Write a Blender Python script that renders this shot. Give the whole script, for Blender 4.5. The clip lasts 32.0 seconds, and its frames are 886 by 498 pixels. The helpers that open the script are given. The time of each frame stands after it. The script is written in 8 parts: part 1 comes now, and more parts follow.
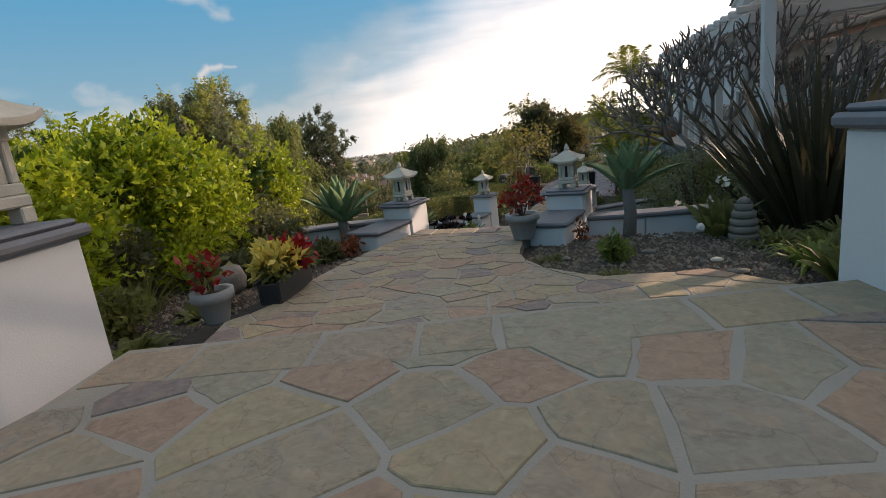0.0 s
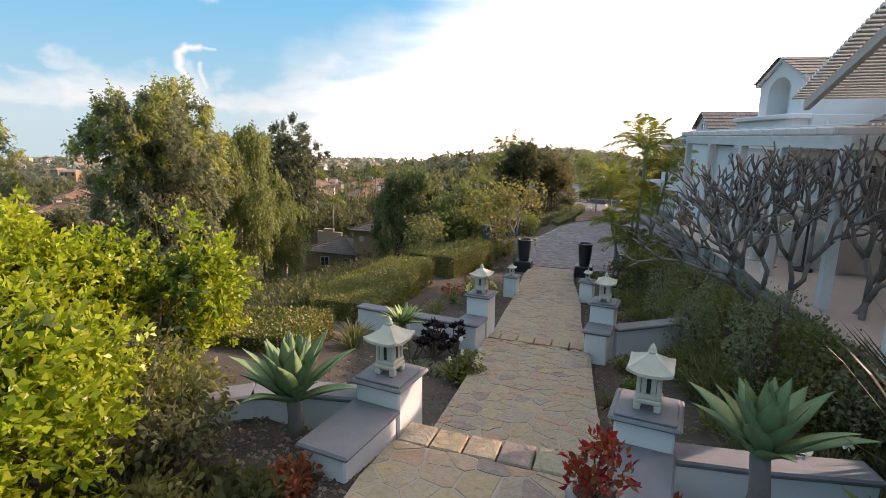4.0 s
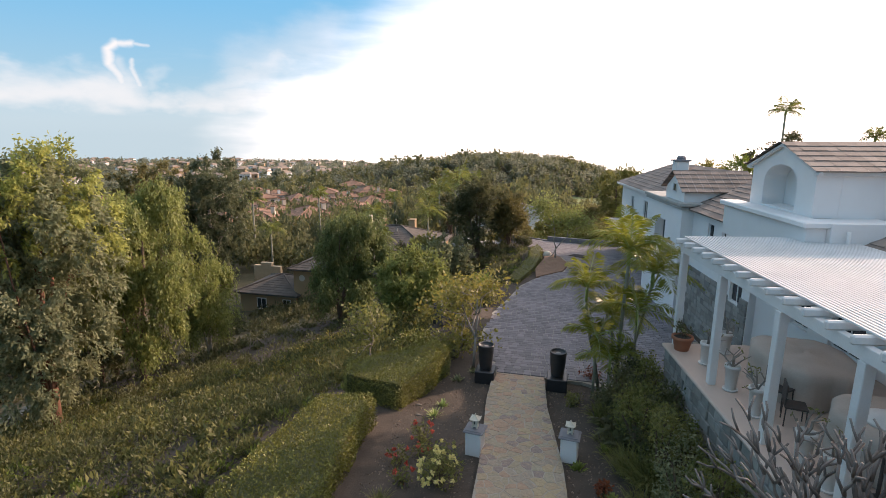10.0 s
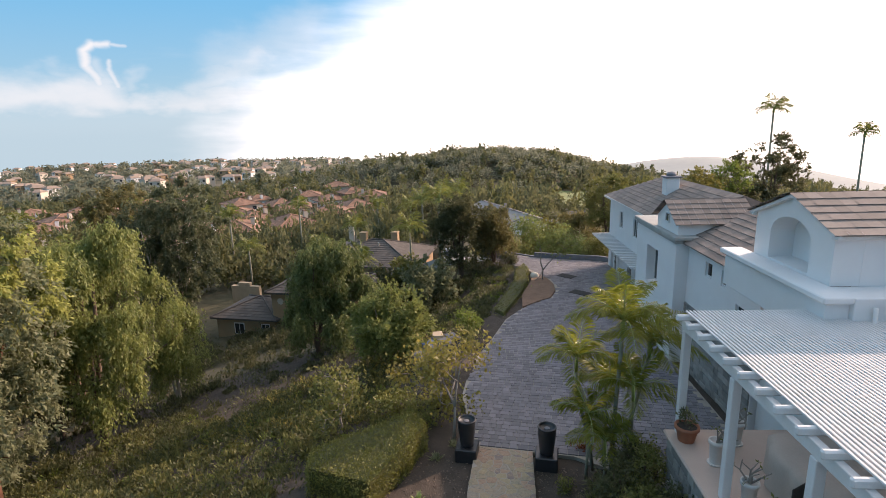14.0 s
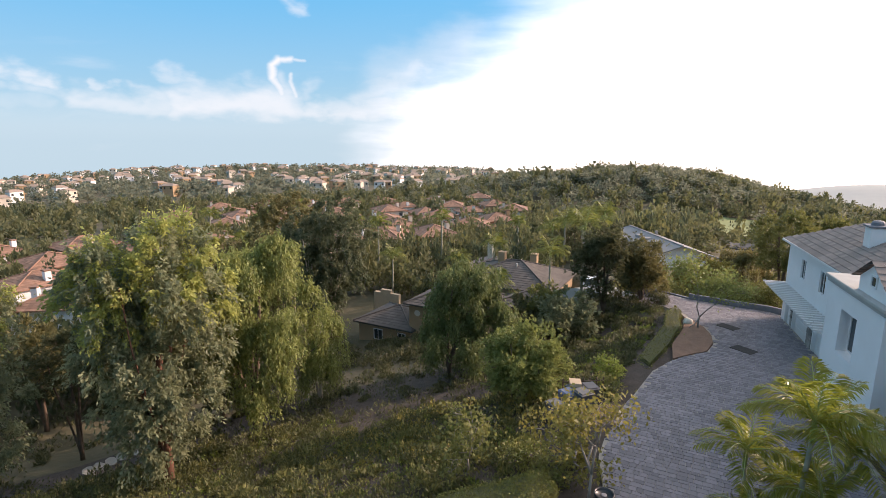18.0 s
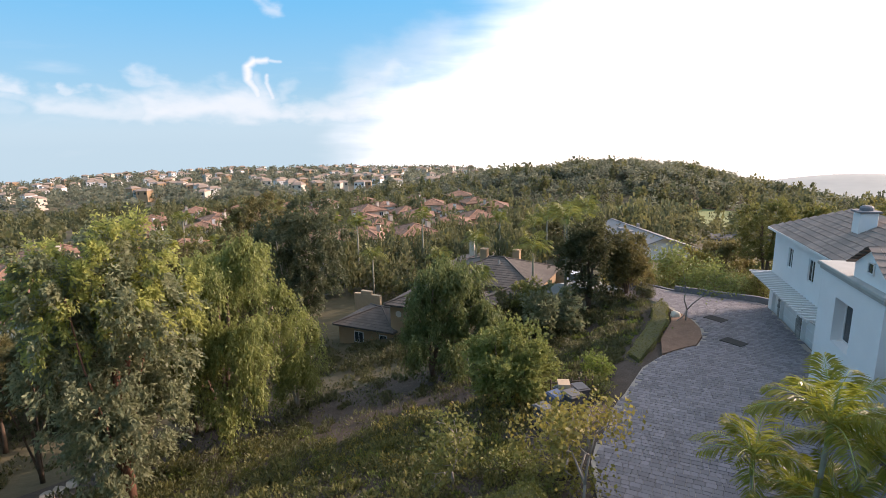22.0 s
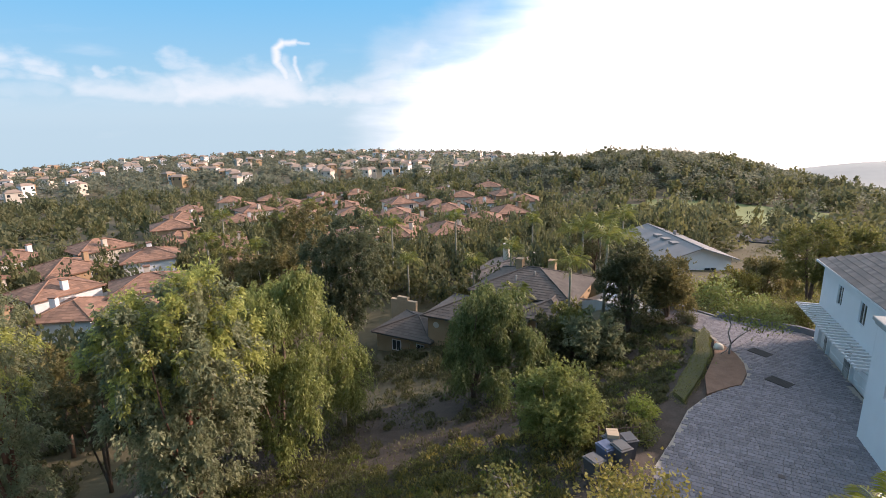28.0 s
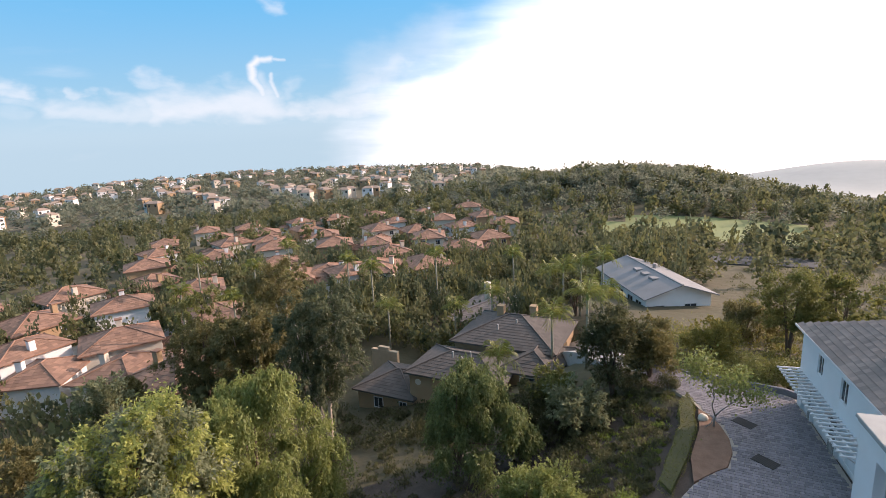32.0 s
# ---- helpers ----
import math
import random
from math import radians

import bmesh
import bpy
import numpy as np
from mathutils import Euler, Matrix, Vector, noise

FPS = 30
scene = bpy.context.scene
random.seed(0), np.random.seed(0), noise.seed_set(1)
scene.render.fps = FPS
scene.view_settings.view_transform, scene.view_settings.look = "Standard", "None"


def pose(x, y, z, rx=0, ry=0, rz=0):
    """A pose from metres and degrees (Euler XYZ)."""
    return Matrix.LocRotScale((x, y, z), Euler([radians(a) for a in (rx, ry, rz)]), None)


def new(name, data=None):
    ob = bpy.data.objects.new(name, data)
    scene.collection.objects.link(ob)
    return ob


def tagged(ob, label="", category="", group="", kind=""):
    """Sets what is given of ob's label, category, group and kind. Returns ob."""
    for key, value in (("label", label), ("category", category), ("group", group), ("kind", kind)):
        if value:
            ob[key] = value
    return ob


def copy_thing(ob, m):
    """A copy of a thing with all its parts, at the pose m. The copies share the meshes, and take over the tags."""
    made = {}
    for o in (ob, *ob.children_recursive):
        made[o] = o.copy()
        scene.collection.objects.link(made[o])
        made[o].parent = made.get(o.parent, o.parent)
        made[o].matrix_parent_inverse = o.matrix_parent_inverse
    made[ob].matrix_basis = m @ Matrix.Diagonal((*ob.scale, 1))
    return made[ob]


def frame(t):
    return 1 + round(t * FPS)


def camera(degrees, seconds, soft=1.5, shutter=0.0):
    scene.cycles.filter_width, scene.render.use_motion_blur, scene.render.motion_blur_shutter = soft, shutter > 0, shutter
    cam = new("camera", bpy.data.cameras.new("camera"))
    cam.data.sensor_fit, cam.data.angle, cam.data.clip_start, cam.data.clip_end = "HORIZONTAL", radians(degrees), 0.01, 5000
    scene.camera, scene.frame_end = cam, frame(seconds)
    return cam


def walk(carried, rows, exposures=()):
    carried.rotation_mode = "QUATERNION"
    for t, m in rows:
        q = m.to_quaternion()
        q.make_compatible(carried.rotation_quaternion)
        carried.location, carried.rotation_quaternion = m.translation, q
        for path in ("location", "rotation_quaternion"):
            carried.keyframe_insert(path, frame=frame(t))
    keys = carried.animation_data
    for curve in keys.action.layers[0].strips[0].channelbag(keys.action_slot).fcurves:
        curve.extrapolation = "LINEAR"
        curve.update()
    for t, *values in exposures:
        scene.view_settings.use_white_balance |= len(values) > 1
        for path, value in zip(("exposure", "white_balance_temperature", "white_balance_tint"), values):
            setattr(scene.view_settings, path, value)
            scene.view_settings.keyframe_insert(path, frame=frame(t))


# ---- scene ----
cam = camera(80.87, 32.0, 0.75)
# seconds, place, yaw, pitch, roll
PATH = (
    (0.0, 4.462, -25.296, 3.809, 23.663, -13.271, -6.989),
    (0.5, 4.385, -24.769, 4.131, 21.860, -11.300, 4.023),
    (1.0, 4.196, -24.293, 4.331, 20.709, -10.202, 4.917),
    (1.5, 3.891, -23.847, 4.426, 20.956, -11.853, 0.457),
    (2.0, 3.544, -23.339, 4.499, 20.965, -12.918, 1.154),
    (2.5, 3.307, -23.075, 4.767, 19.583, -8.203, 1.399),
    (4.5, 2.592, -22.001, 5.471, 19.241, -12.955, 0.090),
    (5.0, 2.394, -21.465, 5.710, 18.332, -12.126, -0.823),
    (5.5, 2.222, -20.918, 5.984, 17.740, -11.784, -0.663),
    (6.0, 2.030, -20.438, 6.300, 17.537, -12.729, -0.221),
    (6.5, 1.836, -19.978, 6.644, 17.440, -10.742, -1.288),
    (7.0, 1.707, -19.555, 6.916, 16.886, -9.696, -0.892),
    (7.5, 1.610, -19.251, 7.164, 16.307, -10.897, -1.071),
    (8.0, 1.558, -18.943, 7.363, 15.109, -11.922, -1.259),
    (8.5, 1.553, -18.643, 7.576, 14.153, -13.092, -1.968),
    (9.0, 1.533, -18.357, 7.806, 13.785, -13.024, 0.644),
    (9.5, 1.522, -18.058, 8.081, 13.644, -12.303, -1.094),
    (10.0, 1.453, -17.806, 8.408, 13.873, -12.339, 0.079),
    (10.5, 1.412, -17.533, 8.756, 14.425, -11.808, -1.669),
    (11.0, 1.422, -17.130, 9.000, 13.485, -11.722, -2.769),
    (11.5, 1.391, -16.827, 9.277, 12.687, -11.857, -1.716),
    (12.0, 1.382, -16.557, 9.514, 12.258, -12.289, -1.162),
    (12.5, 1.391, -16.240, 9.781, 11.760, -11.830, -2.340),
    (13.0, 1.468, -15.931, 10.020, 11.491, -12.510, -1.845),
    (13.5, 1.512, -15.671, 10.235, 12.785, -13.218, -2.140),
    (15.5, 1.123, -13.568, 10.305, 11.889, -12.781, -0.573),
    (16.0, 0.896, -13.625, 10.500, 17.579, -13.156, 1.326),
    (16.5, 0.893, -14.141, 10.881, 24.098, -12.762, 0.118),
    (17.0, 0.988, -14.763, 11.300, 28.182, -12.176, -2.131),
    (17.5, 0.983, -14.811, 11.398, 29.075, -11.585, -0.586),
    (18.0, 0.880, -14.381, 11.212, 27.907, -11.747, -0.107),
    (18.5, 0.807, -14.023, 11.030, 26.681, -11.972, -0.105),
    (19.0, 0.723, -13.883, 10.949, 26.223, -12.378, 0.272),
    (19.5, 0.678, -13.879, 10.988, 26.199, -13.333, -2.132),
    (20.0, 0.637, -13.623, 10.929, 25.711, -14.266, -2.310),
    (20.5, 0.653, -13.252, 10.843, 25.288, -12.343, 0.736),
    (21.0, 0.644, -13.089, 10.839, 25.484, -11.667, 2.063),
    (21.5, 0.537, -12.936, 10.768, 25.317, -12.153, 0.209),
    (22.0, 0.440, -13.086, 10.861, 25.941, -11.900, -1.276),
    (22.5, 0.397, -13.741, 11.236, 28.526, -11.956, -1.022),
    (23.0, 0.481, -14.620, 11.743, 32.686, -11.690, -2.014),
    (23.5, 0.406, -14.864, 11.871, 32.628, -11.569, -0.864),
    (24.0, 0.307, -14.819, 11.851, 31.602, -11.101, -0.809),
    (24.5, 0.163, -14.818, 12.004, 30.980, -12.955, -1.530),
    (25.0, 0.107, -15.020, 12.354, 30.993, -12.842, -0.802),
    (25.5, 0.065, -15.092, 12.652, 31.119, -12.755, -2.104),
    (27.5, -0.554, -13.915, 13.533, 28.526, -13.605, 0.355),
    (28.0, -0.623, -13.699, 13.933, 28.821, -13.653, -1.149),
    (28.5, -0.713, -13.426, 14.373, 28.197, -13.137, -2.337),
    (29.0, -0.804, -13.113, 14.911, 28.320, -12.973, -4.380),
    (29.5, -0.899, -12.827, 15.479, 28.552, -12.062, -4.280),
    (30.0, -0.886, -12.607, 15.955, 28.263, -11.114, -3.108),
    (30.5, -0.941, -12.300, 16.439, 28.118, -12.013, -2.860),
    (31.0, -0.963, -12.002, 16.928, 27.564, -12.733, -2.650),
    (31.5, -0.950, -11.867, 17.486, 27.181, -12.375, -2.901),
    (32.0, -0.892, -11.776, 18.018, 26.898, -12.525, -2.883),
)
walk(cam, [(t, pose(x, y, z, 90 + pitch, 0, yaw) @ pose(0, 0, 0, 0, 0, roll)) for t, x, y, z, yaw, pitch, roll in PATH], [(0.0, -0.34, 7100, 29), (1.0, -0.1, 7200, 30), (2.5, 0.15, 7200, 31), (5.0, 0.35, 7300, 33), (9.0, 0.26, 7200, 33), (13.0, 0.16, 7000, 33), (20.0, 0.28, 6800, 32), (32.0, 0.22, 6600, 32)])

# ---- light ----
SUN_AZ, SUN_EL = 46.0, 23.5     # degrees to the right of +y, and above the horizon
sun_way = Vector((math.sin(radians(SUN_AZ)) * math.cos(radians(SUN_EL)), math.cos(radians(SUN_AZ)) * math.cos(radians(SUN_EL)), math.sin(radians(SUN_EL))))
sun = new("sun", bpy.data.lights.new("sun", "SUN"))
sun.data.energy, sun.data.angle, sun.data.color = 5.0, radians(0.6), (1.0, 0.86, 0.66)
sun.rotation_mode = "QUATERNION"
sun.rotation_quaternion = sun_way.to_track_quat("Z", "Y")

world = bpy.data.worlds.new("world")
scene.world = world
world.use_nodes = True
wn, wl = world.node_tree.nodes, world.node_tree.links
wn.clear()


def wmath(op, a, b=None):
    n = wn.new("ShaderNodeMath")
    n.operation = op
    for i, v in enumerate((a, b)):
        if v is None:
            continue
        if isinstance(v, (int, float)):
            n.inputs[i].default_value = v
        else:
            wl.new(v, n.inputs[i])
    return n.outputs[0]


def wramp(value, a, b, smooth=True):
    n = wn.new("ShaderNodeMapRange")
    n.interpolation_type = "SMOOTHSTEP" if smooth else "LINEAR"
    wl.new(value, n.inputs[0])
    n.inputs[1].default_value, n.inputs[2].default_value = a, b
    return n.outputs[0]


def wmix(factor, a, b):
    n = wn.new("ShaderNodeMix")
    n.data_type = "RGBA"
    wl.new(factor, n.inputs[0])
    for i, v in ((6, a), (7, b)):
        if isinstance(v, tuple):
            n.inputs[i].default_value = (*v, 1)
        else:
            wl.new(v, n.inputs[i])
    return n.outputs[2]


sky = wn.new("ShaderNodeTexSky")
sky.sky_type, sky.sun_disc = "NISHITA", False
sky.sun_elevation, sky.sun_rotation = radians(SUN_EL), radians(SUN_AZ)
way = wn.new("ShaderNodeTexCoord").outputs["Generated"]
split = wn.new("ShaderNodeSeparateXYZ")
wl.new(way, split.inputs[0])
up = split.outputs[2]
near_sun = wn.new("ShaderNodeVectorMath")
near_sun.operation = "DOT_PRODUCT"
wl.new(way, near_sun.inputs[0])
near_sun.inputs[1].default_value = sun_way
toward = near_sun.outputs["Value"]
# thin cloud: streaks drawn out along the horizon
flat = wn.new("ShaderNodeMapping")
wl.new(way, flat.inputs[0])
flat.inputs["Scale"].default_value = (2.6, 2.6, 16.0)
flat.inputs["Rotation"].default_value = (0.06, -0.1, 0.3)
streak = wn.new("ShaderNodeTexNoise")
wl.new(flat.outputs[0], streak.inputs[0])
streak.inputs["Scale"].default_value, streak.inputs["Detail"].default_value, streak.inputs["Distortion"].default_value = 1.5, 5, 0.35
puff = wn.new("ShaderNodeTexNoise")
wl.new(way, puff.inputs[0])
puff.inputs["Scale"].default_value, puff.inputs["Detail"].default_value = 2.6, 9
# compass and height angles of the view, in degrees, stirred a little for feathered edges
turn_left = wmath("MULTIPLY", wmath("ARCTAN2", wmath("MULTIPLY", split.outputs[0], -1.0), split.outputs[1]), 57.2958)
height = wmath("MULTIPLY", wmath("ARCSINE", up), 57.2958)
chart = wn.new("ShaderNodeCombineXYZ")
wl.new(turn_left, chart.inputs[0])
wl.new(height, chart.inputs[1])


def wvec(op, a, b):
    n = wn.new("ShaderNodeVectorMath")
    n.operation = op
    for i, v in enumerate((a, b)):
        if v is None:
            continue
        if isinstance(v, (int, float)):
            n.inputs["Scale"].default_value = v
        elif isinstance(v, tuple):
            n.inputs[i].default_value = v
        else:
            wl.new(v, n.inputs["Scale"] if op == "SCALE" and i else n.inputs[i])
    return n


stir = wn.new("ShaderNodeTexNoise")
wl.new(wvec("MULTIPLY", chart.outputs[0], (0.3, 0.55, 1.0)).outputs[0], stir.inputs[0])
stir.inputs["Scale"].default_value, stir.inputs["Detail"].default_value = 1.0, 6
fine_stir = wvec("ADD", chart.outputs[0], wvec("SCALE", wvec("SUBTRACT", stir.outputs["Color"], (0.5, 0.5, 0.5)).outputs[0], 0.9).outputs[0]).outputs[0]
broad_stir = wvec("ADD", chart.outputs[0], wvec("SCALE", wvec("SUBTRACT", stir.outputs["Color"], (0.5, 0.5, 0.5)).outputs[0], 3.6).outputs[0]).outputs[0]


def stroke(at, a, b, width, strength, core=0.0):
    """A soft streak of cloud between two places (degrees to the left, degrees up)."""
    d = (b[0] - a[0], b[1] - a[1], 0.0)
    k = d[0] ** 2 + d[1] ** 2
    v = wvec("SUBTRACT", at, (a[0], a[1], 0.0)).outputs[0]
    share = wmath("MINIMUM", wmath("MAXIMUM", wvec("DOT_PRODUCT", v, (d[0] / k, d[1] / k, 0.0)).outputs["Value"], 0.0), 1.0)
    off = wvec("SUBTRACT", v, wvec("SCALE", d, share).outputs[0])
    away = wvec("LENGTH", off.outputs[0], None).outputs["Value"]
    return wmath("MULTIPLY", wramp(away, width, core), strength)


# glare of the sun through high haze, ragged at its edge
ragged = wmath("ADD", wmath("MULTIPLY", wmath("SUBTRACT", puff.outputs[0], 0.5), 0.3), wmath("MULTIPLY", wmath("SUBTRACT", streak.outputs[0], 0.5), 0.22))
low_haze = wmath("MULTIPLY", wmath("MINIMUM", wmath("MAXIMUM", up, 0.0), 0.3), 1.7)
glare = wramp(wmath("ADD", wmath("SUBTRACT", toward, low_haze), ragged), 0.02, 0.46)
high = wmath("MULTIPLY", wramp(streak.outputs[0], 0.6, 0.85), 0.3)
wisps = wmath("MULTIPLY", wramp(up, 0.1, 0.02), 0.22)
# the bank of cirrus low in the sky and the feathers that rise from it
for a, b, width, strength in (((62.0, 3.6), (52.0, 3.3), 1.3, 0.7), ((54.0, 3.4), (44.0, 3.5), 1.9, 0.95), ((47.0, 3.2), (36.5, 2.9), 1.2, 0.8), ((39.0, 3.0), (29.0, 4.0), 1.6, 0.75), ((36.6, 4.0), (30.2, 7.6), 1.5, 0.6),
                              ((54.9, 6.3), (49.4, 4.1), 0.7, 0.5), ((58.0, 4.7), (53.0, 3.6), 0.6, 0.4), ((73.0, 7.9), (64.0, 5.1), 0.75, 0.75), ((74.0, 6.9), (62.8, 3.9), 0.8, 0.5), ((60.4, 4.9), (59.4, 4.7), 0.5, 0.6),
                              ((46.4, 14.5), (42.2, 13.0), 0.8, 0.6), ((82.0, 3.2), (64.0, 3.4), 1.0, 0.35), ((80.0, 1.2), (58.0, 2.2), 1.2, 0.3), ((34.0, 6.5), (26.0, 10.0), 2.4, 0.4), ((47.5, 5.6), (45.0, 3.8), 0.9, 0.35), ((41.5, 5.4), (43.0, 3.6), 0.8, 0.35)):
    wisps = wmath("MAXIMUM", wisps, stroke(broad_stir, a, b, width * 1.5, strength * 0.72))
# a veil of thin cloud overhead, unseen, added to whiten the light in shade
veil = wmath("MULTIPLY", wramp(up, 0.36, 0.75), 0.55)
# one hooked plume of cloud
plume = None
for a, b, width, strength in (((42.0, 7.9), (43.6, 8.15), 0.26, 0.5), ((43.4, 8.1), (44.6, 8.05), 0.5, 0.8), ((44.6, 8.05), (45.25, 7.4), 0.62, 0.9), ((45.25, 7.4), (45.2, 6.2), 0.62, 0.85), ((45.2, 6.2), (44.5, 4.6), 0.65, 0.75), ((43.5, 6.6), (43.6, 5.8), 0.36, 0.6), ((43.6, 5.8), (43.1, 4.5), 0.45, 0.65), ((44.6, 6.4), (44.0, 4.2), 0.75, 0.35)):
    one = stroke(fine_stir, a, b, width, strength)
    plume = one if plume is None else wmath("MAXIMUM", plume, one)
clear_sky = wmix(wramp(up, -0.05, 0.34), (0.255, 0.50, 0.585), (0.04, 0.40, 0.675))
nishita = wn.new("ShaderNodeMix")
nishita.data_type, nishita.blend_type = "RGBA", "ADD"
nishita.inputs[0].default_value = 0.02
wl.new(clear_sky, nishita.inputs[6])
wl.new(sky.outputs[0], nishita.inputs[7])
clouded = wmix(wmath("MINIMUM", wmath("MAXIMUM", wmath("ADD", wisps, wmath("MAXIMUM", high, veil)), plume), 1.0), nishita.outputs[2], (0.80, 0.9, 0.86))
lit = wmix(glare, clouded, (1.92, 1.9, 1.7))
back = wn.new("ShaderNodeBackground")
wl.new(lit, back.inputs[0])
back.inputs[1].default_value = 1.0
wl.new(back.outputs[0], wn.new("ShaderNodeOutputWorld").inputs[0])
scene.view_settings.exposure = 0.0

# ---- materials ----
def surface(name, colour, rough=0.8, other=None, scale=3.0, fine=40.0, bump=0.3, metal=0.0, by_piece=0.0, translucent=0.0, island=False, spread=0.35, distance=0.02):
    """A worn surface: two scales of noise between two colours, fine relief, and a shift of brightness from piece to piece."""
    m = bpy.data.materials.new(name)
    m.use_nodes = True
    n, l = m.node_tree.nodes, m.node_tree.links
    b = n["Principled BSDF"]
    b.inputs["Roughness"].default_value, b.inputs["Metallic"].default_value = rough, metal
    other = other or tuple(c * 0.6 for c in colour)
    place = n.new("ShaderNodeNewGeometry")
    big, small = n.new("ShaderNodeTexNoise"), n.new("ShaderNodeTexNoise")
    for t, s, d in ((big, scale, 5), (small, fine, 4)):
        l.new(place.outputs["Position"], t.inputs["Vector"])
        t.inputs["Scale"].default_value, t.inputs["Detail"].default_value = s, d
    add = n.new("ShaderNodeMath")
    add.operation = "MULTIPLY_ADD"
    l.new(small.outputs[0], add.inputs[0])
    add.inputs[1].default_value = 0.5
    l.new(big.outputs[0], add.inputs[2])
    ramp = n.new("ShaderNodeMapRange")
    l.new(add.outputs[0], ramp.inputs[0])
    ramp.inputs[1].default_value, ramp.inputs[2].default_value = 0.75 - spread, 0.75 + spread
    mix = n.new("ShaderNodeMix")
    mix.data_type = "RGBA"
    l.new(ramp.outputs[0], mix.inputs[0])
    mix.inputs[6].default_value, mix.inputs[7].default_value = (*colour, 1), (*other, 1)
    out = mix.outputs[2]
    if by_piece:
        chance = place.outputs["Random Per Island"] if island else n.new("ShaderNodeObjectInfo").outputs["Random"]
        hsv, shift = n.new("ShaderNodeHueSaturation"), n.new("ShaderNodeMapRange")
        l.new(chance, shift.inputs[0])
        shift.inputs[3].default_value, shift.inputs[4].default_value = 1 - by_piece, 1 + by_piece
        l.new(shift.outputs[0], hsv.inputs["Value"])
        l.new(out, hsv.inputs["Color"])
        out = hsv.outputs[0]
    l.new(out, b.inputs["Base Color"])
    if bump:
        relief = n.new("ShaderNodeBump")
        relief.inputs["Strength"].default_value, relief.inputs["Distance"].default_value = bump, distance
        l.new(add.outputs[0], relief.inputs["Height"])
        l.new(relief.outputs[0], b.inputs["Normal"])
    if translucent:
        thin, both = n.new("ShaderNodeBsdfTranslucent"), n.new("ShaderNodeMixShader")
        l.new(out, thin.inputs["Color"])
        both.inputs[0].default_value = translucent
        l.new(b.outputs[0], both.inputs[1])
        l.new(thin.outputs[0], both.inputs[2])
        l.new(both.outputs[0], n["Material Output"].inputs["Surface"])
    return m


def leafy(name, colour, other, rough=0.55, translucent=0.5, by_piece=0.22, scale=0.8):
    return surface(name, colour, rough, other, scale, 6.0, 0.0, by_piece=by_piece, translucent=translucent, island=True, spread=0.3)


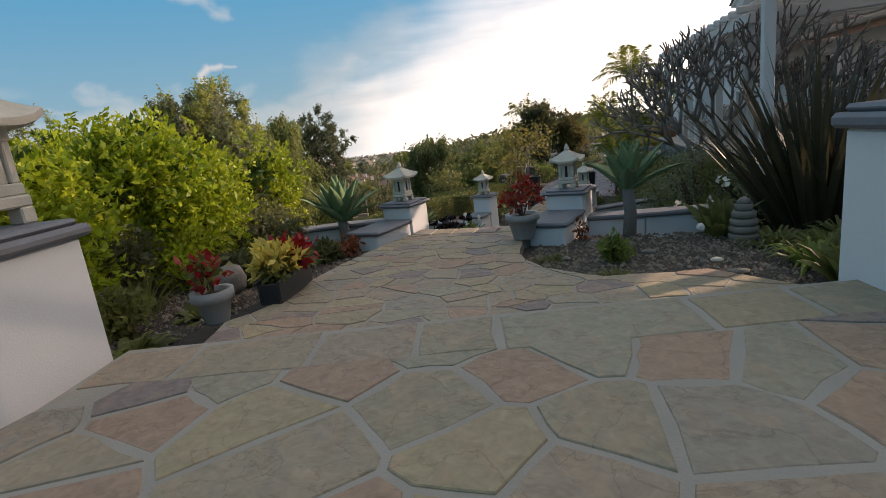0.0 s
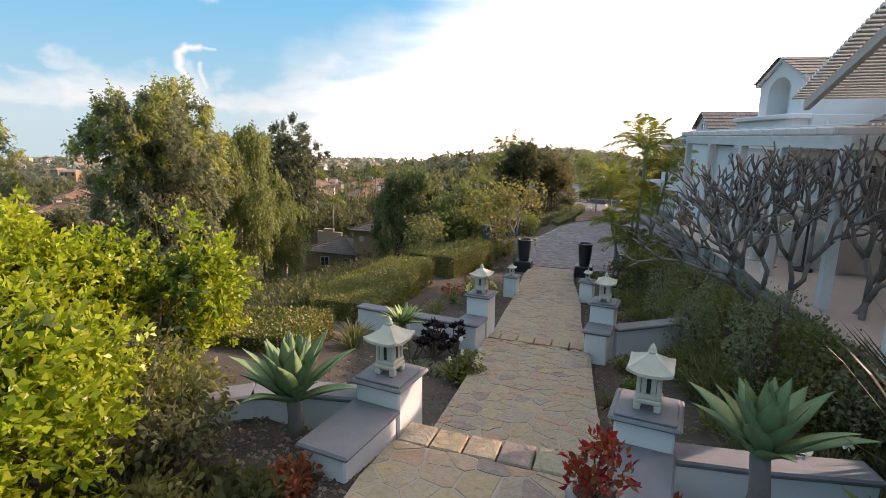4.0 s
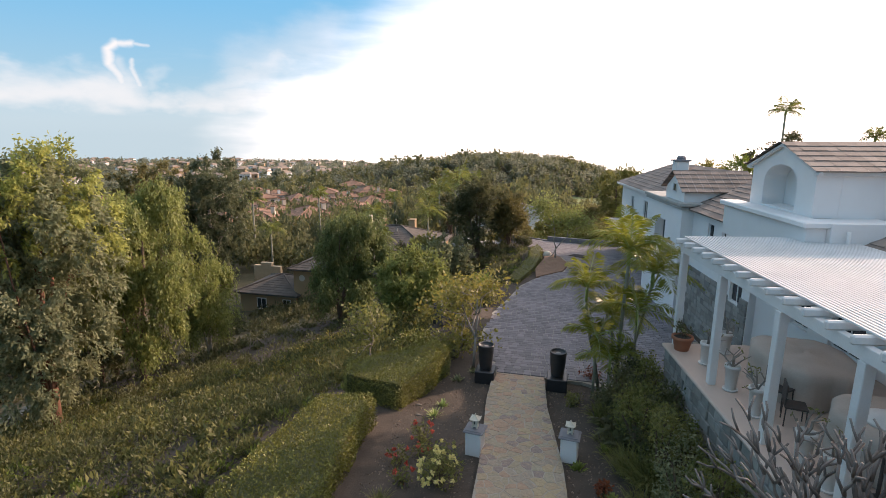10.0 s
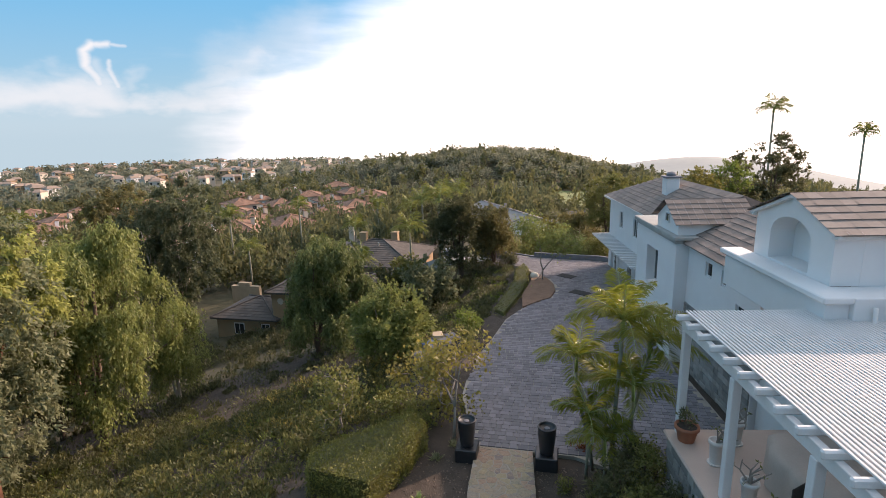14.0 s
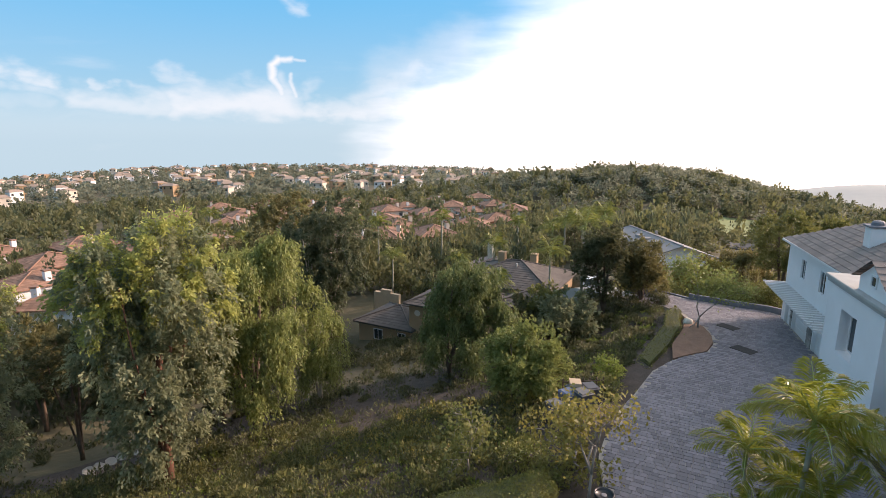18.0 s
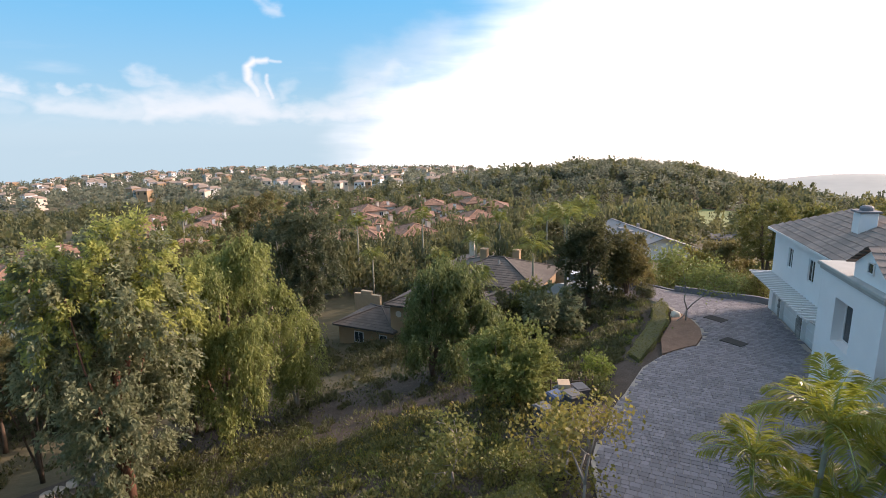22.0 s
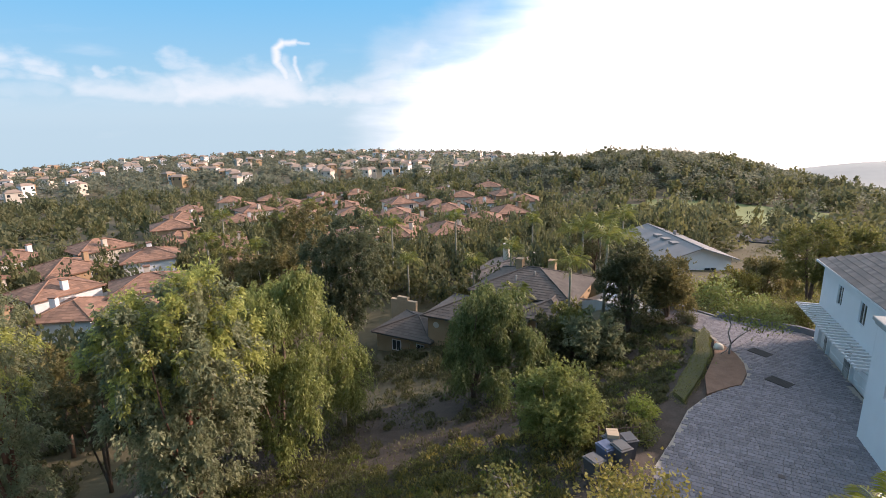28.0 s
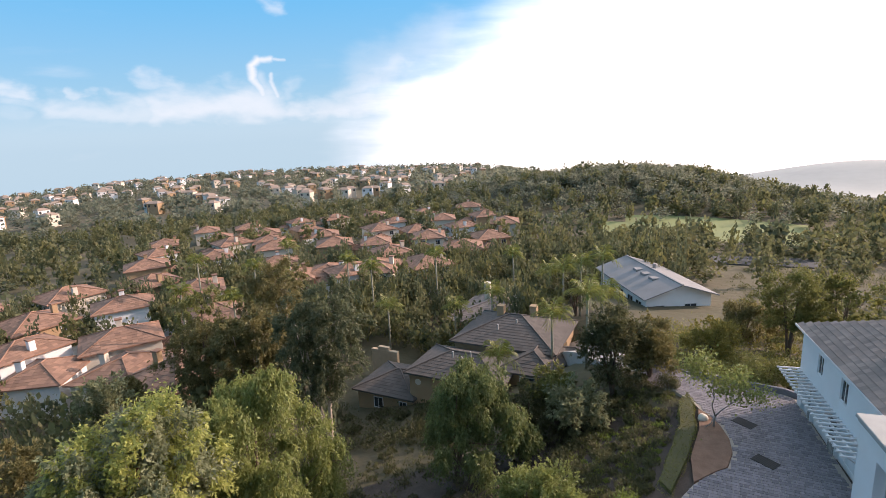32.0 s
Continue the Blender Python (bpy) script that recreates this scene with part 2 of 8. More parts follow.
M = {
    "stucco": surface("stucco", (0.765, 0.75, 0.738), 0.9, (0.69, 0.672, 0.66), 0.8, 90, 0.5, distance=0.012),
    "white_paint": surface("white_paint", (0.727, 0.710, 0.701), 0.8, (0.607, 0.592, 0.573), 1.5, 30, 0.1),
    "cap": surface("cap", (0.20, 0.20, 0.22), 0.7, (0.13, 0.13, 0.14), 3, 60, 0.25),
    "lantern_stone": surface("lantern_stone", (0.66, 0.60, 0.50), 0.9, (0.46, 0.41, 0.33), 6, 90, 0.4),
    "mortar": surface("mortar", (0.36, 0.325, 0.275), 0.95, (0.27, 0.24, 0.20), 2, 80, 0.5),
    "soil": surface("soil", (0.044, 0.033, 0.026), 0.98, (0.088, 0.068, 0.053), 2.0, 34, 1.0, distance=0.05),
    "mulch": surface("mulch", (0.15, 0.085, 0.055), 0.98, (0.25, 0.15, 0.10), 2.5, 30, 1.0, distance=0.05),
    "paver": surface("paver", (0.202, 0.186, 0.195), 0.85, (0.144, 0.135, 0.148), 0.6, 30, 0.35, by_piece=0.24),
    "paver_rest": surface("paver_rest", (0.202, 0.186, 0.195), 0.85, (0.144, 0.135, 0.148), 0.6, 30, 0.35, by_piece=0.24, island=True),
    "asphalt": surface("asphalt", (0.055, 0.055, 0.058), 0.9, (0.08, 0.08, 0.08), 2, 90, 0.3),
    "concrete": surface("concrete", (0.42, 0.41, 0.38), 0.9, (0.30, 0.29, 0.27), 1.0, 40, 0.3),
    "roof_tile": surface("roof_tile", (0.25, 0.20, 0.17), 0.85, (0.16, 0.13, 0.115), 1.0, 20, 0.3, by_piece=0.2, island=True),
    "grey_roof": surface("grey_roof", (0.116, 0.098, 0.086), 0.9, (0.076, 0.066, 0.059), 0.5, 20, 0.3, by_piece=0.15, island=True),
    "pale_roof": surface("pale_roof", (0.27, 0.26, 0.255), 0.92, (0.2, 0.195, 0.19), 0.5, 20, 0.2),
    "terracotta_roof": surface("terracotta_roof", (0.30, 0.165, 0.105), 0.88, (0.19, 0.11, 0.078), 0.4, 8, 0.3, by_piece=0.25, island=True),
    "faded_roof": surface("faded_roof", (0.34, 0.25, 0.19), 0.9, (0.25, 0.19, 0.15), 0.3, 6, 0.2),
    "tan_wall": surface("tan_wall", (0.396, 0.270, 0.156), 0.9, (0.319, 0.210, 0.120), 0.6, 40, 0.3),
    "cream_wall": surface("cream_wall", (0.62, 0.55, 0.46), 0.9, (0.52, 0.46, 0.38), 0.6, 40, 0.3),
    "dark_glass": surface("dark_glass", (0.03, 0.035, 0.04), 0.08, (0.05, 0.055, 0.06), 0.5, 3, 0.0),
    "dark_void": surface("dark_void", (0.03, 0.028, 0.026), 0.9, (0.05, 0.045, 0.04), 2, 20, 0.1),
    "black_stone": surface("black_stone", (0.018, 0.018, 0.02), 0.35, (0.03, 0.03, 0.032), 6, 60, 0.1),
    "bark": surface("bark", (0.17, 0.115, 0.075), 0.95, (0.09, 0.06, 0.045), 3, 30, 0.8, distance=0.03),
    "red_bark": surface("red_bark", (0.22, 0.10, 0.06), 0.95, (0.12, 0.055, 0.035), 2, 25, 0.8, distance=0.03),
    "pale_bark": surface("pale_bark", (0.50, 0.43, 0.35), 0.9, (0.30, 0.24, 0.18), 2, 25, 0.5),
    "grey_bark": surface("grey_bark", (0.33, 0.29, 0.25), 0.9, (0.20, 0.17, 0.15), 6, 60, 0.5),
    "dark_bark": surface("dark_bark", (0.237, 0.201, 0.180), 0.9, (0.150, 0.122, 0.108), 6, 60, 0.5),
    "palm_bark": surface("palm_bark", (0.30, 0.29, 0.22), 0.9, (0.18, 0.17, 0.12), 4, 40, 0.5),
    "citrus": leafy("citrus", (0.26, 0.36, 0.022), (0.50, 0.52, 0.034), 0.4, 0.5, 0.35),
    # darker copy of citrus: shade inside the crown put into the colour
    "citrus_shade": leafy("citrus_shade", (0.055, 0.105, 0.014), (0.09, 0.14, 0.02), 0.45, 0.3),
    "pepper": leafy("pepper", (0.195, 0.23, 0.068), (0.29, 0.31, 0.092)),
    "pepper_dark": leafy("pepper_dark", (0.130, 0.170, 0.060), (0.200, 0.225, 0.080)),
    "eucalypt": leafy("eucalypt", (0.215, 0.24, 0.135), (0.315, 0.325, 0.17), 0.55, 0.55),
    # lighter copy of eucalypt: sunlight on the crown tops put into the colour
    "eucalypt_sunlit": leafy("eucalypt_sunlit", (0.36, 0.385, 0.105), (0.45, 0.45, 0.13), 0.55, 0.58),
    "eucalypt_dark": leafy("eucalypt_dark", (0.095, 0.115, 0.060), (0.155, 0.168, 0.082)),
    "olive_leaf": leafy("olive_leaf", (0.165, 0.155, 0.062), (0.245, 0.205, 0.075)),
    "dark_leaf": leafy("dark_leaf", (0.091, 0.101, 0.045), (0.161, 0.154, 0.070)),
    "mid_leaf": leafy("mid_leaf", (0.147, 0.170, 0.045), (0.261, 0.241, 0.074)),
    "fresh_leaf": leafy("fresh_leaf", (0.166, 0.230, 0.045), (0.229, 0.269, 0.056)),
    "gold_leaf": leafy("gold_leaf", (0.330, 0.258, 0.061), (0.203, 0.209, 0.054)),
    "hedge": leafy("hedge", (0.154, 0.164, 0.033), (0.261, 0.237, 0.050), 0.5, 0.15),
    "scrub": leafy("scrub", (0.080, 0.096, 0.036), (0.142, 0.142, 0.054)),
    "grass_blade": leafy("grass_blade", (0.136, 0.153, 0.048), (0.227, 0.212, 0.071)),
    "palm_leaf": leafy("palm_leaf", (0.15, 0.18, 0.026), (0.30, 0.30, 0.042), 0.35, 0.6),
    "palm_deep": leafy("palm_deep", (0.150, 0.180, 0.040), (0.235, 0.235, 0.055), 0.5, 0.5),
    "agave": surface("agave", (0.14, 0.225, 0.10), 0.75, (0.21, 0.30, 0.14), 2, 30, 0.1, by_piece=0.15, island=True, translucent=0.15),
    "aloe": surface("aloe", (0.24, 0.33, 0.10), 0.5, (0.33, 0.38, 0.12), 2, 30, 0.1, by_piece=0.15, island=True, translucent=0.15),
    "flax": leafy("flax", (0.05, 0.045, 0.028), (0.085, 0.075, 0.038), 0.5, 0.25),
    "dark_rosette": leafy("dark_rosette", (0.022, 0.010, 0.014), (0.04, 0.018, 0.02), 0.4, 0.1),
    "red_leaf": leafy("red_leaf", (0.42, 0.02, 0.018), (0.30, 0.015, 0.015), 0.5, 0.35),
    "yellow_leaf": leafy("yellow_leaf", (0.68, 0.50, 0.08), (0.74, 0.60, 0.16), 0.5, 0.35),
    "rust_leaf": leafy("rust_leaf", (0.32, 0.06, 0.025), (0.22, 0.08, 0.03), 0.5, 0.35),
    "white_petal": leafy("white_petal", (0.8, 0.78, 0.70), (0.75, 0.72, 0.6), 0.5, 0.3, 0.05),
    "rose_yellow": leafy("rose_yellow", (0.75, 0.62, 0.18), (0.78, 0.70, 0.35), 0.6, 0.3, 0.1),
    "rose_red": leafy("rose_red", (0.5, 0.05, 0.03), (0.6, 0.15, 0.10), 0.6, 0.3, 0.1),
    "grey_pot": surface("grey_pot", (0.33, 0.32, 0.31), 0.6, (0.25, 0.24, 0.23), 3, 40, 0.15),
    "white_pot": surface("white_pot", (0.66, 0.63, 0.60), 0.4, (0.52, 0.49, 0.46), 3, 40, 0.1),
    "terracotta": surface("terracotta", (0.42, 0.15, 0.08), 0.8, (0.30, 0.11, 0.06), 4, 50, 0.2),
    "black_plastic": surface("black_plastic", (0.02, 0.022, 0.024), 0.45, (0.03, 0.032, 0.034), 3, 40, 0.05),
    "rock": surface("rock", (0.26, 0.22, 0.18), 0.9, (0.16, 0.14, 0.12), 6, 50, 0.6),
    "facing": surface("facing", (0.30, 0.28, 0.255), 0.9, (0.20, 0.185, 0.17), 5, 50, 0.5, by_piece=0.3, island=True),
    "facing_piece": surface("facing_piece", (0.30, 0.28, 0.255), 0.9, (0.20, 0.185, 0.17), 5, 50, 0.5, by_piece=0.3),
    "gravel": surface("gravel", (0.23, 0.18, 0.14), 0.95, (0.13, 0.095, 0.07), 8, 60, 0.4, by_piece=0.6, island=True),
    "cover": surface("cover", (0.50, 0.42, 0.36), 0.85, (0.40, 0.33, 0.28), 1.5, 30, 0.3),
    "deck_tile": surface("deck_tile", (0.56, 0.43, 0.36), 0.7, (0.48, 0.36, 0.30), 1.5, 30, 0.15),
    "flag": None,
    "iron": surface("iron", (0.035, 0.032, 0.03), 0.6, (0.06, 0.045, 0.04), 8, 60, 0.2),
    "lawn": surface("lawn", (0.21, 0.235, 0.085), 0.95, (0.16, 0.18, 0.07), 0.1, 4, 0.4),
    "hillside": surface("hillside", (0.07, 0.066, 0.032), 0.98, (0.115, 0.09, 0.052), 0.05, 0.7, 0.8, distance=0.4),
    # farthest hill: its paleness stands in for the haze of distance
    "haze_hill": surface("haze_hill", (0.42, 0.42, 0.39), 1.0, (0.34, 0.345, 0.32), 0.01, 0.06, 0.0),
    "far_leaf": leafy("far_leaf", (0.116, 0.127, 0.058), (0.182, 0.174, 0.078), 0.7, 0.5, 0.2, 0.16),
    "far_gold": leafy("far_gold", (0.175, 0.16, 0.062), (0.132, 0.145, 0.056), 0.7, 0.5, 0.2, 0.16),
    "far_dark": leafy("far_dark", (0.083, 0.102, 0.055), (0.140, 0.148, 0.073), 0.7, 0.45, 0.2, 0.16),
    # far foliage paled so that the colour itself carries the haze
    "hazed_leaf": leafy("hazed_leaf", (0.184, 0.201, 0.141), (0.243, 0.247, 0.167), 0.8, 0.6, 0.2, 0.08),
    "car_white": surface("car_white", (0.75, 0.76, 0.77), 0.25, (0.70, 0.71, 0.72), 2, 30, 0.0),
    "car_grey": surface("car_grey", (0.10, 0.11, 0.13), 0.3, (0.12, 0.13, 0.15), 2, 30, 0.0),
    "rubber": surface("rubber", (0.02, 0.02, 0.02), 0.8, (0.03, 0.03, 0.03), 8, 60, 0.1),
    "bin_lid": surface("bin_lid", (0.13, 0.127, 0.125), 0.75, (0.09, 0.088, 0.085), 3, 30, 0.1),
    "bin_blue": surface("bin_blue", (0.10, 0.13, 0.20), 0.5, (0.07, 0.09, 0.15), 3, 30, 0.05),
    "bin_dark": surface("bin_dark", (0.055, 0.055, 0.06), 0.55, (0.08, 0.08, 0.085), 3, 30, 0.05),
    "card": surface("card", (0.48, 0.36, 0.24), 0.9, (0.40, 0.30, 0.2), 3, 30, 0.1),
}


def flagstone_material():
    """Quartzite: each stone its own mix of sand, rose, grey-green and violet, with streaks and stains."""
    m = bpy.data.materials.new("flagstone")
    m.use_nodes = True
    n, l = m.node_tree.nodes, m.node_tree.links
    b = n["Principled BSDF"]
    b.inputs["Roughness"].default_value = 0.72
    info = n.new("ShaderNodeObjectInfo")
    place = n.new("ShaderNodeNewGeometry")
    chance = n.new("ShaderNodeMath")
    chance.operation = "FRACT"
    total = n.new("ShaderNodeMath")
    l.new(info.outputs["Random"], total.inputs[0])
    l.new(place.outputs["Random Per Island"], total.inputs[1])
    l.new(total.outputs[0], chance.inputs[0])
    ramp = n.new("ShaderNodeValToRGB")
    ramp.color_ramp.interpolation = "CONSTANT"
    tones = ((0.312, 0.239, 0.148), (0.273, 0.224, 0.151), (0.324, 0.209, 0.142), (0.261, 0.218, 0.169), (0.324, 0.254, 0.151), (0.207, 0.158, 0.139), (0.294, 0.233, 0.16), (0.312, 0.2, 0.136), (0.276, 0.239, 0.169), (0.3, 0.227, 0.16))
    e = ramp.color_ramp.elements
    e[0].color = (*tones[0], 1)
    e[1].position, e[1].color = 1 / len(tones), (*tones[1], 1)
    for i, c in enumerate(tones[2:], 2):
        e.new(i / len(tones)).color = (*c, 1)
    l.new(chance.outputs[0], ramp.inputs[0])
    big, small = n.new("ShaderNodeTexNoise"), n.new("ShaderNodeTexNoise")
    for t, s, d, w in ((big, 4.0, 8, 1.6), (small, 16, 9, 0.8)):
        l.new(place.outputs["Position"], t.inputs["Vector"])
        t.inputs["Scale"].default_value, t.inputs["Detail"].default_value, t.inputs["Distortion"].default_value = s, d, w
    warm = n.new("ShaderNodeMapRange")
    l.new(big.outputs[0], warm.inputs[0])
    warm.inputs[1].default_value, warm.inputs[2].default_value, warm.inputs[4].default_value = 0.48, 0.72, 0.6
    mix = n.new("ShaderNodeMix")
    mix.data_type = "RGBA"
    l.new(warm.outputs[0], mix.inputs[0])
    l.new(ramp.outputs[0], mix.inputs[6])
    mix.inputs[7].default_value = (0.38, 0.25, 0.16, 1)
    fine = n.new("ShaderNodeMix")
    fine.data_type, fine.blend_type = "RGBA", "OVERLAY"
    fine.inputs[0].default_value = 0.4
    l.new(mix.outputs[2], fine.inputs[6])
    l.new(small.outputs[0], fine.inputs[7])
    cleft, away, line, dark = n.new("ShaderNodeTexNoise"), n.new("ShaderNodeMath"), n.new("ShaderNodeMapRange"), n.new("ShaderNodeMix")
    l.new(place.outputs["Position"], cleft.inputs["Vector"])
    cleft.inputs["Scale"].default_value, cleft.inputs["Detail"].default_value, cleft.inputs["Distortion"].default_value = 2.3, 7, 0.6
    away.operation = "COMPARE"
    l.new(cleft.outputs[0], away.inputs[0])
    away.inputs[1].default_value, away.inputs[2].default_value = 0.5, 0.006
    l.new(away.outputs[0], line.inputs[0])
    line.inputs[4].default_value = 0.3
    dark.data_type, dark.blend_type = "RGBA", "MULTIPLY"
    l.new(line.outputs[0], dark.inputs[0])
    l.new(fine.outputs[2], dark.inputs[6])
    dark.inputs[7].default_value = (0.45, 0.40, 0.36, 1)
    l.new(dark.outputs[2], b.inputs["Base Color"])
    relief = n.new("ShaderNodeBump")
    relief.inputs["Strength"].default_value, relief.inputs["Distance"].default_value = 0.85, 0.035
    height = n.new("ShaderNodeMath")
    height.operation = "MULTIPLY_ADD"
    l.new(small.outputs[0], height.inputs[0])
    height.inputs[1].default_value = 0.1
    l.new(big.outputs[0], height.inputs[2])
    l.new(height.outputs[0], relief.inputs["Height"])
    l.new(relief.outputs[0], b.inputs["Normal"])
    return m


M["flag"] = flagstone_material()

# ---- building blocks ----
class Shape:
    """Corners and faces that become one mesh."""

    def __init__(self):
        self.v, self.f, self.n = [], [], 0

    def add(self, v, f):
        v = np.asarray(v, float).reshape(-1, 3)
        self.v.append(v)
        self.f += [tuple(int(i) + self.n for i in face) for face in f]
        self.n += len(v)
        return self

    def box(self, a, b, bevel=0.01, m=None):
        """A box from corner a to corner b with chamfered edges, turned and moved by m."""
        a, b = np.minimum(a, b).astype(float), np.maximum(a, b).astype(float)
        k = min(bevel, *((b - a) * 0.45))
        lo, hi = (a, b)
        v, index = [], {}
        for c in range(8):
            corner = [(hi if c >> i & 1 else lo)[i] for i in range(3)]
            sign = [-1 if c >> i & 1 else 1 for i in range(3)]
            for ax in range(3):
                p = [corner[i] + (0 if i == ax else sign[i] * k) for i in range(3)]
                index[c, ax] = len(v)
                v.append(p)
        f = []
        for ax in range(3):
            o, q = [i for i in range(3) if i != ax]
            for side in (0, 1):
                base = side << ax
                ring = [base, base | 1 << o, base | 1 << o | 1 << q, base | 1 << q]
                face = [index[c, ax] for c in ring]
                f.append(face if (side == 1) == (ax != 1) else face[::-1])
        for ax in range(3):
            o, q = [i for i in range(3) if i != ax]
            for so in (0, 1):
                for sq in (0, 1):
                    c0 = so << o | sq << q
                    c1 = c0 | 1 << ax
                    face = [index[c0, o], index[c1, o], index[c1, q], index[c0, q]]
                    f.append(face if (so == sq) == (ax == 1) else face[::-1])
        for c in range(8):
            face = [index[c, 0], index[c, 1], index[c, 2]]
            f.append(face if bin(c).count("1") % 2 else face[::-1])
        return self.add(moved(v, m), f)

    def tube(self, path, radii, sides=7, closed=True):
        path = np.asarray(path, float)
        radii = np.broadcast_to(radii, len(path))
        ways = np.gradient(path, axis=0)
        ways /= np.linalg.norm(ways, axis=1)[:, None] + 1e-9
        ref = np.array([0.31, 0.17, 0.93]) if abs(ways[0][2]) < 0.8 else np.array([0.95, 0.1, 0.2])
        a = np.linspace(0, 2 * np.pi, sides, endpoint=False)
        v = []
        for p, w, r in zip(path, ways, radii):
            x = np.cross(w, ref)
            x /= np.linalg.norm(x) + 1e-9
            y = np.cross(w, x)
            v.append(p + r * (np.cos(a)[:, None] * x + np.sin(a)[:, None] * y))
        v = np.concatenate(v)
        f = [(i * sides + j, i * sides + (j + 1) % sides, (i + 1) * sides + (j + 1) % sides, (i + 1) * sides + j) for i in range(len(path) - 1) for j in range(sides)]
        if closed:
            f += [tuple(range(sides))[::-1], tuple((len(path) - 1) * sides + j for j in range(sides))]
        return self.add(v, f)

    def lathe(self, profile, sides=20, m=None):
        """A turned form from rows of (radius, height)."""
        a = np.linspace(0, 2 * np.pi, sides, endpoint=False)
        v = np.concatenate([np.stack([r * np.cos(a), r * np.sin(a), np.full(sides, h)], 1) for r, h in profile])
        f = [(i * sides + j, i * sides + (j + 1) % sides, (i + 1) * sides + (j + 1) % sides, (i + 1) * sides + j) for i in range(len(profile) - 1) for j in range(sides)]
        f += [tuple(range(sides))[::-1], tuple((len(profile) - 1) * sides + j for j in range(sides))]
        return self.add(moved(v, m), f)

    def prism(self, outline, z0, z1, m=None):
        """An upright block over a plan outline (counter-clockwise)."""
        k = len(outline)
        v = [(x, y, z0) for x, y in outline] + [(x, y, z1) for x, y in outline]
        f = [(i, (i + 1) % k, k + (i + 1) % k, k + i) for i in range(k)] + [tuple(range(k))[::-1], tuple(range(k, 2 * k))]
        return self.add(moved(v, m), f)

    def mesh(self, name, material, smooth=False):
        me = bpy.data.meshes.new(name)
        me.from_pydata(np.concatenate(self.v).tolist(), [], self.f)
        me.materials.append(material)
        if smooth:
            me.polygons.foreach_set("use_smooth", [True] * len(me.polygons))
        me.update()
        return me


def moved(v, m):
    v = np.asarray(v, float).reshape(-1, 3)
    if m is None:
        return v
    a = np.array(m)
    return v @ a[:3, :3].T + a[:3, 3]


def part(name, shape, material, parent=None, label="", smooth=False, m=None):
    """One mesh object from a Shape (or a mesh), under its parent."""
    me = shape if isinstance(shape, bpy.types.Mesh) else shape.mesh(name, material, smooth)
    ob = new(name, me)
    if parent:
        ob.parent = parent
    if m is not None:
        ob.matrix_basis = m
    return tagged(ob, label)


def thing(name, label, category, m=None, group="", kind=""):
    ob = new(name)
    if m is not None:
        ob.matrix_basis = m
    return tagged(ob, label, category, group, kind)


def quads_mesh(name, v, material):
    """A mesh of loose four-cornered pieces, from an array (n, 4, 3)."""
    n = len(v)
    me = bpy.data.meshes.new(name)
    me.vertices.add(4 * n)
    me.vertices.foreach_set("co", np.ascontiguousarray(v, dtype=np.float32).ravel())
    me.loops.add(4 * n)
    me.loops.foreach_set("vertex_index", np.arange(4 * n, dtype=np.int32))
    me.polygons.add(n)
    me.polygons.foreach_set("loop_start", np.arange(0, 4 * n, 4, dtype=np.int32))
    me.update(calc_edges=True)
    me.materials.append(material)
    return me


def unit(v):
    return v / (np.linalg.norm(v, axis=-1, keepdims=True) + 1e-9)


def leaf_quads(p, size, rng, width=0.5, way=None, wander=1.0, fold=0.15):
    """Folded leaf blades at the places p; way: the direction in which they grow."""
    n = len(p)
    grow = rng.normal(size=(n, 3)) * wander
    if way is not None:
        grow = grow + way
    grow = unit(grow)
    side = unit(np.cross(grow, rng.normal(size=(n, 3))))
    up = np.cross(side, grow)
    s = (size * rng.uniform(0.6, 1.3, (n, 1)))
    mid = p + grow * s * 0.5 + up * s * fold
    return np.stack([p, mid + side * s * width * 0.5, p + grow * s, mid - side * s * width * 0.5], 1)


def in_blobs(blobs, n, rng, shell=0.55):
    """n places in the outer shell of ellipsoids (x, y, z, rx, ry, rz), shared out by size; with the outward directions."""
    b = np.asarray(blobs, float)
    area = (b[:, 3] * b[:, 4] * b[:, 5]) ** (2 / 3)
    pick = rng.choice(len(b), n, p=area / area.sum())
    d = unit(rng.normal(size=(n, 3)))
    r = rng.uniform(shell, 1.06, (n, 1)) * (1 + 0.12 * np.sin(d[:, :1] * 7 + pick[:, None]) + 0.1 * np.cos(d[:, 1:2] * 9 + 2 * pick[:, None]))
    return b[pick, :3] + d * r * b[pick, 3:], d


# ---- ground, walk and drive ----
def walk_z(y):
    return float(np.interp(y, (-40, -21.95, -21.9, -17.9, -17.5, -11.45, -11.0, 0.5, 25, 40), (2.62, 2.62, 2.45, 2.16, 1.72, 0.80, 0.46, -0.40, -0.76, -2.6)))


def smooth(x, a, b):
    t = np.clip((np.asarray(x, float) - a) / (b - a), 0, 1)
    return t * t * (3 - 2 * t)


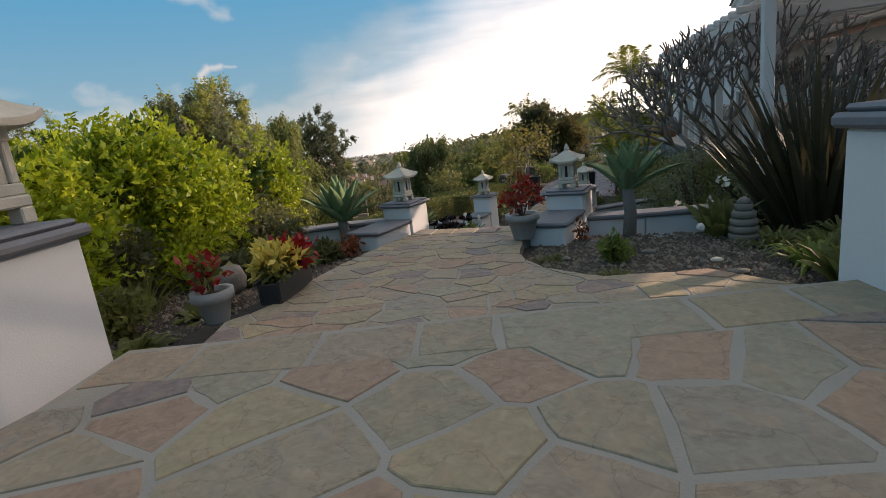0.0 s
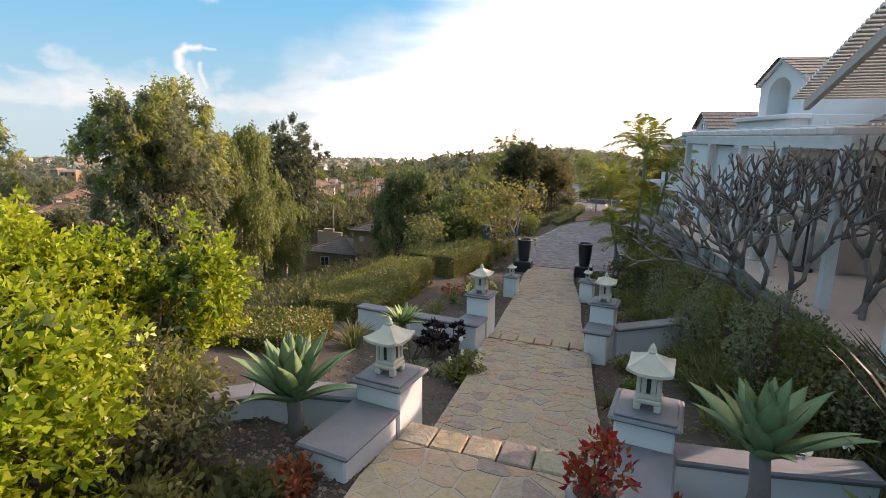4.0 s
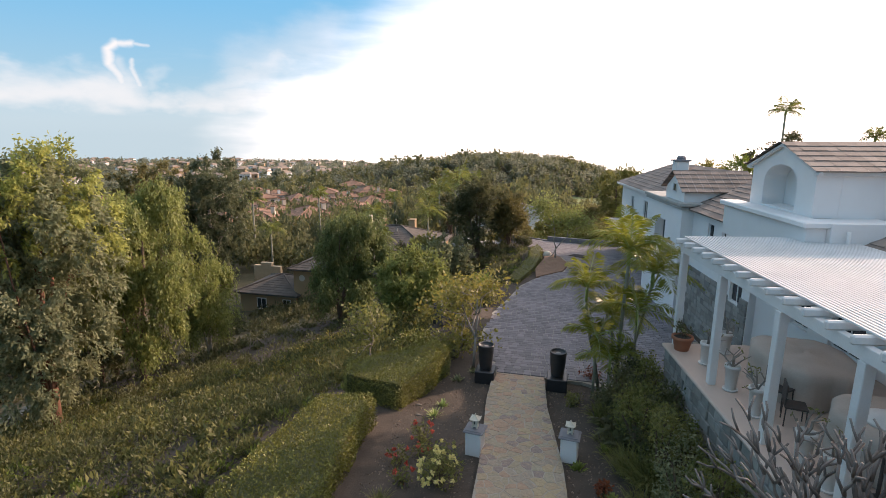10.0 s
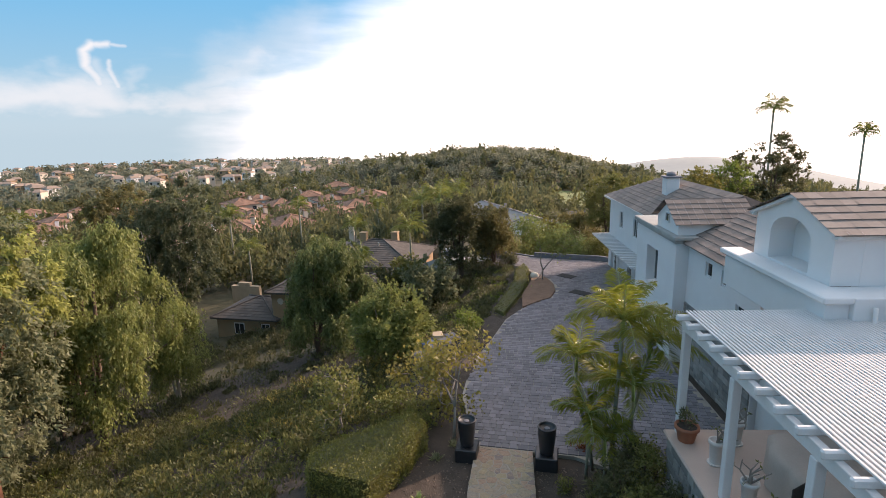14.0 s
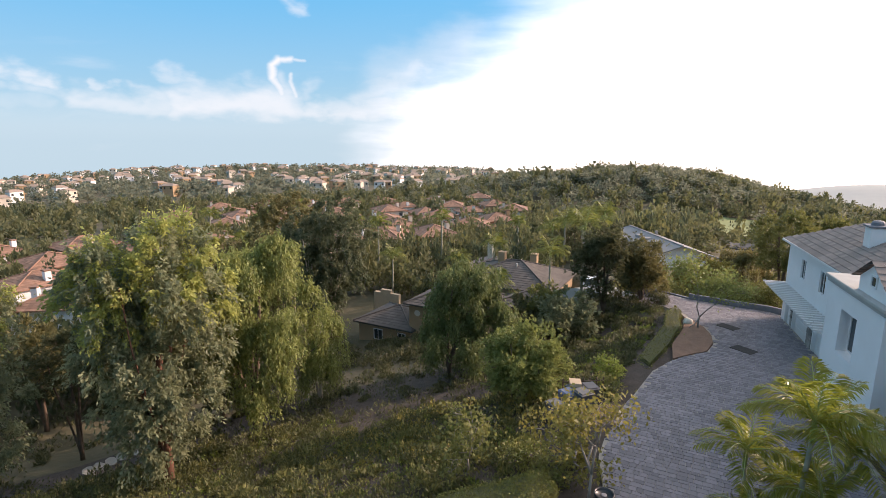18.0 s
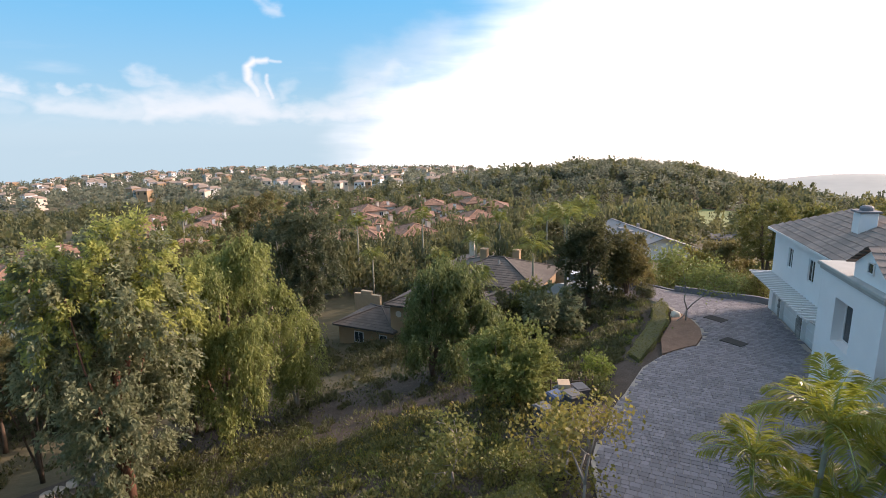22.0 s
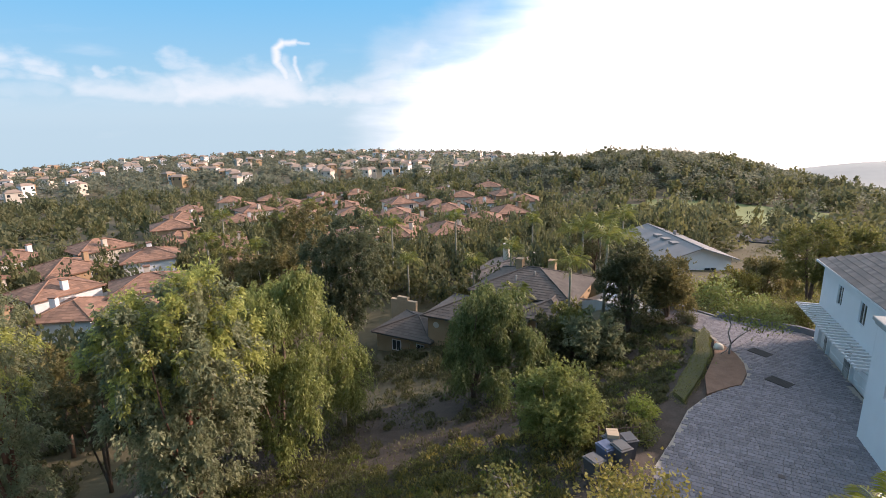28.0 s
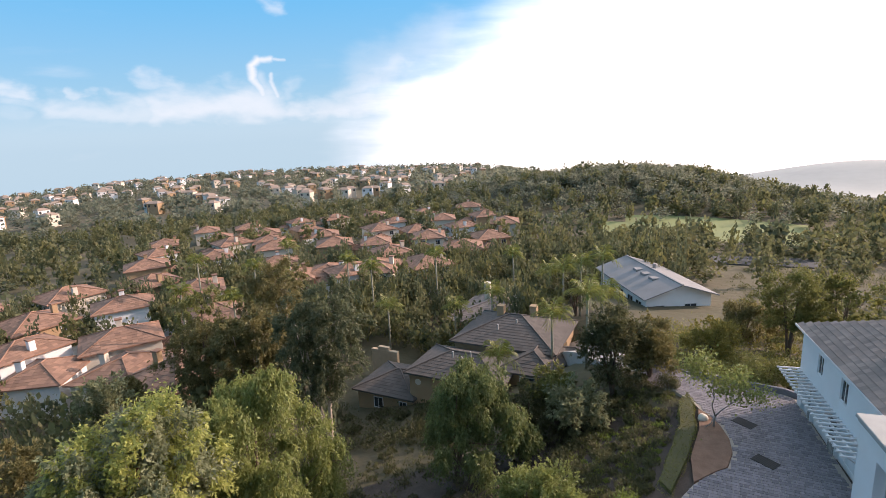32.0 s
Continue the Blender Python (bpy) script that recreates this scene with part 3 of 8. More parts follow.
def ground_z(x, y):
    """The lie of the land: a terrace along the house, a slope down to the left, the valley and the hills."""
    x, y = np.asarray(x, float), np.asarray(y, float)
    r, left = np.hypot(x, y + 12), np.degrees(np.arctan2(-x, y + 12))
    terrace = np.interp(y, (-60, -22, -17.7, -17.3, -11.4, -10.8, 0, 25, 45, 120, 300, 1000, 5000), (2.5, 2.28, 2.0, 1.5, 0.55, 0.25, -0.55, -0.95, -3.5, -12, -40, -180, -1200)) - 0.12 * np.maximum(0, x - 45)
    edge = np.interp(y, (-40, -22, -12, -4, 0, 6, 12, 17, 22, 26, 30, 45), (-5.5, -4.0, -5.5, -6.0, -4.0, -3.0, -2.6, -1.8, -1.0, -2.5, -6, -12))
    slope = terrace - 0.27 * np.maximum(0, edge - x) - 0.07 * np.clip(y, 0, 25) * smooth(edge - x, 0, 12)
    valley_left = np.interp(r, (0, 45, 80, 150, 260, 330, 600, 900, 1300, 4500), (-8.5, -10.2, -11.5, -14.5, -21, -25, -30, -32, -70, -400))
    far_drop = np.interp(left, (15, 30, 45, 58, 70, 110), (10, 6, 0, 2, 12, 40)) * smooth(r, 300, 900)
    valley_right = np.interp(r, (0, 60, 150, 300, 600, 1000, 1500, 4500), (-4, -6, -13, -27, -58, -108, -170, -600))
    t = smooth(left, -2, 26)
    valley = (valley_left - far_drop) * t + valley_right * (1 - t)
    hill = 17 * np.exp(-(((x + 24) / 64) ** 2 + ((y - 250) / 55) ** 2)) + 9 * np.exp(-(((x + 105) / 60) ** 2 + ((y - 290) / 60) ** 2))
    haze = 74 * np.exp(-(((x - 310) / 330) ** 2 + ((y - 1250) / 200) ** 2))
    z = np.maximum(slope, valley + hill + haze)
    z = z - 3.3 * np.exp(-(((x + 14) / 5) ** 2 + ((y - 41) / 6) ** 2)) - 3.2 * np.exp(-(((x + 67) / 16) ** 2 + ((y - 22) / 13) ** 2)) + 0.5 * np.exp(-(((x + 3.9) / 1.7) ** 2 + ((y - 6.5) / 1.7) ** 2))
    behind = smooth(-y, 30, 80)
    z = z * (1 - behind) + (2.4 + 0.1 * np.maximum(0, -y - 40)) * behind
    bumps = 0.35 * np.sin(x * 0.31 + 1.7) * np.cos(y * 0.27) * smooth(r, 20, 60)
    return z + bumps * smooth(edge - x, 3, 10)


def build_ground():
    rings = np.concatenate([np.linspace(0.6, 40, 66), np.geomspace(41.5, 4600, 90)])
    turns = np.linspace(0, 2 * np.pi, 288, endpoint=False)
    x = (rings[:, None] * np.sin(turns)).ravel()
    y = (rings[:, None] * np.cos(turns)).ravel() - 10
    v = np.stack([x, y, ground_z(x, y)], 1)
    k = len(turns)
    f = [(i * k + j, i * k + (j + 1) % k, (i + 1) * k + (j + 1) % k, (i + 1) * k + j) for i in range(len(rings) - 1) for j in range(k)]
    f.append(tuple(range(k))[::-1])
    f = [q[::-1] for q in f]
    me = bpy.data.meshes.new("ground")
    me.from_pydata(v.tolist(), [], f)
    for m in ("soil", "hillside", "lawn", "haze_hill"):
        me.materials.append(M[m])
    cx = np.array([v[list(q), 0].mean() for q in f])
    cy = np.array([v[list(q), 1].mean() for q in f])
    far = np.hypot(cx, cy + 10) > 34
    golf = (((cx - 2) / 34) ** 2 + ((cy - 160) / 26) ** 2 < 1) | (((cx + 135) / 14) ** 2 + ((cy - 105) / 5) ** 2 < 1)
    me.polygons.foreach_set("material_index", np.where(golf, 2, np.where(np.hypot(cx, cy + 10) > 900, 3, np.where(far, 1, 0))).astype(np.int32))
    me.polygons.foreach_set("use_smooth", [True] * len(f))
    me.update()
    return tagged(new("ground", me), "sloping garden soil, dry hillside and wooded valley", "ground", kind="structure")


ground = build_ground()

DRIVE = ((-1.19, 0.5), (-2.2, 4.0), (-2.3, 7.0), (-1.75, 10.0), (-1.3, 13.2), (-0.5, 15.2), (0.55, 16.8), (1.15, 17.4), (1.45, 19.0), (1.35, 20.4), (0.9, 21.8),
         (0.0, 23.2), (-0.8, 24.6), (-1.9, 25.8), (-3.4, 27.0), (-5.6, 28.6), (-5.2, 31.2), (-2.8, 30.0), (-0.4, 28.7), (2.4, 28.2), (4.9, 27.9), (5.6, 27.4), (5.6, 26.8), (6.3, 22.0), (7.0, 17.0), (6.6, 10.0), (7.2, 6.0), (7.8, 2.0), (4.6, -0.6), (2.2, 0.5))


def drive_z(x, y):
    return -0.40 - 0.0145 * (y - 0.5) - 0.28 * max(0.0, -2.0 - x) * (1 if y > 24 else 0)


def inside(x, y, outline):
    hit = False
    for (x0, y0), (x1, y1) in zip(outline, outline[1:] + outline[:1]):
        if (y0 > y) != (y1 > y) and x < x0 + (y - y0) / (y1 - y0) * (x1 - x0):
            hit = not hit
    return hit


def sheet(name, outline, z_of, thick, material, label, category, step=0.5):
    """A slab over a plan outline that follows z_of."""
    bm = bmesh.new()
    face = bm.faces.new([bm.verts.new((x, y, 0)) for x, y in outline])
    bmesh.ops.triangulate(bm, faces=[face])
    for _ in range(3):
        long = [e for e in bm.edges if e.calc_length() > step * 2]
        if not long:
            break
        bmesh.ops.subdivide_edges(bm, edges=long, cuts=1, use_grid_fill=False)
        bmesh.ops.triangulate(bm, faces=bm.faces[:])
    top = bmesh.ops.extrude_face_region(bm, geom=bm.faces[:])
    high = {g for g in top["geom"] if isinstance(g, bmesh.types.BMVert)}
    for vert in bm.verts:
        vert.co.z = z_of(vert.co.x, vert.co.y) - (0 if vert in high else thick)
    bmesh.ops.recalc_face_normals(bm, faces=bm.faces[:])
    me = bpy.data.meshes.new(name)
    bm.to_mesh(me)
    bm.free()
    me.materials.append(material)
    return tagged(new(name, me), label, category, kind="structure")


driveway = sheet("driveway", DRIVE, lambda x, y: drive_z(x, y) - 0.035, 0.5, M["mortar"], "grey interlocking concrete paver driveway beside the white house", "driveway")

# path bed: left and right edges down the garden
WALK_EDGE = ((0.5, -1.09, 0.83), (-2.0, -0.95, 1.05), (-4.0, -0.72, 1.38), (-5.5, -0.55, 1.62), (-8.0, -0.38, 1.85), (-11.0, -0.12, 2.25), (-14.0, 0.36, 2.52), (-17.5, 0.72, 2.86), (-17.9, 0.66, 2.8))
PATIO = ((0.66, -17.9), (0.62, -18.6), (0.80, -20.4), (0.95, -21.2), (1.15, -21.8), (1.02, -22.2), (1.3, -22.7), (1.2, -23.1), (5.42, -21.6), (5.42, -20.9), (4.82, -20.35), (4.07, -20.68), (3.45, -20.4), (3.05, -19.9), (2.86, -19.4), (2.72, -18.6), (2.8, -17.9))
TERRACE = ((1.15, -23.15), (1.45, -24.1), (1.0, -30.0), (9.0, -30.0), (9.0, -22.5), (5.44, -21.6))
WALK = tuple((l, y) for y, l, r in WALK_EDGE) + tuple((r, y) for y, l, r in WALK_EDGE[::-1])
walkway = sheet("walkway", WALK, lambda x, y: walk_z(y) - 0.0195, 0.35, M["mortar"], "flagstone garden walkway with pale mortar joints", "walkway", 0.35)
patio = sheet("patio", PATIO[::-1], lambda x, y: float(np.interp(y, (-23.2, -17.9), (2.50, 2.16))) - 0.0195, 0.4, M["mortar"], "flagstone patio at the foot of the terrace", "patio", 0.35)
terrace = sheet("terrace", TERRACE, lambda x, y: 2.62 - 0.0195, 0.6, M["mortar"], "raised terrace of large flagstones", "terrace")

# ---- the white house ----
HOUSE = pose(5.5, 26.9, 0, 0, 0, 9)


def wall_with_holes(shape, length, z0, z1, holes, thick=0.25, m=None):
    """An upright wall along local y (from 0 down to -length), face at x = 0, with rectangular openings (y0, y1, z0, z1)."""
    ys = sorted({0, -length, *(h[0] for h in holes), *(h[1] for h in holes)})
    zs = sorted({z0, z1, *(h[2] for h in holes), *(h[3] for h in holes)})
    ny, nz = len(ys) - 1, len(zs) - 1

    def solid(i, j):
        if not (0 <= i < ny and 0 <= j < nz):
            return False
        y, z = (ys[i] + ys[i + 1]) / 2, (zs[j] + zs[j + 1]) / 2
        return not any(h[0] < y < h[1] and h[2] < z < h[3] for h in holes)

    def at(i, j, back):
        return (back * (ny + 1) + i) * (nz + 1) + j

    v = [(x, y, z) for x in (0, thick) for y in ys for z in zs]
    f = []
    for i in range(ny):
        for j in range(nz):
            if not solid(i, j):
                continue
            f.append((at(i, j, 0), at(i, j + 1, 0), at(i + 1, j + 1, 0), at(i + 1, j, 0)))
            f.append((at(i, j, 1), at(i + 1, j, 1), at(i + 1, j + 1, 1), at(i, j + 1, 1)))
            for di, dj, a, b in ((-1, 0, (i, j), (i, j + 1)), (1, 0, (i + 1, j + 1), (i + 1, j)), (0, -1, (i + 1, j), (i, j)), (0, 1, (i, j + 1), (i + 1, j + 1))):
                if not solid(i + di, j + dj):
                    f.append((at(*a, 0), at(*a, 1), at(*b, 1), at(*b, 0)))
    return shape.add(moved(v, m), f)


def add_window(parent, x, y0, y1, z0, z1, m, panes=2, material="white_paint"):
    w = part("window", Shape().box((x, y0 + 0.05, z0 + 0.05), (x + 0.02, y1 - 0.05, z1 - 0.05), 0.002, m), M["dark_glass"], parent, "dark reflecting window in a white frame")
    f = Shape()
    f.box((x - 0.04, y0, z0), (x + 0.06, y0 + 0.06, z1), 0.008, m).box((x - 0.04, y1 - 0.06, z0), (x + 0.06, y1, z1), 0.008, m)
    f.box((x - 0.04, y0 + 0.06, z0), (x + 0.06, y1 - 0.06, z0 + 0.06), 0.008, m).box((x - 0.04, y0 + 0.06, z1 - 0.06), (x + 0.06, y1 - 0.06, z1), 0.008, m)
    for i in range(1, panes):
        y = y0 + (y1 - y0) * i / panes
        f.box((x - 0.03, y - 0.025, z0 + 0.06), (x + 0.05, y + 0.025, z1 - 0.06), 0.006, m)
    part("frame", f, M[material], w)
    return w


def tile_slope(parent, corner, along, up, rows, length, m, material="roof_tile", tile=0.34, course=0.36, trim=None, seed=1):
    """Courses of flat roof tiles on a slope: from corner, along the eave and up the slope; trim(row share) gives the ends of each row."""
    rng = np.random.default_rng(seed)
    along, up, corner = np.array(along, float), np.array(up, float), np.array(corner, float)
    normal = unit(np.cross(along, up))
    if normal[2] < 0:
        normal = -normal
    v = []
    for r in range(rows):
        a, b = trim((r + 0.5) / rows) if trim else (0, length)
        n = max(1, int((b - a) / tile))
        for i in range(n):
            s = a + (b - a) * i / n
            w = (b - a) / n * 0.975
            lift = 0.035 + rng.uniform(-0.008, 0.008)
            p = corner + along * s + up * (r * course)
            lo, hi = p + normal * lift, p + up * (course * 1.04) + normal * 0.012
            v.append([lo, lo + along * w, hi + along * w, hi])
            v.append([p, p + along * w, lo + along * w, lo])
    me = quads_mesh("roof_tiles", moved(np.array(v), m).reshape(-1, 4, 3), M[material])
    return tagged(part("roof_tiles", me, None, parent), kind="stuff")


house = thing("house", "white stucco two-storey house with brown tile roof", "house")
W = "stucco"
# far wing: garage below, bedrooms above
s = Shape()
wall_with_holes(s, 12.6, -1.3, 4.75, [(-3.5, -2.7, 2.7, 3.95), (-6.9, -6.0, 2.7, 4.0), (-1.9, -0.7, -1.0, 1.2), (-5.2, -2.4, -1.0, 1.2), (-9.0, -6.2, -1.0, 1.2)], 0.3, HOUSE)
part("wall", s, M[W], house, "white stucco wall of the garage wing")
part("wall", Shape().box((0.3, -0.3, -1.3), (7.0, 0.0, 4.75), 0.01, HOUSE), M[W], house)
for y0, y1 in ((-3.5, -2.7), (-6.9, -6.0)):
    add_window(house, 0.08, y0, y1, 2.7, 3.98 if y0 < -5 else 3.95, HOUSE)
for y0, y1 in ((-1.9, -0.7), (-5.2, -2.4), (-9.0, -6.2)):
    d = part("garage_door", Shape().box((0.2, y0, -1.0), (0.26, y1, 1.2), 0.01, HOUSE), M["white_paint"], house, "white panelled garage door")
    for i in range(4):
        part("panel", Shape().box((0.17, y0 + 0.08, -0.92 + i * 0.53), (0.2, y1 - 0.08, -0.48 + i * 0.53), 0.012, HOUSE), M["white_paint"], d)
# roof of the far wing: hipped
part("roof_deck", Shape().add(moved([(-0.35, 0.35, 4.72), (7.2, 0.35, 4.72), (7.2, -14, 4.72), (-0.35, -14, 4.72), (3.0, -3.2, 6.45), (3.0, -14, 6.45)], HOUSE),
                          [(0, 1, 4), (1, 2, 5, 4), (3, 0, 4, 5), (2, 3, 5), (0, 3, 2, 1)]), M["roof_tile"], house)
L = math.hypot(3.35, 1.73)
tile_slope(house, (-0.38, 0.35, 4.74), (0, -1, 0), (3.35 / L, 0, 1.73 / L), 10, 14, HOUSE, trim=lambda q: (3.5 * q, 14.3), seed=2)
part("eave_board", Shape().box((-0.42, -12.6, 4.58), (-0.34, 0.4, 4.72), 0.01, HOUSE), M["white_paint"], house)
chimney = part("chimney", Shape().box((1.4, -7.7, 5.2), (2.2, -6.9, 6.75), 0.03, HOUSE), M[W], house, "stucco chimney with a metal cap")
part("chimney_cap", Shape().box((1.3, -7.8, 6.75), (2.3, -6.8, 6.85), 0.02, HOUSE).lathe([(0.3, 6.85), (0.3, 7.0), (0.22, 7.08), (0.05, 7.12)], 12, HOUSE @ pose(1.8, -7.3, 0)), M["cap"], chimney)
# garage lattice
lattice = thing("garage_pergola", "white timber lattice above the garage doors", "pergola")
for x in (-1.15, -0.6, -0.08):
    part("rail", Shape().box((x - 0.05, -10.2, 1.55), (x + 0.05, 0.1, 1.68), 0.01, HOUSE), M["white_paint"], lattice)
for i in range(24):
    y = -0.05 - i * 0.44
    part("slat", Shape().box((-1.35, y - 0.05, 1.68), (0.0, y + 0.05, 1.78), 0.012, HOUSE), M["white_paint"], lattice)
for i in range(5):
    y = -0.3 - i * 2.4
    part("bracket", Shape().tube(moved([(0.0, y, 0.95), (-0.95, y, 1.56)], HOUSE), 0.05, 6), M["white_paint"], lattice)

# bay with the alcove window and a small gable
B = HOUSE @ pose(-1.7, -12.6, 0)
s = Shape()
wall_with_holes(s, 5.4, -1.3, 5.1, [(-3.2, -1.6, 2.2, 4.1)], 0.55, B)
part("wall", s, M[W], house)
part("wall", Shape().box((0, 0.002, -1.3), (3, 0.05, 5.1), 0.01, B), M[W], house)
part("wall", Shape().box((0.55, -5.4, -1.3), (3, -5.38, 5.1), 0.01, B), M[W], house)
# concrete grey on this ledge replaces the shade that should fall on it
part("ledge", Shape().box((-0.18, -5.6, 5.1), (2.0, 0.2, 5.28), 0.03, B).box((-0.1, -5.5, 4.95), (0.3, 0.1, 5.1), 0.02, B), M["concrete"], house, "flat ledge over the bay, greyed for shade")
add_window(house, 0.42, -3.15, -1.65, 2.25, 4.05, B)
g = [(0.1, -5.2, 5.28), (0.1, -2.6, 5.28), (0.1, -2.6, 5.85), (0.1, -3.9, 6.62), (0.1, -5.2, 5.85)]
gable = Shape().add(moved(g + [(3.2, y, z) for _, y, z in g], B), [(0, 1, 2, 3, 4)[::-1], (5, 6, 7, 8, 9), (0, 1, 6, 5), (1, 2, 7, 6), (2, 3, 8, 7), (3, 4, 9, 8), (4, 0, 5, 9)])
part("gable", gable, M[W], house)
add_window(house, 0.09, -4.15, -3.65, 5.65, 6.12, B, 1)
L = math.hypot(1.5, 0.89)
tile_slope(house, (-0.12, -5.45, 5.78), (1, 0, 0), (0, 1.55 / 1.79, 0.92 / 1.79), 5, 3.6, B, seed=4)
tile_slope(house, (-0.12, -2.35, 5.78), (1, 0, 0), (0, -1.55 / 1.79, 0.92 / 1.79), 5, 3.6, B, seed=5)

# middle wing
C = HOUSE @ pose(-1.15, -18.0, 0)
s = Shape()
wall_with_holes(s, 6.0, -1.3, 5.0, [(-2.35, -1.75, 4.0, 4.62), (-3.55, -3.15, 4.0, 4.62), (-5.4, -4.4, 1.9, 3.7)], 0.3, C)
part("wall", s, M[W], house)
add_window(house, 0.1, -2.35, -1.75, 4.0, 4.62, C, 1)
add_window(house, 0.1, -3.55, -3.15, 4.0, 4.62, C, 1)
add_window(house, 0.1, -5.4, -4.4, 1.9, 3.7, C, 2)
L = math.hypot(4.2, 1.9)
tile_slope(house, (-0.3, 0.4, 4.98), (0, -1, 0), (4.2 / L, 0, 1.9 / L), 13, 9, C, seed=6)
part("roof_deck", Shape().add(moved([(-0.28, 0.4, 4.95), (-0.28, -8, 4.95), (4.0, -8, 6.86), (4.0, 0.4, 6.86), (4.0, 0.4, 4.9), (4, -8, 4.9)], C), [(0, 1, 2, 3), (0, 3, 4), (1, 5, 2), (0, 4, 5, 1)]), M["roof_tile"], house)

# ledge-stone veneer on the ground floor
def veneer(m, y0, y1, z0, z1, holes=(), seed=40):
    rng = np.random.default_rng(seed)
    z = z0
    while z < z1 - 0.1:
        h = min(rng.uniform(0.16, 0.28), z1 - z)
        y = y0
        while y < y1 - 0.1:
            w = min(rng.uniform(0.25, 0.6), y1 - y)
            if not any(a < y + w / 2 < b and c < z + h / 2 < d for a, b, c, d in holes):
                part("veneer_stone", Shape().box((-rng.uniform(0.03, 0.07), y + 0.008, z + 0.008), (0.01, y + w - 0.008, z + h - 0.008), 0.012, m), M["facing_piece"], house)
            y += w
        z += h


veneer(C, -5.95, -0.05, -0.9, 2.3, ((-5.45, -4.35, 1.85, 3.7),), 41)
veneer(HOUSE, -6.1, -5.3, -0.9, 1.3, (), 42)
veneer(HOUSE, -2.3, -2.0, -0.9, 1.3, (), 43)
veneer(HOUSE, -10.5, -9.1, -0.9, 1.3, (), 44)

# tower gable with the arched niche
D = HOUSE @ pose(-1.75, -23.6, 0)
n = 12
hole = [(-1.55, 6.18), (-1.55, 6.98)] + [(-2.5 + 0.95 * math.cos(a), 6.98 + 0.55 * math.sin(a)) for a in np.linspace(0, math.pi, n)][1:-1] + [(-3.45, 6.98), (-3.45, 6.18)]
outer = [(-0.75, 6.1), (-0.75, 7.45), (-2.55, 8.15), (-4.35, 7.45), (-4.35, 6.1)]
bm = bmesh.new()
loops = []
for loop in (outer, hole):
    vs = [bm.verts.new((0, y, z)) for y, z in loop]
    loops.append([bm.edges.new((a, b)) for a, b in zip(vs, vs[1:] + vs[:1])])
bmesh.ops.triangle_fill(bm, edges=[e for lp in loops for e in lp], use_beauty=True)
ext = bmesh.ops.extrude_face_region(bm, geom=bm.faces[:])
bmesh.ops.translate(bm, verts=[g for g in ext["geom"] if isinstance(g, bmesh.types.BMVert)], vec=(0.7, 0, 0))
bmesh.ops.recalc_face_normals(bm, faces=bm.faces[:])
bmesh.ops.transform(bm, matrix=D, verts=bm.verts[:])
me = bpy.data.meshes.new("gable")
bm.to_mesh(me)
bm.free()
me.materials.append(M[W])
part("gable", me, None, house, "white gable with an arched niche")
part("niche_back", Shape().box((0.7, -3.7, 6.1), (0.8, -1.3, 7.7), 0.01, D), M[W], house)
part("gable_side", Shape().box((0.7, -4.35, 4.9), (6.5, -4.1, 7.45), 0.01, D).box((0.7, -1.0, 4.9), (6.5, -0.75, 7.45), 0.01, D), M[W], house)
part("cornice", Shape().box((-0.12, -4.5, 7.3), (6.5, -4.36, 7.48), 0.02, D).box((-0.12, -0.74, 7.3), (6.5, -0.6, 7.48), 0.02, D), M["white_paint"], house)
part("balcony_ledge", Shape().box((-0.7, -5.3, 5.95), (0.0, 0.0, 6.12), 0.03, D).box((-0.55, -5.15, 4.9), (0.0, -0.1, 5.95), 0.02, D).box((0.0, -5.3, 4.9), (1.8, -4.36, 6.1), 0.02, D), M[W], house)
L = math.hypot(1.95, 0.78)
tile_slope(house, (-0.2, -4.6, 7.42), (1, 0, 0), (0, 2.0 / 2.15, 0.79 / 2.15), 6, 7, D, seed=7)
tile_slope(house, (-0.2, -0.5, 7.42), (1, 0, 0), (0, -2.0 / 2.15, 0.79 / 2.15), 6, 7, D, seed=8)
part("roof_deck", Shape().add(moved([(0.02, -4.55, 7.42), (7, -4.55, 7.42), (7, -2.55, 8.18), (0.02, -2.55, 8.18), (0.02, -0.55, 7.42), (7, -0.55, 7.42)], D), [(0, 1, 2, 3), (3, 2, 5, 4), (1, 5, 2)]), M["roof_tile"], house)
part("gable_moulding", Shape().tube(moved([(-0.06, -4.6, 7.36), (-0.06, -2.55, 8.14)], D), 0.07, 6).tube(moved([(-0.06, -2.55, 8.14), (-0.06, -0.5, 7.36)], D), 0.07, 6), M["white_paint"], house)
part("downpipe", Shape().tube(moved([(0.4, -5.4, 5.9), (0.4, -5.45, 5.3), (0.25, -5.5, 5.0), (0.25, -5.5, 4.6)], D), 0.05, 8), M["white_paint"], house, smooth=True)

# near wing behind the pergola
E = HOUSE @ pose(-0.9, -24.0, 0)
s = Shape()
wall_with_holes(s, 22, -0.6, 5.0, [(-3.2, -2.2, 2.35, 4.6), (-5.6, -4.2, 2.35, 4.6), (-8.0, -6.6, 2.35, 4.6), (-10.4, -9.0, 2.35, 4.6), (-13.2, -11.8, 2.35, 4.6), (-17, -14.5, 2.35, 4.6)], 0.3, E)
part("wall", s, M[W], house)
for y0, y1 in ((-3.2, -2.2), (-5.6, -4.2), (-8.0, -6.6), (-10.4, -9.0), (-13.2, -11.8), (-17, -14.5)):
    add_window(house, 0.15, y0, y1, 2.35, 4.6, E, 2)
L = math.hypot(5, 2.3)
tile_slope(house, (-0.5, -4.9, 5.25), (0, -1, 0), (5 / L, 0, 2.3 / L), 15, 17, E, tile=0.5, course=0.37, seed=9)
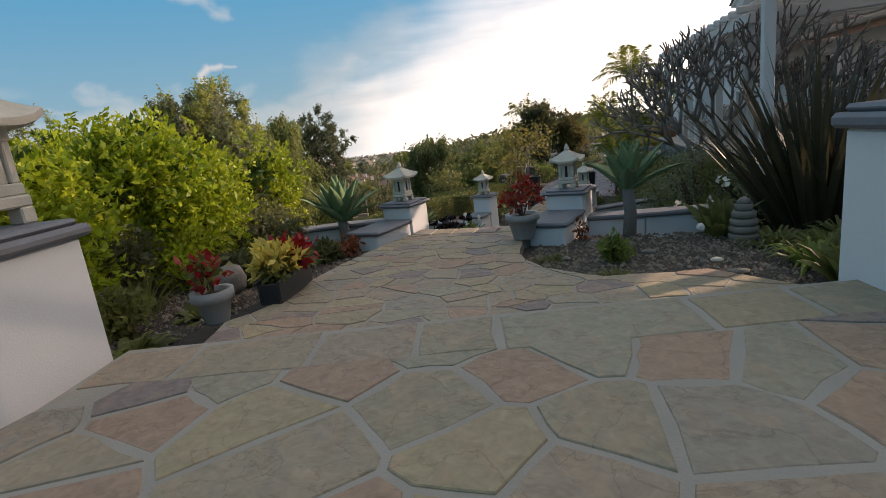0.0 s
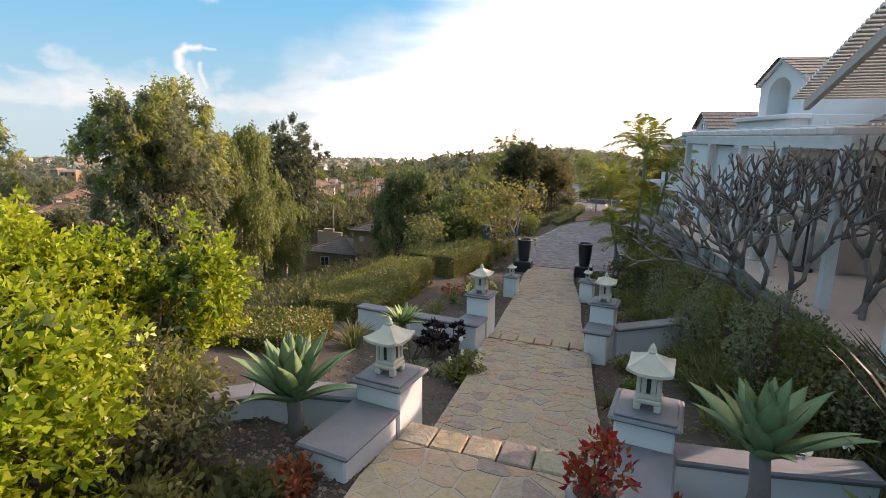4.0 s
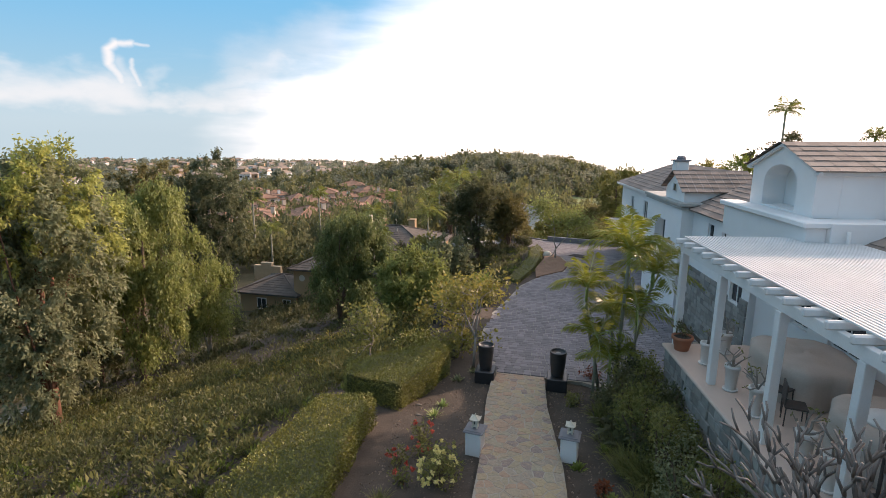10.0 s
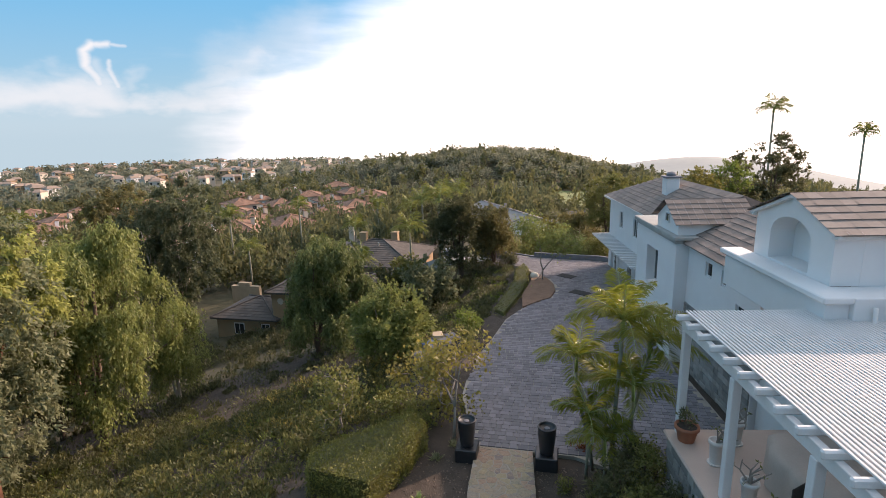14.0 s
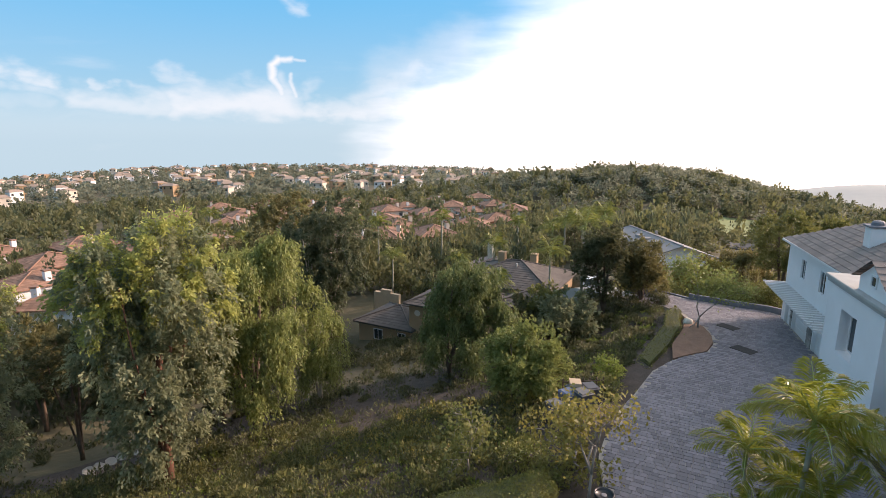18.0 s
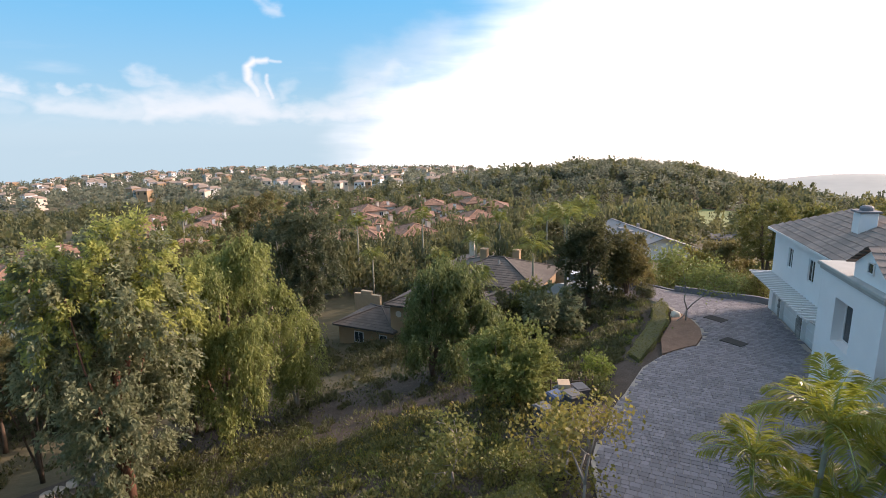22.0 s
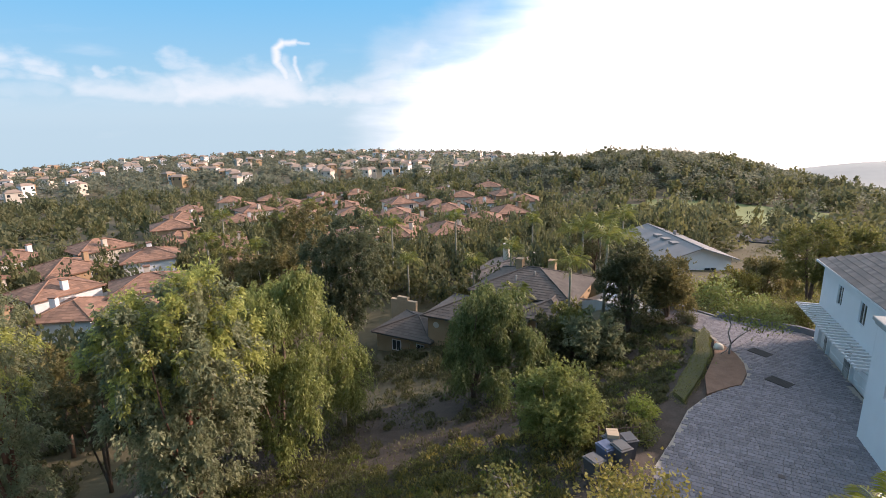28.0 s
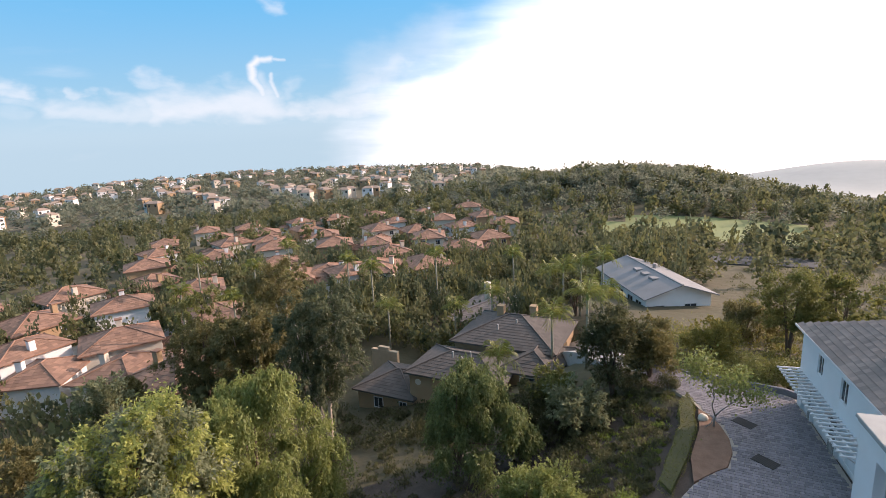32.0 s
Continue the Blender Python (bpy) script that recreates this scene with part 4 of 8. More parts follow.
part("roof_deck", Shape().add(moved([(-0.5, -4.9, 5.2), (-0.5, -22, 5.2), (4.6, -22, 7.55), (4.6, -4.9, 7.55), (4.6, -4.9, 5.2), (4.6, -22, 5.2)], E), [(0, 1, 2, 3), (0, 3, 4), (1, 5, 2), (0, 4, 5, 1)]), M["roof_tile"], house)
# unseen two-storey block, wall and roof, added to keep sun off the terrace
part("wall", Shape().box((1.6, -34.0, -0.6), (9.0, -17.0, 8.8), 0.02, E), M[W], house, "plain white wall added to shade the terrace")
part("roof_deck", Shape().add(moved([(1.1, -34.5, 8.8), (9.5, -34.5, 8.8), (9.5, -16.5, 8.8), (1.1, -16.5, 8.8), (5.3, -30.3, 10.9), (5.3, -20.7, 10.9)], E), [(0, 1, 4), (1, 2, 5, 4), (2, 3, 5), (3, 0, 4, 5), (3, 2, 1, 0)]), M["roof_tile"], house)
part("gutter", Shape().box((-0.68, -22, 5.12), (-0.5, -5.2, 5.26), 0.03, E), M["white_paint"], house)

# ---- deck and pergola ----
deck = thing("deck", "raised patio deck with stone-faced wall and pink tiles", "deck", kind="structure")
part("deck_wall", Shape().box((-5.55, -46, -1.0), (-0.95, -28.35, 2.2), 0.02, HOUSE), M["rock"], deck, "stone-faced deck wall")
part("deck_edge", Shape().box((-5.65, -46, 2.2), (-0.95, -28.25, 2.3), 0.03, HOUSE), M["deck_tile"], deck)
rs0 = np.random.default_rng(12)
facing = Shape()
for row in range(11):
    a = -46.0 + rs0.uniform(0, 0.3)
    while a < -28.6:
        w = rs0.uniform(0.28, 0.62)
        near = a > -39 and row > 2
        block = Shape() if near else facing
        block.box((-5.55 - rs0.uniform(0.02, 0.06), a + 0.012, -1.0 + row * 0.29 + 0.012), (-5.5, min(a + w, -28.36) - 0.012, -0.71 + row * 0.29 - 0.012), 0.015, HOUSE)
        if near:
            part("facing_stone", block, M["facing_piece"], deck)
        a += w
    a = -5.5
    while a < -1.2:
        w = rs0.uniform(0.28, 0.62)
        facing.box((a + 0.012, -28.4, -1.0 + row * 0.29 + 0.012), (min(a + w, -0.95) - 0.012, -28.35 + rs0.uniform(0.02, 0.06), -0.71 + row * 0.29 - 0.012), 0.015, HOUSE)
        a += w
tagged(part("facing_stones", facing, M["facing"], deck, "grey-brown ledge stones"), kind="stuff")
pergola = thing("pergola", "white patio pergola with a louvred flat roof", "pergola")
for y in (-28.4, -30.9, -33.5, -35.8, -38.2):
    part("post", Shape().box((-5.38, y - 0.09, 2.3), (-5.2, y + 0.09, 5.12), 0.012, HOUSE), M["white_paint"], pergola)
part("beam", Shape().box((-5.36, -38.4, 5.12), (-5.22, -28.2, 5.36), 0.012, HOUSE), M["white_paint"], pergola)
part("beam", Shape().box((-5.2, -38.4, 5.12), (-0.9, -38.25, 5.36), 0.012, HOUSE), M["white_paint"], pergola)
for i in range(17):
    y = -28.3 - i * 0.62
    part("rafter", Shape().box((-5.55, y - 0.05, 5.36), (-0.95, y + 0.05, 5.52), 0.03, HOUSE), M["white_paint"], pergola)
for i in range(48):
    x = -5.25 + i * 0.09
    part("louvre", Shape().box((x, -38.6, 5.525), (x + 0.05, -28.1, 5.56), 0.006, HOUSE), M["white_paint"], pergola)
# higher sloping lattice at the near end
lattice2 = thing("sloping_lattice", "white sloping louvred shade roof on posts", "pergola")
S2 = pose(5.27, -11.9, 5.95, -15.4, 0, 1)
for i in range(5):
    part("rafter", Shape().box((0.2 + i * 1.25, -7.5, -0.16), (0.3 + i * 1.25, 0.1, 0.0), 0.01, S2), M["white_paint"], lattice2)
for i in range(62):
    part("louvre", Shape().box((0, -0.05 - i * 0.12, 0.0), (6.0, 0.02 - i * 0.12, 0.055), 0.006, S2), M["white_paint"], lattice2)
for x, y, zt in ((-5.95, -41.1, 6.5), (-5.95, -45.3, 7.5)):
    part("post", Shape().box((x, y - 0.09, 2.3), (x + 0.18, y + 0.09, zt), 0.012, HOUSE), M["white_paint"], lattice2)

# ---- garden walls, pillars and lanterns ----
def lantern(m, height, label):
    t = thing("stone_lantern", label, "lantern", m, "stone lanterns along the walkway")
    k = height / 0.66
    for x in (-1, 1):
        for y in (-1, 1):
            part("foot", Shape().box((x * 0.06 * k, y * 0.06 * k, 0), (x * 0.13 * k, y * 0.13 * k, 0.07 * k), 0.01), M["lantern_stone"], t)
            part("post", Shape().box((x * 0.075 * k, y * 0.075 * k, 0.17 * k), (x * 0.115 * k, y * 0.115 * k, 0.34 * k), 0.008), M["lantern_stone"], t)
    part("base", Shape().box((-0.13 * k, -0.13 * k, 0.07 * k), (0.13 * k, 0.13 * k, 0.12 * k), 0.012), M["lantern_stone"], t)
    part("sill", Shape().box((-0.12 * k, -0.12 * k, 0.12 * k), (0.12 * k, 0.12 * k, 0.17 * k), 0.008), M["lantern_stone"], t)
    part("lintel", Shape().box((-0.12 * k, -0.12 * k, 0.34 * k), (0.12 * k, 0.12 * k, 0.42 * k), 0.008), M["lantern_stone"], t)
    for s in (-1, 1):
        for a, b in ((-0.07, -0.02), (0.02, 0.07)):
            part("lattice_bar", Shape().box((a * k, s * 0.09 * k, 0.17 * k), (b * k, s * 0.10 * k, 0.34 * k), 0.003), M["lantern_stone"], t)
            part("lattice_bar", Shape().box((s * 0.09 * k, a * k, 0.17 * k), (s * 0.10 * k, b * k, 0.34 * k), 0.003), M["lantern_stone"], t)
    # solid near-black block that paints the shade of the hollow
    part("core", Shape().box((-0.085 * k, -0.085 * k, 0.17 * k), (0.085 * k, 0.085 * k, 0.34 * k), 0.004), M["dark_void"], t, "dark block for the shade inside the lantern")
    # swept roof: four curved faces with upturned corners
    rows, roof = 7, Shape()
    v, side = [], 8
    for i in range(rows):
        q = i / (rows - 1)
        r, h = (0.215 - 0.19 * q) * k, (0.42 + 0.15 * q ** 1.25) * k
        for j in range(4 * side):
            a = (j / side) % 4
            e, u = int(a), a % 1 * 2 - 1
            x, y = ((u, -1), (1, u), (-u, 1), (-1, -u))[e]
            lift = 0.045 * k * (abs(u) ** 3) * (1 - q)
            v.append((x * r, y * r, h + lift))
    c = 4 * side
    f = [(i * c + j, i * c + (j + 1) % c, (i + 1) * c + (j + 1) % c, (i + 1) * c + j) for i in range(rows - 1) for j in range(c)]
    v += [(x, y, z - 0.03 * k) for x, y, z in v[:c]]
    b = rows * c
    f += [(b + j, b + (j + 1) % c, (j + 1) % c, j) for j in range(c)] + [tuple(b + j for j in range(c))[::-1], tuple((rows - 1) * c + j for j in range(c))]
    part("roof", roof.add(v, f), M["lantern_stone"], t)
    part("finial", Shape().lathe([(0.03 * k, 0.565 * k), (0.045 * k, 0.585 * k), (0.035 * k, 0.605 * k), (0.03 * k, 0.63 * k), (0.004, 0.67 * k)], 10), M["lantern_stone"], t)
    return t


def pillar(m, w, h, label, ramp=None, cap=0.07):
    """A white stucco pillar with a slate cap; ramp: a low stepped buttress (length, height) towards the near side."""
    t = thing("garden_pillar", label, "pillar", m, "white garden pillars")
    part("shaft", Shape().box((-w / 2, -w / 2, -0.4), (w / 2, w / 2, h - cap), 0.02), M["stucco"], t)
    c = Shape().box((-w / 2 - 0.06, -w / 2 - 0.06, h - cap), (w / 2 + 0.06, w / 2 + 0.06, h - cap * 0.35), 0.025)
    c.box((-w / 2 - 0.01, -w / 2 - 0.01, h - cap * 0.35), (w / 2 + 0.01, w / 2 + 0.01, h), 0.02)
    part("cap", c, M["cap"], t, "slate-grey cap")
    if ramp:
        length, height = ramp
        part("buttress", Shape().box((-w / 2 + 0.03, -w / 2 - length, -0.4), (w / 2 - 0.03, -w / 2, height - 0.06), 0.02), M["stucco"], t)
        part("buttress_cap", Shape().box((-w / 2 - 0.03, -w / 2 - length - 0.05, height - 0.06), (w / 2 + 0.03, -w / 2, height), 0.022), M["cap"], t, "slate-grey cap")
    return t


TURN = -6.5
for x, y, w, top, ground_at, ramp, size in ((0.36, -17.35, 0.56, 2.64, 1.75, (0.95, 0.62), 0.66), (3.14, -17.2, 0.56, 2.66, 1.75, (0.95, 0.62), 0.66),
                                            (-0.22, -11.2, 0.52, 1.78, 0.45, (0.6, 0.85), 0.67), (2.50, -10.75, 0.52, 1.75, 0.45, (0.6, 0.85), 0.65),
                                            (-0.77, -5.1, 0.44, 0.60, 0.0, None, 0.42), (1.76, -4.75, 0.44, 0.58, 0.0, None, 0.40)):
    pillar(pose(x, y, ground_at, 0, 0, TURN), w, top - ground_at, "white stucco pillar with a slate cap beside the walkway", ramp)
    lantern(pose(x, y, top, 0, 0, TURN), size, "pale carved stone pagoda lantern on a white pillar")
pillar(pose(0.70, -23.8, 2.6, 0, 0, 18), 1.0, 0.92, "thick white stucco pillar with a slate cap at the terrace edge", None, 0.12)
lantern(pose(0.64, -23.48, 3.52, 0, 0, 18), 1.0, "pale carved stone lantern on the terrace pillar")
pillar(pose(6.08, -21.72, 2.6, 0, 0, 18), 0.95, 1.05, "thick white stucco pillar with a rounded slate cap", None, 0.14)


def low_wall(points, top, base, label, w=0.26):
    t = thing("garden_wall", label, "low wall")
    for (x0, y0), (x1, y1) in zip(points, points[1:]):
        d = math.hypot(x1 - x0, y1 - y0)
        m = pose(x0, y0, 0, 0, 0, math.degrees(math.atan2(y1 - y0, x1 - x0)))
        part("wall_body", Shape().box((0, -w / 2, base), (d, w / 2, top - 0.07), 0.015, m), M["stucco"], t)
        part("wall_cap", Shape().box((-0.02, -w / 2 - 0.05, top - 0.07), (d + 0.02, w / 2 + 0.05, top), 0.022, m), M["cap"], t, "slate-grey coping")
    return t


low_wall(((0.1, -17.35), (-0.7, -17.5), (-1.25, -17.75), (-1.8, -18.2)), 2.33, 1.2, "curved white stucco garden wall with slate coping")
low_wall(((3.4, -17.2), (4.2, -17.1), (5.2, -16.9)), 2.22, 1.4, "low white stucco wall with slate coping in the bed")
low_wall(((-0.5, -11.2), (-2.0, -11.1), (-3.55, -10.9)), 1.0, 0.0, "low white stucco wall with slate coping")
low_wall(((2.75, -10.7), (4.7, -9.3)), 1.14, 0.2, "low white stucco wall with slate coping beside the shrubs")


def urn(m, label):
    t = thing("urn", label, "urn", m, "black urns at the drive")
    part("plinth", Shape().box((-0.36, -0.36, -0.2), (0.36, 0.36, 0.3), 0.03), M["black_stone"], t, "dark stone plinth")
    part("vase", Shape().lathe([(0.2, 0.3), (0.22, 0.33), (0.225, 0.4), (0.25, 0.6), (0.27, 0.8), (0.285, 1.0), (0.29, 1.18), (0.305, 1.2), (0.305, 1.24), (0.27, 1.25), (0.25, 1.2), (0.24, 1.17), (0.0, 1.165)], 24), M["black_stone"], t, "glossy black fluted vase", True)
    part("spout", Shape().lathe([(0.09, 1.165), (0.09, 1.185), (0.05, 1.195), (0.0, 1.196)], 14), M["cap"], t, "grey stone spout")
    return t


urn(pose(-1.3, 0.0, -0.35), "tall black urn on a dark plinth beside the drive")
urn(pose(1.3, 0.0, -0.35), "tall black urn on a dark plinth beside the drive")

# ---- trees ----
def scatter_blobs(rng, n, centre, radii, r, flat=0.8):
    """n leaf clumps over an ellipsoid."""
    d = unit(rng.normal(size=(n, 3)))
    c = np.array(centre) + d * np.array(radii) * rng.uniform(0.45, 1.0, (n, 1)) ** 0.7
    s = r * rng.uniform(0.65, 1.35, (n, 1))
    return np.concatenate([c, s, s, s * flat], 1)


def gz(x, y):
    return float(ground_z(x, y))


def bush(name, label, base, size, n, leaf, leaf_size, seed, r=0.35, category="shrub", width=0.5, group="", clumps=26, sink=0.15):
    """A leafy shrub: clumps of single leaves on thin stems."""
    rng = np.random.default_rng(seed)
    t = thing(name, label, category, pose(*base), group)
    sx, sy, sz = size
    blobs = scatter_blobs(rng, clumps, (0, 0, sz * (0.5 + sink / 2)), (sx * 0.8, sy * 0.8, sz * 0.42), r * min(sx, sz))
    stems = Shape()
    for b in blobs[:: max(1, clumps // 9)]:
        stems.tube([(0.1 * b[0], 0.1 * b[1], -0.05), (0.4 * b[0], 0.4 * b[1], b[2] * 0.5), tuple(b[:3])], (0.035 * sz, 0.025 * sz, 0.008 * sz), 5)
    tagged(part("branchwork", stems, M["bark"], t), kind="stuff")
    p, d = in_blobs(blobs, n, rng, 0.4)
    p[:, 2] = np.maximum(p[:, 2], 0.02)
    part("leaves", quads_mesh("leaves", leaf_quads(p, leaf_size, rng, width, d), M[leaf]), None, t)
    return t


# tall trees on the slope
def sprays(lobes, n, rng, length, style, per=9):
    """Leaf places and directions on sprays that start from tufts all over the lobes of a crown: hanging curtains, upright feathers or tight tufts."""
    lobes = np.asarray(lobes, float)
    area = (lobes[:, 3] * lobes[:, 4] + 2 * lobes[:, 3] * lobes[:, 5]) / 3
    tufts = max(8, n // (per * (26 if style == "hanging" else 13)))
    pick = rng.choice(len(lobes), tufts, p=area / area.sum())
    d = unit(rng.normal(size=(tufts, 3)) + np.array([0, 0, 0.35]))
    r = np.where(rng.uniform(size=(tufts, 1)) < 0.22, rng.uniform(0.3, 0.8, (tufts, 1)), rng.uniform(0.82, 1.12, (tufts, 1)))
    centre = lobes[pick, :3] + d * r * lobes[pick, 3:]
    k = max(1, n // per)
    own = rng.integers(0, tufts, k)
    spread = 0.2 * length if style != "tuft" else 0.42 * length
    p = centre[own] + rng.normal(size=(k, 3)) * spread
    d = unit(d[own] + rng.normal(size=(k, 3)) * 0.35)
    l = length * rng.uniform(0.35, 1.2, (k, 1, 1)) * rng.uniform(0.6, 1.25, tufts)[own][:, None, None]
    q = np.linspace(0.05, 1, per)[None, :, None]
    flat = d[:, None, :] * np.array([1, 1, 0.25])
    if style == "hanging":
        at = p[:, None, :] + flat * 0.35 * np.sqrt(q) * l + np.array([0, 0, -1.0]) * l * q ** 1.35
        way = flat * 0.3 + np.array([0, 0, -1.0]) + 0 * q
    elif style == "feather":
        rise = np.clip(d[:, 2:3], -0.2, 1)[:, None, :]
        at = p[:, None, :] + d[:, None, :] * 0.55 * q * l + np.array([0, 0, 0.55]) * rise * q * l - np.array([0, 0, 0.5]) * l * q ** 2 * (1 - np.clip(rise, 0, 1))
        way = d[:, None, :] * 0.5 + np.array([0, 0, -0.55]) + 0 * q
    else:
        at = p[:, None, :] + d[:, None, :] * 0.5 * q * l
        way = d[:, None, :] + 0 * q
    at = at + rng.normal(size=at.shape) * 0.045 * min(1.6, length)
    return at.reshape(-1, 3), way.reshape(-1, 3)


def lobes_of(form, rng, crown, c0, h, lean, stems):
    """The lobes of a crown as ellipsoids (x, y, z, rx, ry, rz), from the tree's base."""
    out, tall = [], h - c0
    if form == "gum":
        for i in range(stems):
            a = 6.283 * i / stems + rng.uniform(-0.5, 0.5)
            top = 1.0 if i == 0 else rng.uniform(0.78, 0.98)
            for k in range(5):
                u = (k + 0.3 + rng.uniform(-0.15, 0.15)) / 5
                reach = crown * (0.16 + 0.5 * u ** 0.8) * rng.uniform(0.7, 1.1) * (0.75 if k == 4 else 1)
                b = a + rng.uniform(-0.5, 0.5)
                w = crown * (0.3 + 0.26 * math.sin(3.0 * u)) * rng.uniform(0.8, 1.2)
                out.append((lean[0] * u + reach * math.cos(b), lean[1] * u + reach * math.sin(b), c0 + tall * top * min(0.8, u + 0.02), w, w, tall * 0.12))
    elif form == "weeping":
        for ring, (share, z, w, count) in enumerate(((0.6, 0.6, 0.2, 6), (0.34, 0.86, 0.25, 4), (0.82, 0.34, 0.17, 6), (0.3, 0.45, 0.2, 2))):
            for i in range(count):
                a = 6.283 * (i + 0.5 * ring) / count + rng.uniform(-0.35, 0.35)
                reach = crown * share * rng.uniform(0.8, 1.15)
                k = crown * w * rng.uniform(0.8, 1.2)
                out.append((lean[0] + reach * math.cos(a), lean[1] + reach * math.sin(a), c0 + tall * (z + rng.uniform(-0.06, 0.06)), k, k, tall * 0.12 * rng.uniform(0.8, 1.2)))
    else:
        for i in range(26):
            d = unit(rng.normal(size=3) + np.array([0, 0, 0.15]))
            k = crown * rng.uniform(0.26, 0.4)
            out.append((lean[0] + d[0] * crown * 0.66, lean[1] + d[1] * crown * 0.66, (h + c0) / 2 + d[2] * tall * 0.36, k, k, tall * 0.16))
    return np.array(out)


FORMS = {"gum": ("feather", 0.75), "weeping": ("hanging", 1.15), "round": ("tuft", 0.5)}


def big_tree(label, x, y, top, crown, low, leaf, bark, n, seed, form, size=0.16, radius=0.22, lean=(0, 0), extra=None, stems=3, name="tree", width=0.34):
    z = gz(x, y) - 0.1
    h = top - z
    rng = np.random.default_rng(seed)
    style, length = FORMS[form]
    lobes = lobes_of(form, rng, crown, max(low - z, 0.12 * h), h, lean, max(3, stems) if form == "gum" else stems)
    t = thing(name, label, "tree", pose(x, y, z), "tall trees on the slope")
    tips, wood = [], Shape()
    for i in range(stems):
        a = 6.283 * i / stems + rng.uniform(-0.5, 0.5)
        k = crown * (0.12 + 0.1 * i)
        path = [(0.06 * i, 0, 0), (0.12 * math.cos(a), 0.12 * math.sin(a), h * 0.14), (0.5 * k * math.cos(a) + lean[0] * 0.3, 0.5 * k * math.sin(a) + lean[1] * 0.3, h * 0.34), (k * math.cos(a) + lean[0] * 0.7, k * math.sin(a) + lean[1] * 0.7, h * 0.58), (1.2 * k * math.cos(a) + lean[0], 1.2 * k * math.sin(a) + lean[1], h * 0.8)]
        r = radius * (1 - 0.18 * i)
        wood.tube(path, np.linspace(r, r * 0.3, 5), 8)
        tips += [(np.array(p), r * (0.75 - 0.14 * j)) for j, p in enumerate(path[1:], 1)]
    part("trunk", wood, M[bark], t, smooth=True)
    wood = Shape()
    for b in lobes:
        c = np.array(b[:3])
        under = [(np.linalg.norm((c - p) * (1, 1, 0.7)) + (3 if p[2] > c[2] else 0), j) for j, (p, r) in enumerate(tips)]
        a, r = tips[min(under)[1]]
        bend = (a + c) / 2 + rng.normal(size=3) * 0.2 - (0, 0, 0.1)
        wood.tube([a, bend, c], (0.5 * r, 0.33 * r, 0.14 * r), 6)
        for _ in range(3):
            e = c + unit(rng.normal(size=3) + np.array([0, 0, 0.3])) * b[3:] * 0.9
            wood.tube([c, (c + e) / 2 + rng.normal(size=3) * 0.08, e], (0.16 * r, 0.1 * r, 0.03 * r), 5)
    tagged(part("branchwork", wood, M[bark], t, smooth=True), kind="stuff")
    # extra: a leaf coloured as sunlit, only on the upper lobes
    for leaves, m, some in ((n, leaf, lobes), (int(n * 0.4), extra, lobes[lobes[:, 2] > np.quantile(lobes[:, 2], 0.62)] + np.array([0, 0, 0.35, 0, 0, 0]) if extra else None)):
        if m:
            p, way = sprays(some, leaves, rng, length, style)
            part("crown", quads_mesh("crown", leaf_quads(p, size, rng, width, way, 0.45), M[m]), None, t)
    return t


big_tree("tall grey-green eucalyptus with reddish trunks", -21.2, -0.9, 8.1, 3.4, -3.0, "eucalypt", "red_bark", 52000, 31, "gum", 0.21, 0.26, extra="eucalypt_sunlit", stems=5, width=0.42)
big_tree("weeping pepper tree with hanging light green foliage", -23.0, 6.0, 5.3, 4.9, -5.4, "pepper", "bark", 56000, 32, "weeping", 0.22, 0.22, lean=(0.1, 0.3), width=0.38)
big_tree("tall dark eucalyptus at the slope's edge", -32.5, -5.0, 8.2, 3.6, -5.0, "eucalypt", "red_bark", 30000, 33, "gum", 0.19, 0.22)
big_tree("tall eucalyptus with pale bare trunks", -29.0, 20.0, 7.2, 4.2, -3.2, "eucalypt_dark", "pale_bark", 40000, 34, "gum", 0.24, 0.24, stems=4, width=0.42)
big_tree("slender pepper tree with a pale trunk", -22.6, 11.4, 0.4, 2.1, -6.0, "pepper", "pale_bark", 14000, 35, "weeping", 0.18, 0.14)
big_tree("russet-tinged eucalyptus behind the slope", -42.5, 29.5, 6.2, 4.8, -5.0, "olive_leaf", "pale_bark", 30000, 36, "gum", 0.26, 0.2, width=0.42)
big_tree("tall eucalyptus in the tree row", -39.8, 22.2, 3.0, 3.8, -5.5, "olive_leaf", "pale_bark", 24000, 37, "gum", 0.3, 0.2, width=0.42)
big_tree("olive-brown tree in the tree row", -45.7, 21.0, 1.6, 3.8, -6.5, "olive_leaf", "bark", 22000, 38, "gum", 0.26, 0.2)
big_tree("dark spreading tree below the slope", -33.5, 1.2, 0.2, 2.6, -5.5, "dark_leaf", "bark", 9500, 39, "round", 0.24, 0.14)
big_tree("dark eucalyptus at the slope's edge", -38.0, -9.0, 7.5, 3.0, -4.0, "eucalypt", "bark", 11000, 45, "gum", 0.28, 0.2)
big_tree("weeping pepper tree below the driveway", -15.3, 17.0, 3.0, 3.6, -5.2, "pepper_dark", "bark", 42000, 40, "weeping", 0.22, 0.2, lean=(1.3, 0.5), width=0.42)
big_tree("round dense green tree beside the bins", -7.1, 9.6, 2.0, 2.1, -2.2, "pepper", "bark", 34000, 41, "round", 0.14, 0.12, width=0.5)
big_tree("dark upright tree by the road", -6.4, 26.4, 4.7, 2.4, -1.6, "dark_leaf", "bark", 30000, 42, "round", 0.2, 0.16)
big_tree("olive-gold tree by the road", -3.9, 28.6, 3.3, 2.0, -1.8, "olive_leaf", "bark", 24000, 43, "round", 0.2, 0.16)
